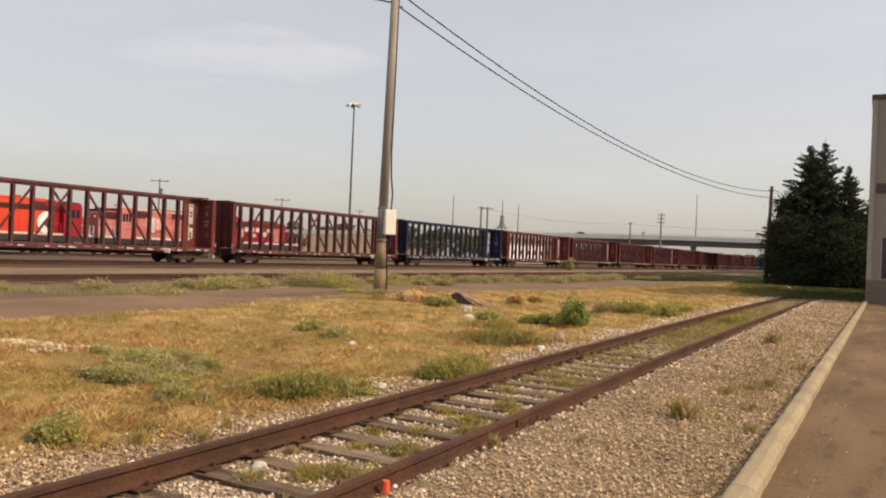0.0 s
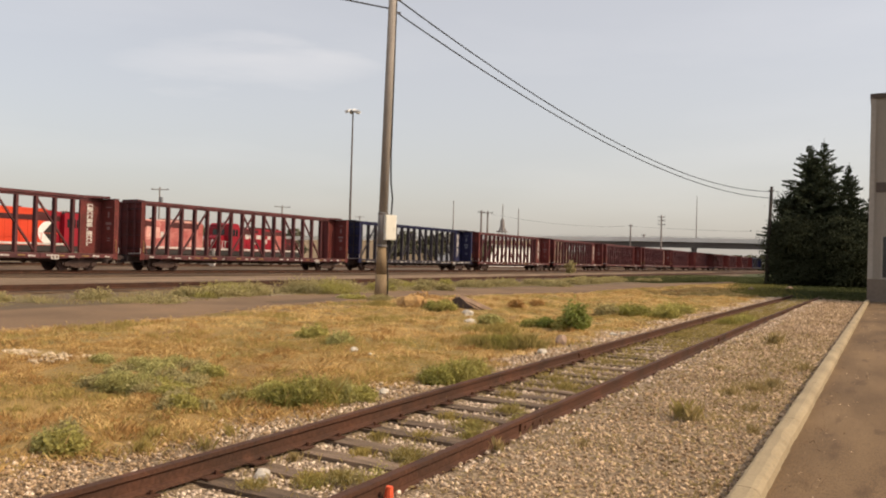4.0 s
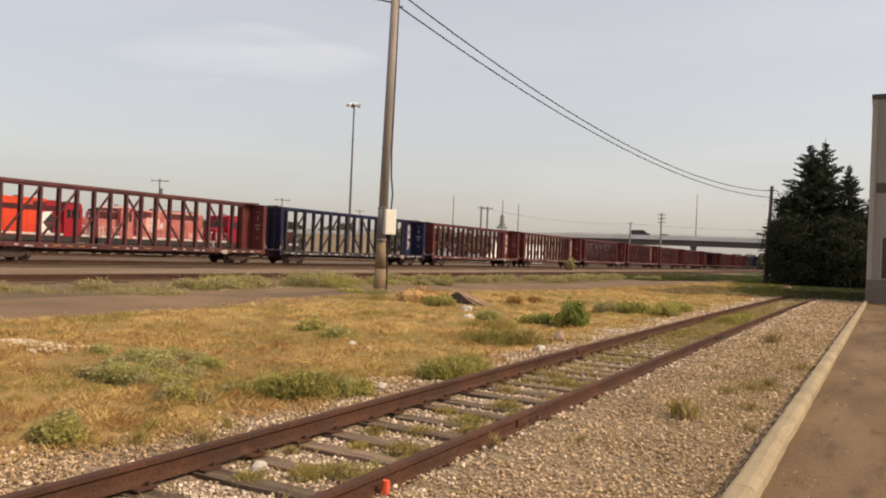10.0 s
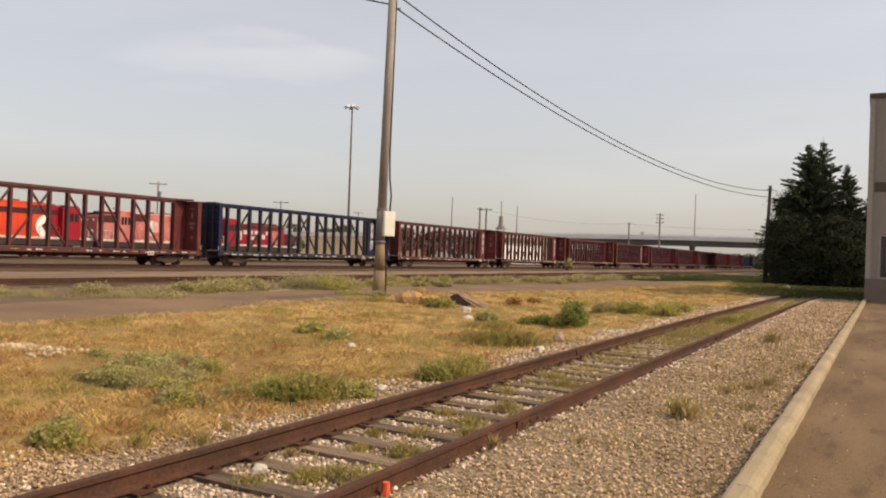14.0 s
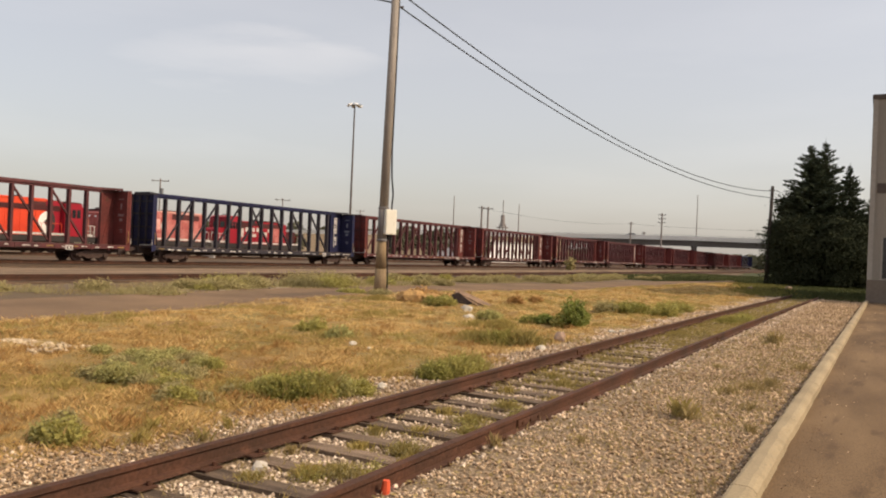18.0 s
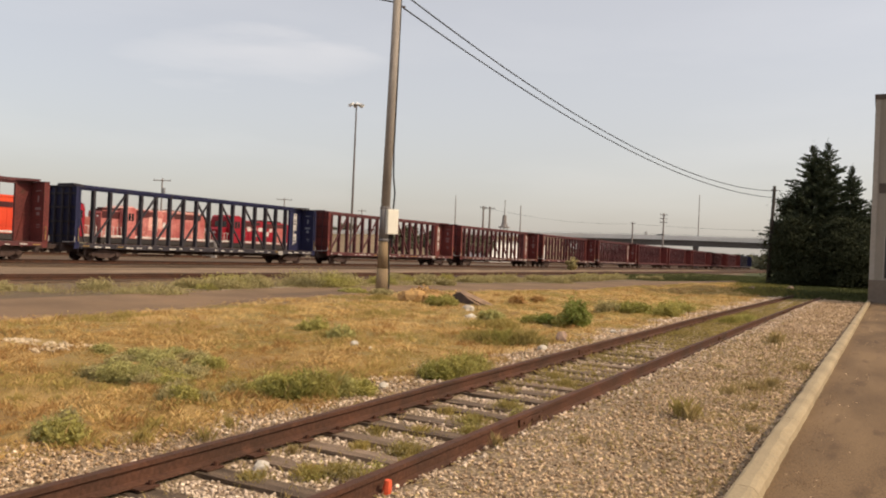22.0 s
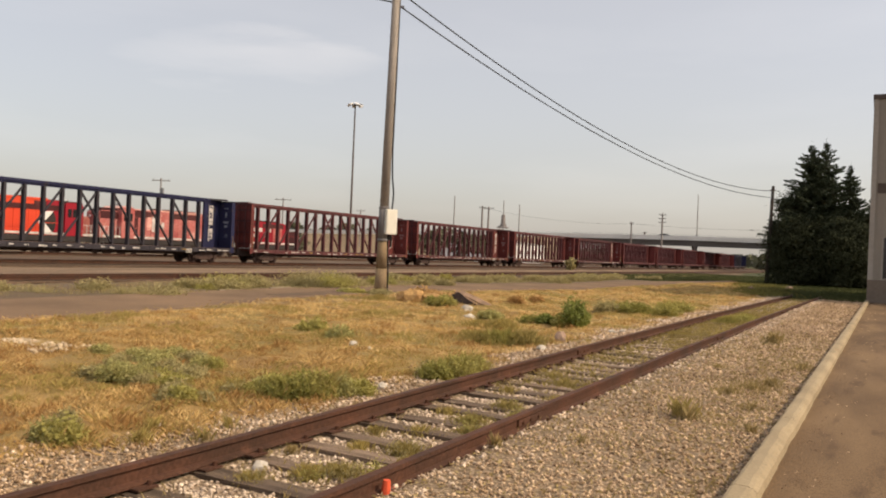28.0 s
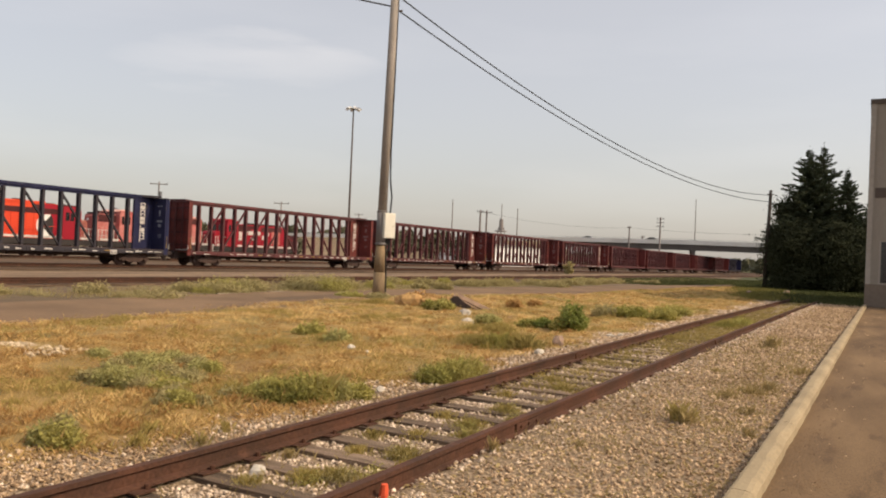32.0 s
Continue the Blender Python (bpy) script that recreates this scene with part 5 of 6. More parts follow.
def vehicle(kind, label, paint):
    """A road vehicle, x forward."""
    ob = thing(kind, pose(0, 0, 0), label, "car", "traffic on the overpass")
    if kind == "van":
        prof = [(-2.6, 0.45), (-2.6, 2.2), (-2.45, 2.3), (0.9, 2.3), (1.75, 1.5), (2.5, 1.35), (2.6, 0.9), (2.6, 0.45)]
        win = [(-0.2, 1.5), (-0.2, 2.1), (0.75, 2.1), (1.25, 1.5)]
    else:
        prof = [(-2.2, 0.35), (-2.25, 0.95), (-1.6, 1.02), (-1.0, 1.45), (0.4, 1.45), (1.1, 0.98), (2.15, 0.85), (2.25, 0.4)]
        win = [(-1.35, 1.02), (-0.95, 1.36), (0.35, 1.36), (0.85, 1.02)]
    part("body", Geo().profile(prof, -0.9, 0.9), paint, ob)
    for y in (-0.905, 0.905):
        part("window", Geo().profile(win, y - 0.006, y + 0.006), M["glass"], ob)
    for x in (-1.5, 1.5):
        for y in (-0.8, 0.8):
            part("wheel", Geo().tube((x, y - 0.11, 0.33), (x, y + 0.11, 0.33), 0.33, 0.33, 14), M["rubber"], ob)
    return ob


def bridge_pose(u, back=False):
    """On the near lane, or on the far lane the other way."""
    lane = 8.0 if back else 3.0
    s = (deck_z(u + 1) - deck_z(u - 1)) / 2
    return Matrix.Translation(along(u, lane, deck_z(u) + 0.01)) @ Matrix.Rotation(math.atan2(OD.y, OD.x), 4, "Z") @ Matrix.Rotation(-math.atan(s), 4, "Y") @ Matrix.Rotation(math.pi if back else 0.0, 4, "Z")


# vehicle, the time at which it is in mid bridge, metres a second
TRAFFIC = [(vehicle("car", "dark car driving along the overpass", M["car_dark"]), 1.6, 14.6),
           (vehicle("van", "dark van driving along the overpass", M["car_dark"]), 10.5, 13.2),
           (vehicle("car", "grey car driving along the overpass", M["car_pale"]), 18.6, 15.0),
           (vehicle("car", "dark car driving along the overpass", M["car_dark"]), 28.0, 14.5),
           (vehicle("car", "dark car driving along the overpass", M["car_dark"]), 32.2, 14.5),
           (vehicle("car", "grey car driving along the overpass", M["car_pale"]), 33.45, 14.5),
           (vehicle("van", "white van driving along the overpass", M["car_white"]), 6.44, -16.2),
           (vehicle("car", "dark car driving along the overpass", M["car_dark"]), 9.98, -13.4),
           (vehicle("car", "dark car driving along the overpass", M["car_dark"]), 21.85, -13.4)]

# ---- white shed and far trees ----
shed = thing("storage_shed", pose(0, 0, 0), "long low white metal shed behind the tracks", "shed")
part("wall", Geo().box(-92, -80, 160, 197, -0.2, 4.7), M["white_shed"], shed)
part("roof", Geo().profile([(-92.4, 4.7), (-86, 5.5), (-79.6, 4.7)], 159.5, 197.5), M["clad"], shed)


def broadleaf(x, y, h, w, label, mat, n=2600, name="tree", group="", seed=1, size=0.5, low=0.0):
    """A tree: tapered trunk, limbs, and a crown of leaf clumps with gaps."""
    r_ = np.random.default_rng(seed)
    ob = thing(name, pose(x, y, -0.17), label, "tree", group)
    g = Geo().tube((0, 0, 0), (0, 0, h * 0.55), 0.03 * h, 0.014 * h, 8)
    heads = []
    for i in range(9 if not low else 60):
        a, z = r_.uniform(0, 6.28), r_.uniform(low or 0.35, 0.9) * h
        rr = w * 0.5 * r_.uniform(0.3, 0.85) * (1.0 if z < 0.7 * h else 0.55)
        heads.append((rr * math.cos(a), rr * math.sin(a), z))
        g.tube((0, 0, h * r_.uniform(0.2, 0.5)), heads[-1], 0.012 * h, 0.005 * h, 6)
    part("trunk", g, M["bark"], ob)
    p = []
    for hx, hy, hz in heads + [(0, 0, h * 0.8), (0, 0, h * 0.55)]:
        q = r_.normal(size=(n // (len(heads) + 2), 3))
        if low:         # loose, merging clumps of uneven size
            q *= 0.42 * r_.uniform(0.5, 1.15)
        else:
            q = q / np.linalg.norm(q, axis=1)[:, None] * (r_.uniform(0.35, 1, (len(q), 1)) ** 0.5)
        p.append(q * (w * 0.27, w * 0.27, h * 0.17) + (hx, hy, hz))
    p = np.concatenate(p)
    p[:, 2] = np.maximum(p[:, 2], 0.3)
    part("crown", leaves("crown", p, r_.uniform(0.6, 1.3, len(p)) * size, mat), None, ob)
    return ob


r_ = random.Random(11)
for i in range(30):
    u = -190 + i * 4.3 + r_.uniform(-3, 3)
    side = r_.uniform(20, 44)
    p = along(u, side, 0)
    broadleaf(p[0], p[1], r_.uniform(8.0, 11.5), r_.uniform(7, 11), "hazy green broadleaf tree beyond the embankment", M["far_leaf"], 420, "tree", "far trees", 100 + i, 1.3)
for x, y, h, w in ((-79, 121.5, 6.0, 6.5), (-81, 128, 6.6, 7.0), (-76, 130, 6.2, 6.5), (-78, 137, 6.8, 7.5), (-74, 140, 6.0, 7.0), (-73, 146.5, 5.6, 6.5), (-100, 116, 4.2, 6.0)):
    broadleaf(x, y, h, w, "bushy brownish green tree behind the tracks", M["far_leaf"], 900, "tree", "far trees", int(h * 40), 0.5)
p = rng.uniform(size=(6000, 3)) * (700, 30, 7) + (-560, 470, 0)
solo("far_woods", leaves("far_woods", p, rng.uniform(2.0, 4.5, 6000), M["far_leaf"], 0.2, 1.2), None, "low belt of distant trees", "woods", kind="stuff")


def spruce(x, y, h, w, seed, label, lean=0.0):
    """A spruce: straight trunk, whorls of drooping boughs, needles in hanging sprays."""
    r_ = np.random.default_rng(seed)
    ob = thing("spruce_tree", pose(x, y, -0.17, 0, lean), label, "tree", "spruce trees")
    part("trunk", Geo().tube((0, 0, 0), (0, 0, h * 0.98), 0.2, 0.02, 8), M["bark"], ob)
    g, p, q = Geo(), [], []
    z = 0.5
    while z < h * 0.99:
        f = 1 - z / h
        reach = w * 0.5 * min(1.0, f * 1.75 + 0.02) * r_.uniform(0.8, 1.12)
        for i in range(int(5 + 8 * f)):
            a = r_.uniform(0, 6.28)
            rr = reach * r_.uniform(0.5, 1.2) + 0.07
            lift = 0.5 * rr * (1.0 - f * 1.2)
            tip = np.array((rr * math.cos(a), rr * math.sin(a), z + lift))
            g.tube((0, 0, z), tuple(tip), 0.03, 0.008, 4)
            k = int(14 + rr * 44)
            t = r_.uniform(0.15, 1.0, k)[:, None]
            c = np.array((0, 0, z)) + (tip - (0, 0, z)) * t
            c += r_.normal(size=(k, 3)) * (0.03 + 0.12 * (1 - t) * min(1, rr))
            p.append(c)
            q.append(np.concatenate([np.repeat((tip - (0, 0, z))[None] / rr, k, 0), np.full((k, 1), 0.045 + 0.04 * min(1, rr / 1.5))], 1))
        z += 0.24 + 0.14 * f
    p.append(np.stack([r_.normal(size=12) * 0.03, r_.normal(size=12) * 0.03, r_.uniform(h * 0.95, h * 1.03, 12)], 1))
    q.append(np.tile((0, 0, 1, 0.045), (12, 1)))
    q = np.concatenate(q)
    p = np.concatenate(p)
    tagged(part("bough", g, M["bark"], ob), kind="stuff")
    part("needles", leaves("needles", p, r_.uniform(0.75, 1.35, len(p)) * q[:, 3], M["needle"], 0.1, 4.0, q[:, :3]), None, ob)
    return ob


spruce(-6.2, 82.0, 13.65, 7.6, 1, "tall dark spruce with boughs to the ground")
spruce(-5.0, 82.4, 13.85, 7.2, 4, "dark spruce grown close beside its neighbour")
spruce(-2.85, 83.0, 11.6, 5.2, 2, "dark spruce with a pointed crown")
spruce(-0.9, 84.5, 8.6, 6.0, 3, "dark spruce behind the building corner")
broadleaf(-7.5, 82.2, 9.2, 4.6, "dense dark broadleaf tree beside the spruces", M["leaf_dark"], 60000, "tree", "", 77, 0.12, 0.08)
broadleaf(-6.9, 80.4, 6.4, 5.6, "dense dark shrub at the foot of the spruces", M["leaf_dark"], 60000, "tree", "", 78, 0.12, 0.06)
broadleaf(-3.2, 80.6, 6.8, 6.8, "dense dark shrub at the foot of the spruces", M["leaf_dark"], 60000, "tree", "", 79, 0.12, 0.06)

# ---- building ----
bld = thing("warehouse", pose(0, 0, 0), "grey ribbed metal warehouse with a dark plinth", "building")
X0, Y0 = -0.6, 47.0
part("wall", Geo().box(X0, 26, Y0, 64, -0.3, 10.8), M["clad"], bld)
part("corner_trim", Geo().box(X0 - 0.04, X0 + 0.2, Y0 - 0.06, Y0 + 0.1, 1.1, 10.75), M["clad_light"], bld, "pale corner trim")
part("parapet_cap", Geo().box(X0 - 0.08, 26.1, Y0 - 0.1, 64.1, 10.7, 10.95), M["clad_dark"], bld)
part("plinth", Geo().box(X0 - 0.05, 26, Y0 - 0.07, Y0 + 0.05, -0.2, 1.1), M["plinth"], bld)
part("band", Geo().box(X0 + 0.28, 26, Y0 - 0.05, Y0 + 0.02, 5.7, 6.22), M["clad_dark"], bld, "dark horizontal band")
for i in range(60):
    x = X0 + 0.34 + i * 0.3
    part("rib", Geo().box(x, x + 0.09, Y0 - 0.035, Y0 + 0.01, 6.24, 10.68), M["clad"], bld)
    part("rib", Geo().box(x, x + 0.09, Y0 - 0.035, Y0 + 0.01, 3.45, 5.68), M["clad"], bld)
for i in range(5):
    x = 0.02 + i * 2.6
    w = part("window", Geo().box(x, x + 2.0, Y0 - 0.03, Y0 - 0.01, 1.2, 3.35), M["glass"], bld)
    for a in (x - 0.05, x + 0.97, x + 1.97):
        part("window_frame", Geo().box(a, a + 0.08, Y0 - 0.06, Y0 - 0.005, 1.15, 3.4), M["clad_light"], w)
    part("window_sill", Geo().box(x - 0.08, x + 2.08, Y0 - 0.12, Y0 - 0.005, 1.1, 1.17), M["clad_light"], w)

# ---- loose things in the field ----


def rock(x, y, r, mat, label, flat=0.7, seed=0, name="rock"):
    bm = bmesh.new()
    bmesh.ops.create_icosphere(bm, subdivisions=2, radius=1)
    for v in bm.verts:
        k = 1 + 0.35 * noise.noise(v.co * 1.3 + Vector((seed * 3.1, 0, 0))) + 0.12 * noise.noise(v.co * 4 + Vector((seed, 5, 0)))
        v.co = Vector((v.co.x * r * k, v.co.y * r * 0.85 * k, v.co.z * r * flat * k))
    me = bpy.data.meshes.new(name)
    bm.to_mesh(me)
    bm.free()
    me.materials.append(mat)
    return solo(name, me, None, label, "rock", "loose rocks", m=pose(x, y, float(ground_z(x, y)) + r * flat * 0.45, 0, 0, seed * 47))


for i, (x, y, r, mt, lb) in enumerate(((-9.2, 17.8, 0.165, "rock", "white rock beside the brush pile"), (-5.82, 15.41, 0.145, "rock_brown", "brown rock beside the siding"),
                                       (-5.48, 13.55, 0.105, "rock", "small pale rock beside the siding"), (-7.91, 10.95, 0.085, "rock", "small white stone in the grass"),
                                       (-7.6, 10.7, 0.08, "rock", "small white stone in the grass"), (-7.2, 10.4, 0.045, "rock", "small white stone in the grass"),
                                       (-10.75, 20.6, 0.21, "rock", "white rock under the leaning board"), (-5.5, 18.0, 0.09, "rock", "pale rock beside the siding"),
                                       (-5.4, 18.5, 0.08, "rock", "pale rock beside the siding"), (-4.27, 4.72, 0.075, "rock", "pale stone against the siding rail"), (-5.45, 8.2, 0.07, "rock", "pale stone at the edge of the grass"),
                                       (-5.62, 8.1, 0.07, "rock_brown", "stone at the edge of the grass"), (-26.0, 75.0, 0.25, "rock", "pale rock near the yard track"),
                                       (-8.2, 60.0, 0.22, "rock_brown", "pale boulder near the spruces"), (-6.2, 66.0, 0.26, "rock_brown", "grey boulder near the spruces"))):
    rock(x, y, r, M[mt], lb, 1.1 if i == 1 else 0.7, i + 1)
board = thing("leaning_board", pose(-11.5, 22.0, -0.15, 0, 0, 25) @ Matrix.Scale(0.86, 4), "dark weathered board and torn black sheet on rocks", "board")
part("board", Geo().bar((-0.45, 0.1, 0.6), (0.62, -0.05, 0.03), 0.05, 0.3, (0, 1, 0.2)), M["plank"], board)
part("black_sheet", Geo().add([(-0.62, -0.2, 0.12), (-0.55, -0.17, 0.5), (-0.3, -0.22, 0.6), (0.1, -0.3, 0.3), (0.62, -0.32, 0.02), (0.2, -0.3, 0.12), (-0.25, -0.25, 0.2)],
                              [(0, 1, 2, 6), (6, 2, 3, 5), (5, 3, 4)]), M["soot"], board, "torn black sheet")
part("stick", Geo().path([(-1.5, -0.1, 0.25), (-0.9, -0.15, 0.28), (-0.4, -0.2, 0.32)], 0.03, 6), M["soot"], board)
part("slab", Geo().bar((-0.3, 0.25, 0.58), (0.95, 0.2, 0.04), 0.07, 0.42, (0, 1, 0.35)), M["plank"], board, "brown slab")
for x, y, r, k in ((-13.7, 22.5, 0.46, 5), (-14.35, 22.9, 0.44, 6), (-13.05, 22.5, 0.34, 8)):
    rock(x, y, r, M["clod"], "orange-brown earth clod in the brush pile", 0.7, k)


def shrub(x, y, r, h, mat, label, n=1500, size=0.07, name="weed_clump", seed=0, stemmy=False):
    """A clump of weeds: stems from the root and leaves along them, in an uneven mound."""
    r2 = np.random.default_rng(seed + 17)
    ob = thing(name, pose(x, y, float(ground_z(x, y))), label, "weed", "weeds")
    k = max(12, n // 22)
    a, f = r2.uniform(0, 6.28, k), r2.uniform(0.1, 1, k) ** 0.6
    tip = np.stack([np.cos(a) * r * f, np.sin(a) * r * f, h * (1.02 - 0.7 * f ** 2) * r2.uniform(0.6, 1.1, k)], 1)
    root = np.stack([np.cos(a) * r * f * 0.35, np.sin(a) * r * f * 0.35, np.zeros(k)], 1)
    g = Geo()
    for p0, p1 in zip(root, tip):
        g.tube(tuple(p0), tuple(p1), 0.006, 0.003, 3)
    part("stalk", g, M["weed_yellow"], ob)
    t = r2.uniform(0.15, 1.05, (k, 22, 1))
    p = root[:, None] + (tip - root)[:, None] * t + r2.normal(size=(k, 22, 3)) * (0.09 * r + 0.015)
    p = p.reshape(-1, 3)
    p[:, 2] = np.maximum(p[:, 2], 0.01)
    part("foliage", leaves("foliage", p, r2.uniform(0.6, 1.3, len(p)) * size, mat, 0.2, 2.0), None, ob)
    return ob


GREEN, GREY, YELLOW = "bushy green weed clump in the dry grass", "grey-green weed clump in the dry grass", "yellow-green weed clump in the grass"


def tuft(x, y, r, h, mat, label, n=500, seed=0, name="grass_tuft"):
    """A loose tuft of grass or weed blades, open at its rim."""
    r2 = np.random.default_rng(seed + 400)
    a, f = r2.uniform(0, 6.28, n), np.abs(r2.normal(size=n)) * 0.5
    px, py = r * f * np.cos(a), r * f * np.sin(a)
    hh = h * np.clip(1.1 - 0.5 * f, 0.3, 1.1) * r2.uniform(0.45, 1.1, n)
    ob = thing(name, pose(x, y, float(ground_z(x, y))), label, "weed", "weeds")
    part("foliage", blades("foliage", px, py, np.zeros(n), hh, r2.uniform(0.5, 1.2, n) * (0.0009 + 0.0003 * y), r2.uniform(0.1, 0.7, n), mat), None, ob)
    return ob


RAILS, STONY = "sparse green weeds between the rails", "sparse dry yellowish weed in the gravel"
FIELD_TUFTS = [(-6.4, 6.75, 0.2, 0.16, "olive_blade", GREEN, 350), (-6.1, 6.85, 0.3, 0.2, "straw_green", GREEN, 160), (-5.85, 6.9, 0.3, 0.26, "green_blade", GREEN, 130), (-5.62, 7.05, 0.28, 0.3, "green_blade", GREEN, 130), (-5.6, 7.2, 0.24, 0.36, "olive_blade", GREEN, 90),
               (-5.5, 7.4, 0.22, 0.22, "green_blade", GREEN, 120), (-5.9, 7.2, 0.24, 0.22, "straw_green", YELLOW, 400), (-6.7, 6.9, 0.24, 0.13, "straw_green", YELLOW, 300),
               (-5.3, 9.3, 0.3, 0.22, "green_blade", GREEN, 150), (-5.22, 9.7, 0.32, 0.3, "green_blade", GREEN, 200), (-5.2, 10.2, 0.34, 0.26, "olive_blade", GREEN, 200), (-5.5, 9.6, 0.25, 0.2, "straw_green", YELLOW, 400),
               (-7.0, 14.15, 0.6, 0.22, "olive_blade", YELLOW, 600), (-6.6, 14.2, 0.6, 0.28, "green_blade", YELLOW, 500), (-6.15, 14.3, 0.5, 0.28, "olive_blade", YELLOW, 600), (-7.6, 16.3, 0.7, 0.24, "straw_green", YELLOW, 500), (-7.5, 14.6, 0.5, 0.15, "straw_green", YELLOW, 500),
               (-5.11, 4.9, 0.16, 0.14, "olive_blade", YELLOW, 40), (-5.5, 4.55, 0.18, 0.15, "straw_green", YELLOW, 50), (-5.3, 5.4, 0.18, 0.13, "straw_green", YELLOW, 50), (-5.75, 4.9, 0.2, 0.14, "straw_green", YELLOW, 80),
               (-9.4, 12.2, 0.5, 0.14, "straw_green", YELLOW, 400), (-8.2, 16.4, 0.7, 0.16, "straw_green", YELLOW, 500), (-12.0, 17.5, 0.8, 0.16, "straw_green", YELLOW, 500), (-15.3, 22.6, 0.8, 0.2, "straw_green", YELLOW, 500)]
TUFTS = [(-3.65, 4.95, 0.3, 0.12, "olive_blade", RAILS, 300), (-3.85, 4.8, 0.24, 0.12, "straw_green", RAILS, 200), (-4.1, 4.45, 0.2, 0.1, "straw_green", RAILS, 150), (-3.6, 5.85, 0.32, 0.12, "olive_blade", RAILS, 300),
         (-4.0, 5.7, 0.22, 0.1, "straw_green", RAILS, 160), (-3.35, 5.5, 0.2, 0.12, "straw_green", RAILS, 160), (-3.72, 7.35, 0.34, 0.12, "olive_blade", RAILS, 260), (-3.9, 6.6, 0.28, 0.1, "straw_green", RAILS, 180),
         (-3.74, 8.3, 0.3, 0.12, "olive_blade", RAILS, 240), (-3.45, 9.1, 0.3, 0.1, "straw_green", RAILS, 180), (-4.2, 9.3, 0.25, 0.1, "straw_green", RAILS, 160), (-3.8, 10.3, 0.35, 0.12, "olive_blade", RAILS, 240),
         (-3.25, 3.65, 0.15, 0.1, "straw_green", RAILS, 90), (-4.4, 5.25, 0.12, 0.1, "litter_olive", RAILS, 80), (-2.95, 6.3, 0.1, 0.14, "litter_olive", RAILS, 60),
         (-3.5, 6.9, 0.3, 0.1, "olive_blade", RAILS, 200), (-4.15, 7.6, 0.25, 0.1, "straw_green", RAILS, 150), (-3.4, 7.9, 0.25, 0.1, "olive_blade", RAILS, 150), (-3.3, 5.0, 0.2, 0.1, "olive_blade", RAILS, 160), (-4.25, 6.3, 0.22, 0.1, "olive_blade", RAILS, 150),
         (-3.4, 10.0, 0.3, 0.1, "olive_blade", RAILS, 200), (-4.2, 10.9, 0.3, 0.1, "olive_blade", RAILS, 200),
         (-1.88, 8.91, 0.26, 0.27, "olive_blade", STONY, 55), (-1.8, 8.85, 0.2, 0.2, "litter_olive", STONY, 60), (-1.5, 11.5, 0.45, 0.14, "litter_olive", STONY, 110), (-1.7, 11.0, 0.3, 0.12, "litter_olive", STONY, 80),
         (-1.35, 12.1, 0.35, 0.16, "litter_olive", STONY, 80), (-2.05, 18.75, 0.34, 0.3, "litter_olive", STONY, 80), (-1.12, 8.6, 0.1, 0.12, "litter_olive", STONY, 60), (-1.3, 10.0, 0.22, 0.12, "litter_olive", STONY, 60),
         (-2.4, 7.0, 0.16, 0.1, "litter_olive", STONY, 50), (-1.1, 14.5, 0.4, 0.14, "litter_olive", STONY, 90), (-2.3, 13.5, 0.3, 0.1, "litter_olive", STONY, 70)]
SHRUBS_RAIL = [(-3.62, 4.95, 0.2, 0.15), (-3.8, 4.8, 0.16, 0.11), (-3.45, 5.15, 0.14, 0.12), (-3.6, 5.85, 0.2, 0.12), (-3.72, 7.3, 0.22, 0.12), (-3.5, 6.9, 0.18, 0.1), (-4.1, 4.45, 0.12, 0.1), (-3.74, 8.4, 0.2, 0.12), (-3.4, 7.9, 0.16, 0.12)]
TUFTS += [(-4.0, 24.8, 0.5, 0.24, "green_blade", RAILS, 500), (-3.75, 26.2, 0.5, 0.26, "weed", RAILS, 500), (-3.9, 27.6, 0.45, 0.2, "green_blade", RAILS, 400), (-4.3, 19.6, 0.5, 0.12, "olive_blade", RAILS, 300)]
for i, (x, y, r, h, mt, lb, n) in enumerate(FIELD_TUFTS + TUFTS):
    tuft(x, y, r, h, M[mt], lb, int(n * (1.6 if y < 11 else 2.2)), i)
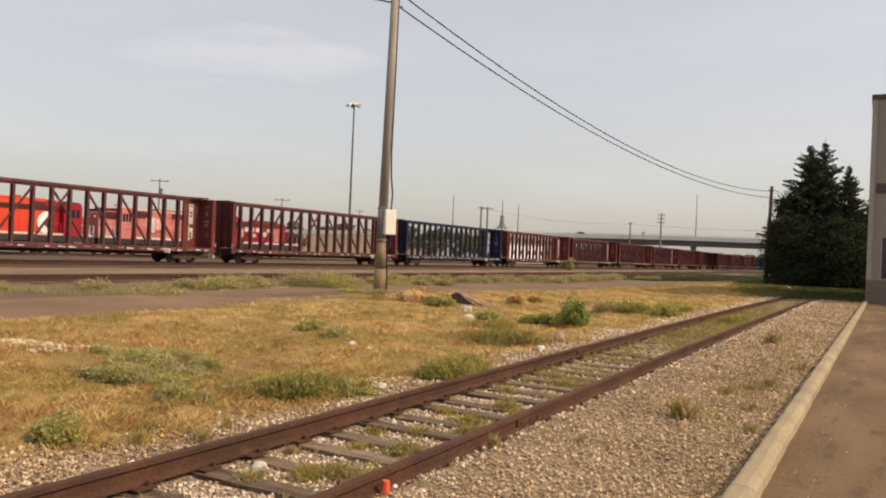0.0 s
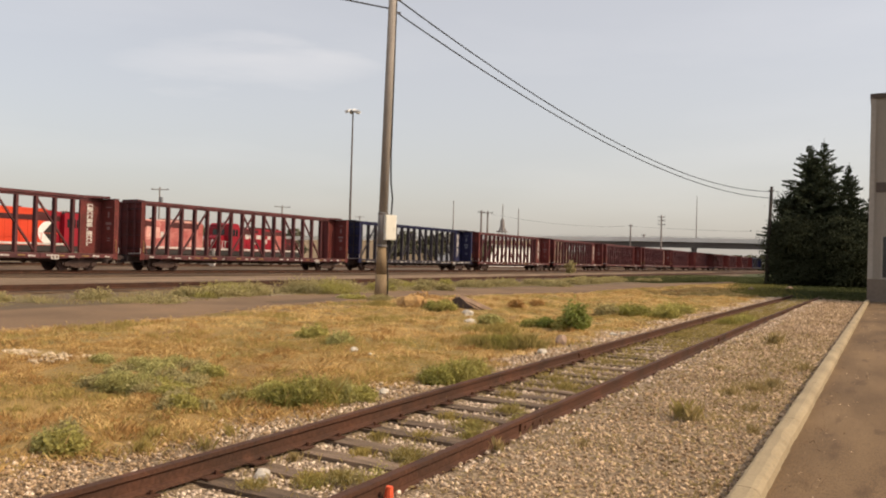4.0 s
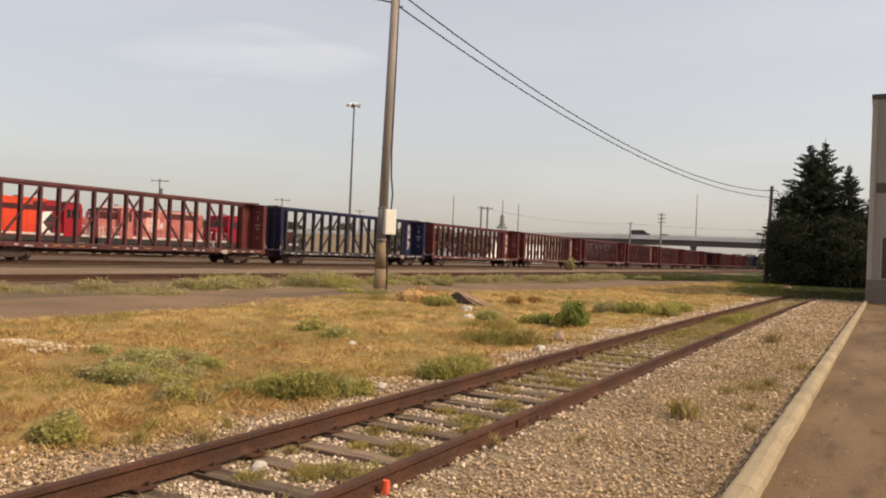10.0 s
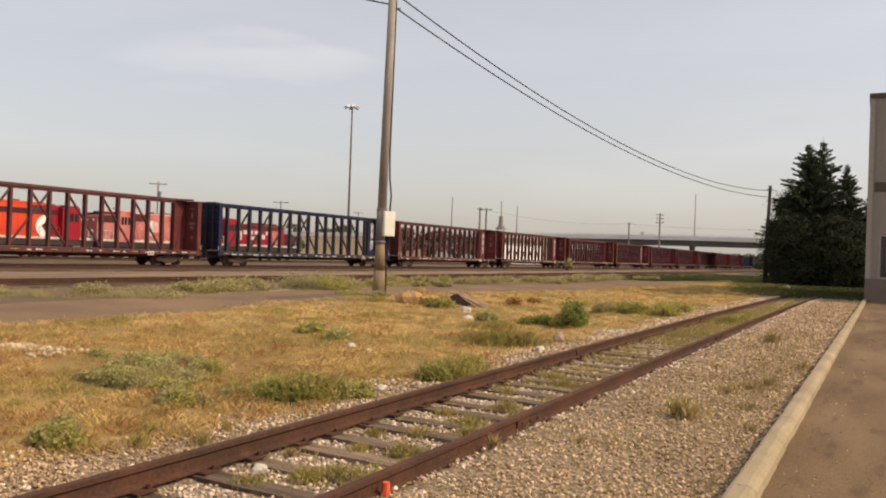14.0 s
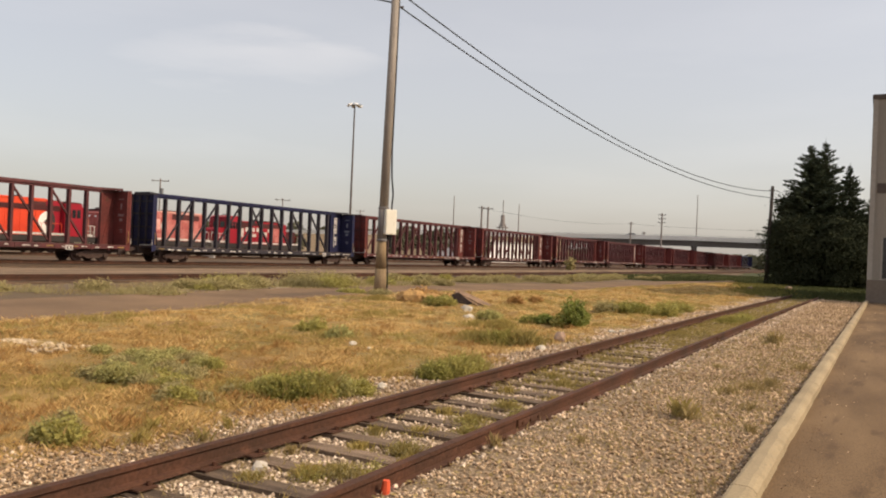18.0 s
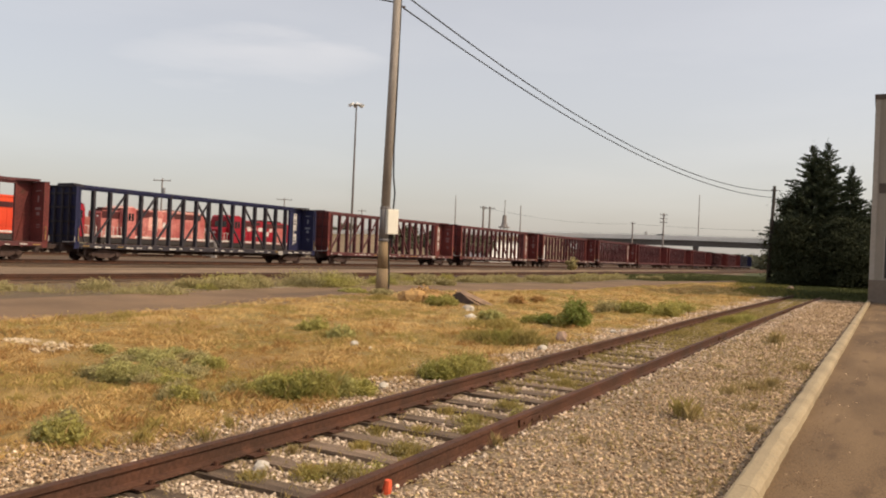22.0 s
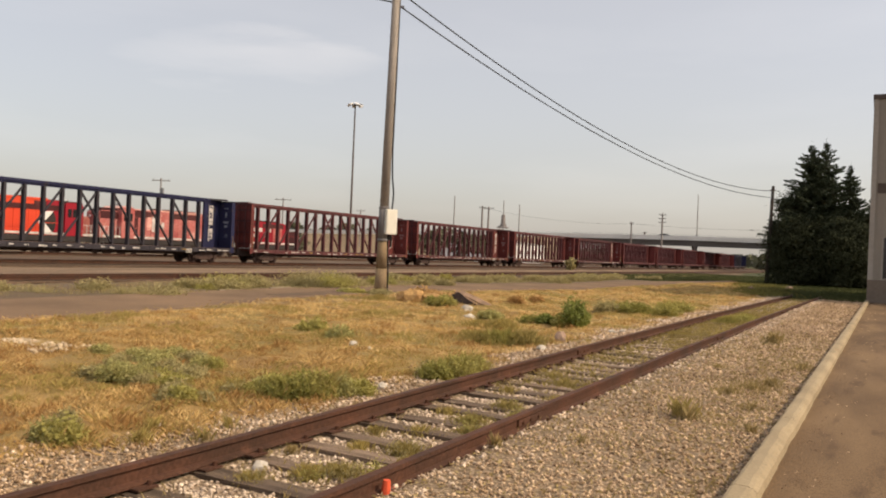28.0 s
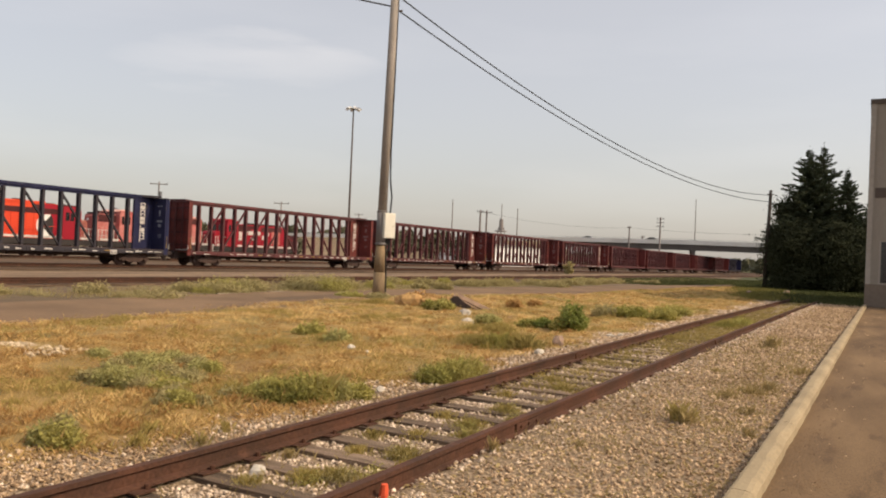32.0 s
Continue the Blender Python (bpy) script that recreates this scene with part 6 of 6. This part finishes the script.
SHRUBS = [(-5.92, 4.12, 0.16, 0.19, "weed", GREEN), (-6.05, 4.08, 0.12, 0.16, "weed_grey", GREY), (-6.12, 4.3, 0.09, 0.2, "weed_yellow", YELLOW),
          (-8.32, 6.5, 0.26, 0.22, "weed_grey", GREY), (-8.05, 6.65, 0.26, 0.25, "weed_grey", GREY), (-7.9, 6.8, 0.16, 0.18, "weed", GREEN),
          (-10.1, 7.6, 0.16, 0.1, "weed_grey", GREY), (-9.7, 7.9, 0.2, 0.11, "weed_grey", GREY), (-9.3, 8.3, 0.2, 0.12, "weed_grey", GREY), (-9.0, 7.6, 0.24, 0.14, "weed_grey", GREY), (-8.6, 8.0, 0.22, 0.13, "weed_yellow", YELLOW), (-8.5, 7.3, 0.24, 0.14, "weed_grey", GREY), (-8.2, 7.2, 0.2, 0.13, "weed_yellow", YELLOW), (-8.75, 6.5, 0.2, 0.12, "weed_yellow", YELLOW), (-7.5, 6.95, 0.2, 0.12, "weed_yellow", YELLOW), (-7.75, 6.5, 0.2, 0.11, "weed_yellow", YELLOW), (-9.4, 7.4, 0.2, 0.12, "weed_yellow", YELLOW), (-9.0, 9.0, 0.2, 0.11, "weed_grey", GREY), (-8.8, 6.9, 0.12, 0.1, "weed_grey", GREY),
          (-7.82, 7.45, 0.18, 0.18, "weed_grey", GREY), (-7.65, 7.5, 0.13, 0.15, "weed", GREEN),
          (-6.43, 5.85, 0.15, 0.16, "weed", GREEN), (-6.55, 5.78, 0.12, 0.14, "weed_yellow", YELLOW), (-6.85, 6.15, 0.16, 0.13, "weed_yellow", YELLOW), (-7.2, 6.4, 0.22, 0.16, "weed", GREEN), (-6.3, 6.05, 0.1, 0.12, "weed_yellow", YELLOW), (-7.3, 6.75, 0.13, 0.11, "weed_yellow", YELLOW),
          (-5.72, 6.95, 0.2, 0.28, "weed_deep", GREEN), (-5.95, 6.85, 0.2, 0.22, "weed_deep", GREEN), (-5.6, 7.1, 0.2, 0.34, "weed", GREEN), (-6.05, 6.9, 0.2, 0.24, "weed", GREEN), (-5.85, 7.05, 0.2, 0.3, "weed_deep", GREEN), (-5.48, 7.4, 0.14, 0.26, "weed_grey", GREY), (-6.25, 6.78, 0.18, 0.14, "weed", GREEN), (-6.3, 6.95, 0.1, 0.18, "weed_grey", GREY), (-6.5, 6.75, 0.2, 0.12, "weed_yellow", YELLOW), (-5.7, 7.25, 0.24, 0.24, "weed", GREEN), (-5.4, 7.65, 0.18, 0.16, "weed", GREEN), (-5.2, 9.7, 0.3, 0.28, "weed", GREEN), (-5.28, 9.3, 0.24, 0.22, "weed_deep", GREEN), (-5.22, 10.2, 0.3, 0.24, "weed", GREEN), (-5.5, 9.5, 0.2, 0.18, "weed_yellow", YELLOW),
          (-10.5, 13.05, 0.34, 0.2, "weed", GREEN), (-9.0, 12.0, 0.26, 0.22, "weed_grey", GREY), (-6.68, 18.6, 0.4, 0.78, "bush", "tall leafy green bush in the dry grass"), (-6.95, 18.5, 0.25, 0.34, "weed", GREEN), (-7.45, 18.7, 0.3, 0.24, "bush", GREEN),
          (-7.85, 18.8, 0.4, 0.24, "weed_deep", GREEN), (-8.78, 18.1, 0.34, 0.26, "weed_grey", GREY), (-12.3, 21.5, 0.5, 0.28, "weed_deep", GREEN), (-11.9, 21.3, 0.35, 0.22, "weed", GREEN),
          (-6.82, 24.5, 0.6, 0.36, "weed_deep", GREEN), (-5.95, 25.1, 0.5, 0.4, "weed", GREEN), (-7.6, 24.3, 0.5, 0.3, "weed_yellow", YELLOW), (-6.3, 28.0, 0.7, 0.34, "weed", GREEN), (-11.6, 28.0, 0.3, 0.16, "straw_brown", "dry brown weed in the grass"), (-11.4, 25.6, 0.3, 0.3, "straw_brown", "dry brown weed in the grass"),
          (-18.2, 25.2, 0.45, 0.1, "weed", "green weeds round the pole's foot"), (-18.7, 25.3, 0.4, 0.08, "weed_grey", "green weeds round the pole's foot"), (-17.3, 25.6, 0.5, 0.14, "weed_yellow", "green weeds round the pole's foot")]
for i, (x, y, r, h, mt, lb) in enumerate(SHRUBS):
    near = math.hypot(x, y) < 14
    shrub(x, y, r * (1.02 if near else 1.0), h, M[mt], lb, 3400 if near else 2400, 0.021 if near else 0.045, seed=i)
for i, (x, y, r, h) in enumerate(SHRUBS_RAIL):
    shrub(x, y, r, h, M["weed"] if i % 3 else M["weed_yellow"], RAILS, 330, 0.013, seed=300 + i)
for i, (x, y, r, h) in enumerate(((-13.9, 23.0, 0.6, 0.5), (-13.2, 22.8, 0.55, 0.4), (-14.3, 23.3, 0.4, 0.4), (-12.4, 23.2, 0.6, 0.25))):
    shrub(x, y, r, h, M["dead"], "heap of dead orange-brown brush", 1600, 0.07, "brush_pile", 60 + i)
for i in range(30):
    y = 12.5 + i * 2.1 + rng.uniform(-0.8, 0.8)
    x = -22.6 + rng.uniform(-1.6, 1.6) + (1.5 if y > 50 else 0)
    big = 1.45 if 22 < y < 31 else 1.0
    tuft(x, y, rng.uniform(0.8, 1.5) * big, rng.uniform(0.16, 0.3) * big, M["weed_yellow"] if i % 4 else M["weed"], "tall yellow-green roadside weeds", 240 if y < 21 else 600, 90 + i, "weed_clump")
    for j in range(2 if y > 20 else 1):
        k = 2 * i + j
        shrub(x + rng.uniform(-1.2, 1.2), y + rng.uniform(-1, 1), rng.uniform(0.45, 0.95) * big, rng.uniform(0.22, 0.42) * big, M["weed"] if k % 5 == 0 else M["weed_yellow"], "pale bushy roadside weeds", 2200 if y > 20 else 1100, 0.03 + 0.0008 * y, seed=200 + k)
shrub(-37.5, 102.0, 0.8, 2.1, M["weed_yellow"], "yellowish shrub beside the yard track", 700, 0.2, "shrub", 140)

mk = thing("marker_stake", pose(-3.03, 4.66, -0.2), "short orange-painted marker stake beside the rail", "stake")
part("stake", Geo().tube((0, 0, 0), (0.01, 0, 0.155), 0.045, 0.026, 8), M["orange"], mk)

# pale sand heap
g = Geo()
n_, v, f = 26, [], []
for j in range(9):
    for i in range(n_):
        a, q = 2 * math.pi * i / n_, j / 8
        rr = (1 + 0.3 * noise.noise((math.cos(a) * 1.7, math.sin(a) * 1.7, 3)))
        v.append((0.8 * q * rr * math.cos(a), 0.34 * q * rr * math.sin(a), 0.07 * (1 - q ** 2) + 0.13 * noise.noise((q * 5, a * 2.5, 0)) * (1 - q) - 0.02 * q))
f = [(n_ * j + i, n_ * j + (i + 1) % n_, n_ * j + n_ + (i + 1) % n_, n_ * j + n_ + i) for j in range(8) for i in range(n_)]
solo("sand_heap", g.add(v, f), M["sand"], "low heap of pale sand and rubble", "sand heap", m=pose(-11.55, 7.3, -0.12, 0, 0, 30), smooth=True)
yy_ = 3.0 + 20 * rng.uniform(0, 1, 420) ** 1.4
k = 520
a, q = rng.uniform(0, 6.28, k), rng.uniform(0, 1.15, k) ** 0.6
solo("rubble", stones("rubble", np.stack([-11.65 + 1.15 * q * np.cos(a) - 0.25 * q * np.sin(a), 7.2 + 0.5 * q * np.sin(a) + 0.6 * q * np.cos(a), -0.12 + 0.08 * (1 - q)], 1), rng.uniform(0.012, 0.06, k), M["sand"]), None,
     "pale rubble round the sand heap", "rubble", kind="stuff")


# ---- gravel and grass ----
def scatter(n, x0, x1, y0, y1, power=1.0):
    """Places in a strip, thinning out with distance."""
    return rng.uniform(x0, x1, n), y0 + (y1 - y0) * rng.uniform(0, 1, n) ** power


x, y = scatter(120000, -6.3, -0.72, 2.6, 49, 2.0)
xb, yb = scatter(16000, -6.3, -0.72, -9, 2.6)
x, y = np.concatenate([x, xb]), np.concatenate([y, yb])
keep = (x > gravel_edge(y) - 0.35 * rng.uniform(0, 1, len(x)) ** 2) & (x < -0.93 + 0.0052 * (y - 5)) & (np.abs(np.abs(x + 3.88) - 0.75) > 0.09)
over = np.abs((y + 9.5) / 0.555 - np.round((y + 9.5) / 0.555)) * 0.555 < 0.1
keep &= ~((np.abs(x + 3.88) < 1.25) & over & (rng.uniform(size=len(x)) < 0.9))
x, y = x[keep], y[keep]
r = rng.uniform(0.2, 1, len(x)) ** 1.4 * 0.0195 * (1 + np.clip(y, 2, 36) * 0.045)
z = ground_z(x, y) - 0.002 + rng.uniform(0, 0.02, len(x))
inner = x + rng.normal(size=len(x)) * 0.25 < -2.9
r = np.where(inner, r * 1.15, r)
inner &= ~((x < -5.0) & (rng.uniform(size=len(x)) < np.where(y < 5.2, 0.85, 0.55)))
dirty = ~inner & (np.array([noise.noise((a * 0.9, b * 0.6, 51.0)) for a, b in zip(x, y)]) + rng.normal(size=len(x)) * 0.2 > 0.2)
dirty |= ~inner & (rng.uniform(size=len(x)) < np.clip((y - 16) / 22, 0, 0.75))
dirty |= (x < -4.95) & ~inner & (rng.uniform(size=len(x)) < 0.6)
for nm, sel, mt, lb in (("ballast_stones", inner, "ballast_pale", "pale angular ballast stones round the siding"), ("gravel_stones", ~inner & ~dirty, "gravel", "tan angular gravel between siding and kerb"),
                       ("dirty_gravel_stones", dirty, "gravel_dirty", "darker earthy patches in the gravel")):
    solo(nm, stones(nm, np.stack([x, y, z], 1)[sel], r[sel], M[mt]), None, lb, "gravel", kind="stuff")


def patchy(x, y, s, o):
    return np.array([noise.noise((a * s, b * s, o)) for a, b in zip(x, y)])


x, y = scatter(720000, -17.6, -5.0, 2.2, 80, 2.0)
pn = patchy(x, y, 0.55, 1.0) + 0.6 * patchy(x, y, 1.7, 4.0)
clump = patchy(x, y, 3.4, 9.0) + 0.5 * patchy(x, y, 7.5, 14.0)
edge = gravel_edge(y) + 0.3 * rng.uniform(0, 1, len(x)) ** 2
left = np.interp(y, LANE_Y, LANE_NEAR) + 0.1
left = left + 0.7 * patchy(x, y, 0.45, 31.0) + 0.3 * rng.normal(size=len(x))
heap = ((x + 11.7) * 0.87 + (y - 7.2) * 0.49) ** 2 / 0.8 + ((y - 7.2) * 0.87 - (x + 11.7) * 0.49) ** 2 / 0.16 < 1 + 0.5 * pn
keep = ~heap & (x < edge) & (x > left) & (x < -0.15 * y + np.where(y < 46, 9.0, 0.6) + 0.8 * pn) & (rng.uniform(size=len(x)) < np.clip(0.68 + 0.4 * pn + 1.1 * clump, 0.18, 1.0))
x, y, pn, clump = x[keep], y[keep], pn[keep], clump[keep]
h = rng.uniform(0.025, 0.075, len(x)) * np.clip(1 + 0.6 * pn + 1.2 * clump, 0.4, 2.0)
green = patchy(x, y, 0.4, 21.0) + 0.5 * patchy(x, y, 1.3, 24.0) + rng.normal(size=len(x)) * 0.14 > 0.13 + 0.09 * np.clip((y - 7) / 14, 0, 1)
brown = ~green & (patchy(x, y, 1.6, 61.0) + 0.5 * clump + rng.normal(size=len(x)) * 0.12 > 0.2 + 0.2 * np.clip((y - 11) / 8, 0, 1) - 0.14 * (y < 7.5))
pale = ~green & ~brown & (patchy(x, y, 0.9, 77.0) + 0.6 * clump + rng.normal(size=len(x)) * 0.15 > 0.22 - 0.3 * np.clip((y - 6) / 9, 0, 1))
for nm, sel, mt, lb in (("pale_grass", pale, "straw_pale", "pale bleached straw in patches over the field"), ("brown_grass", brown, "straw_brown", "brown dead grass in patches over the field"), ("dry_grass", ~green & ~brown & ~pale, "straw", "short golden dry grass over the field"), ("green_grass", green, "straw_green", "half-green grass in patches over the field")):
    solo(nm, blades(nm, x[sel], y[sel], ground_z(x[sel], y[sel]) - 0.004, h[sel], (0.0009 + 0.00045 * y[sel]) * rng.uniform(0.6, 1.3, sel.sum()), rng.uniform(0.1, 0.9, sel.sum()), M[mt]), None, lb, "grass", kind="stuff")
x, y = scatter(90000, -12.5, -5.3, 2.3, 12, 1.25)
pn = patchy(x, y, 0.55, 1.0) + 0.6 * patchy(x, y, 1.7, 4.0)
keep = (x < gravel_edge(y) + 0.75 * rng.uniform(0, 1, len(x)) ** 2) & (x + 1.6 * y > -9.5) & (((x + 11.7) * 0.87 + (y - 7.2) * 0.49) ** 2 / 0.8 + ((y - 7.2) * 0.87 - (x + 11.7) * 0.49) ** 2 / 0.16 > 1)
keep &= rng.uniform(size=len(x)) < np.clip(0.6 + 1.2 * patchy(x, y, 3.4, 9.0), 0.15, 1)
x, y, pn = x[keep], y[keep], pn[keep]
solo("straw_litter", blades("straw_litter", x, y, ground_z(x, y), rng.uniform(0.015, 0.06, len(x)) * np.clip(1 + pn, 0.7, 2), rng.uniform(0.002, 0.0045, len(x)), rng.uniform(0.6, 2.4, len(x)), M["litter"]), None,
     "matted pale straw litter under the dry grass", "grass", kind="stuff")
k = 130
y = 3.0 + 36 * rng.uniform(0, 1, k) ** 1.5
x = -0.66 + 0.0052 * (y - 5) + np.abs(rng.normal(size=k)) * 0.35
solo("leaf_litter", leaves("leaf_litter", np.stack([-0.62 + 0.0052 * (yy_ - 5) + np.abs(rng.normal(size=420)) * 0.13 * (1 + 2 * (np.array([noise.noise((t * 0.8, 0, 77)) for t in yy_]) > 0.2)), yy_, np.full(420, -0.112)], 1), rng.uniform(0.004, 0.013, 420), M["tie"], 0.8), None,
     "brown leaf litter along the kerb", "litter", kind="stuff")
cx = np.repeat([-0.58, -0.5, -0.6, -0.55, -0.5, -0.38], 900) + rng.normal(size=5400) * 0.06
cy = np.repeat([7.5, 6.9, 8.4, 9.2, 11.6, 7.0], 900) + rng.normal(size=5400) * 0.22
keep = cx > -0.7 + 0.0052 * (cy - 5)
cx, cy = cx[keep], cy[keep]
solo("dirt_drift", stones("dirt_drift", np.stack([cx, cy, np.full(len(cx), -0.1165)], 1), rng.uniform(0.002, 0.005, len(cx)), M["dirt_brown"]), None,
     "dark dirt gathered beside the kerb", "dirt", kind="stuff")
solo("grit", stones("grit", np.stack([x, y, np.full(k, -0.113)], 1), rng.uniform(0.003, 0.011, k) * (1 + y * 0.03), M["gravel"]), None,
     "loose grit along the kerb", "gravel", kind="stuff")
x, y = scatter(4500, -15, -5.6, 2.6, 24, 1.6)
keep = (patchy(x, y, 0.7, 41.0) > 0.02) & (x < gravel_edge(y))
x, y = x[keep], y[keep]
solo("straw_stems", blades("straw_stems", x, y, ground_z(x, y), rng.uniform(0.1, 0.22, len(x)), 0.0006 + 0.0003 * y, rng.uniform(0.05, 0.45, len(x)), M["litter"]), None,
     "thin pale seed stems above the dry grass", "grass", kind="stuff")
x, y = scatter(44000, -26.4, -20.5, 8, 120, 1.4)
keep = patchy(x, y, 0.35, 8.0) + 0.5 * patchy(x, y, 1.4, 28.0) > np.where(y < 21, 0.02, -0.06)
x, y = x[keep], y[keep]
dry = patchy(x, y, 0.6, 38.0) + rng.normal(size=len(x)) * 0.2 + 0.2 * (y < 21) > 0.05
solo("dry_roadside_grass", blades("dry_roadside_grass", x[dry], y[dry], ground_z(x[dry], y[dry]), rng.uniform(0.04, 0.12, dry.sum()), 0.003 + 0.0004 * y[dry], rng.uniform(0.1, 0.9, dry.sum()), M["litter_olive"]), None,
     "dry olive grass between the lane and the tracks", "grass", kind="stuff")
x, y = x[~dry], y[~dry]
solo("roadside_grass", blades("roadside_grass", x, y, ground_z(x, y), rng.uniform(0.05, 0.18, len(x)), 0.003 + 0.0004 * y, rng.uniform(0.1, 0.9, len(x)), M["weed_yellow"]), None,
     "tall yellow-green grass between the lane and the tracks", "grass", kind="stuff")
x, y = scatter(90000, -29, 2, 47, 130, 1.1)
# second area, left of the spruces: dark blades drawn as their shadow band
keep = ~((x > -0.7) & (y < 65)) & ((x > -0.15 * y + rng.normal(size=len(x)) * 0.5) | (y > 70) & (x < -17.5 + (y - 70) * 0.2) & (x > -27))
x, y = x[keep], y[keep]
verge = (x > -0.15 * y - 1.5) & (x < -0.105 * y + 0.8 * rng.normal(size=len(x))) & (y < 76)
solo("verge_grass", blades("verge_grass", x[verge], y[verge], ground_z(x[verge], y[verge]), rng.uniform(0.08, 0.28, verge.sum()), 0.05 + 0.0005 * y[verge], rng.uniform(0.1, 0.7, verge.sum()), M["verge"]), None,
     "green grass at the edge of the dry field", "grass", kind="stuff")
x, y = x[~verge], y[~verge]
# dark blades imitate shaded grass; verge is the lighter, sunlit tone
solo("lawn", blades("lawn", x, y, ground_z(x, y), rng.uniform(0.05, 0.2, len(x)), 0.06 + 0.0005 * y, rng.uniform(0.1, 0.8, len(x)), M["lawn"]), None,
     "grass round the spruces, coloured dark for the shade there", "grass", kind="stuff")
x, y = scatter(30000, -0.68, 0.68, 9.5, 48, 1.2)
x += np.interp(y, [4, 8, 14, 24, 34, 44, 50], [-3.85, -3.885, -3.93, -3.93, -3.86, -3.74, -3.68])
keep = rng.uniform(size=len(x)) < np.clip(np.interp(y, [9.5, 13, 17, 20, 30, 36, 48], [0.1, 0.3, 0.45, 0.9, 0.85, 0.4, 0.35]) + 0.9 * patchy(x, y, 1.3, 33.0) + 0.6 * patchy(x, y, 4.5, 36.0), 0, 1)
x, y = x[keep], y[keep]
moss = patchy(x, y, 0.8, 43.0) + rng.normal(size=len(x)) * 0.2 > 0.1
for nm, sel, mt, lb in (("olive_grass", ~moss, "olive_blade", "olive grass grown over the ties"), ("green_grass", moss, "straw_green", "half-green grass between the rails")):
    solo(nm, blades(nm, x[sel], y[sel], np.full(sel.sum(), -0.2), rng.uniform(0.04, 0.1, sel.sum()), (0.001 + 0.0004 * y[sel]) * rng.uniform(0.6, 1.3, sel.sum()), rng.uniform(0.2, 1.2, sel.sum()), M[mt]), None, lb, "grass", kind="stuff")
x, y = scatter(5000, -3.0, -0.95, 2.6, 22, 1.5)
solo("gravel_litter", leaves("gravel_litter", np.stack([x, y, ground_z(x, y) + 0.018], 1), rng.uniform(0.006, 0.02, len(x)) * (1 + 0.04 * y), M["litter_olive"], 0.85, 2.5), None,
     "dry stalk bits strewn over the gravel", "litter", kind="stuff")
STONY_SPOTS = [(-1.63, 11.75, 900), (-1.57, 9.57, 600), (-1.5, 14.8, 800), (-1.25, 6.2, 350), (-2.05, 18.75, 400), (-1.2, 8.8, 250), (-2.1, 7.0, 250), (-1.3, 17.5, 500), (-2.6, 16.0, 300)]
x, y = scatter(15000, -5.3, -0.95, 2.6, 40, 1.4)
keep = patchy(x, y, 0.9, 12.0) + 0.4 * patchy(x, y, 3.0, 15.0) > 0.16
x, y = x[keep], y[keep]
kx = np.concatenate([rng.normal(a, 0.26, c) for a, b, c in STONY_SPOTS])
ky = np.concatenate([rng.normal(b, 0.3 + 0.045 * b, c) for a, b, c in STONY_SPOTS])
keep = (kx < -0.97) & (kx > -2.95) & (rng.uniform(size=len(kx)) < np.clip(0.5 + 1.6 * patchy(kx, ky, 4.0, 18.0), 0.05, 1))
x, y = np.concatenate([x, kx[keep]]), np.concatenate([y, ky[keep]])
solo("gravel_weeds", blades("gravel_weeds", x, y, ground_z(x, y), rng.uniform(0.03, 0.09, len(x)), 0.0012 + 0.0004 * y, rng.uniform(0.1, 0.9, len(x)), M["litter_olive"]), None,
     "sparse weeds growing through the gravel", "grass", kind="stuff")


def motions():
    """The train rolls away to the left; vehicles cross the overpass."""
    for car, offset in CARS:
        walk(car, [(t, train_place(s + offset)) for t, s in TRAIN_ROWS])
    place = [s for _, s in TRAIN_ROWS]
    ticks = np.arange(0, 32.01, 0.25)
    turn = (place[0] - np.interp(ticks, [t for t, _ in TRAIN_ROWS], place)) / 0.42
    for wheel, x in WHEELS:
        walk(wheel, [(float(t), pose(x, 0, 0.42, 0, -math.degrees(a), 0)) for t, a in zip(ticks, turn)])
    for car, middle, speed in TRAFFIC:
        rows = []
        for t in np.arange(0, 33, 2.0):
            u = 28 + speed * (t - middle)
            rows.append((float(t), bridge_pose(min(max(u, -180.0), 190.0), speed < 0)))
        walk(car, rows)


motions()
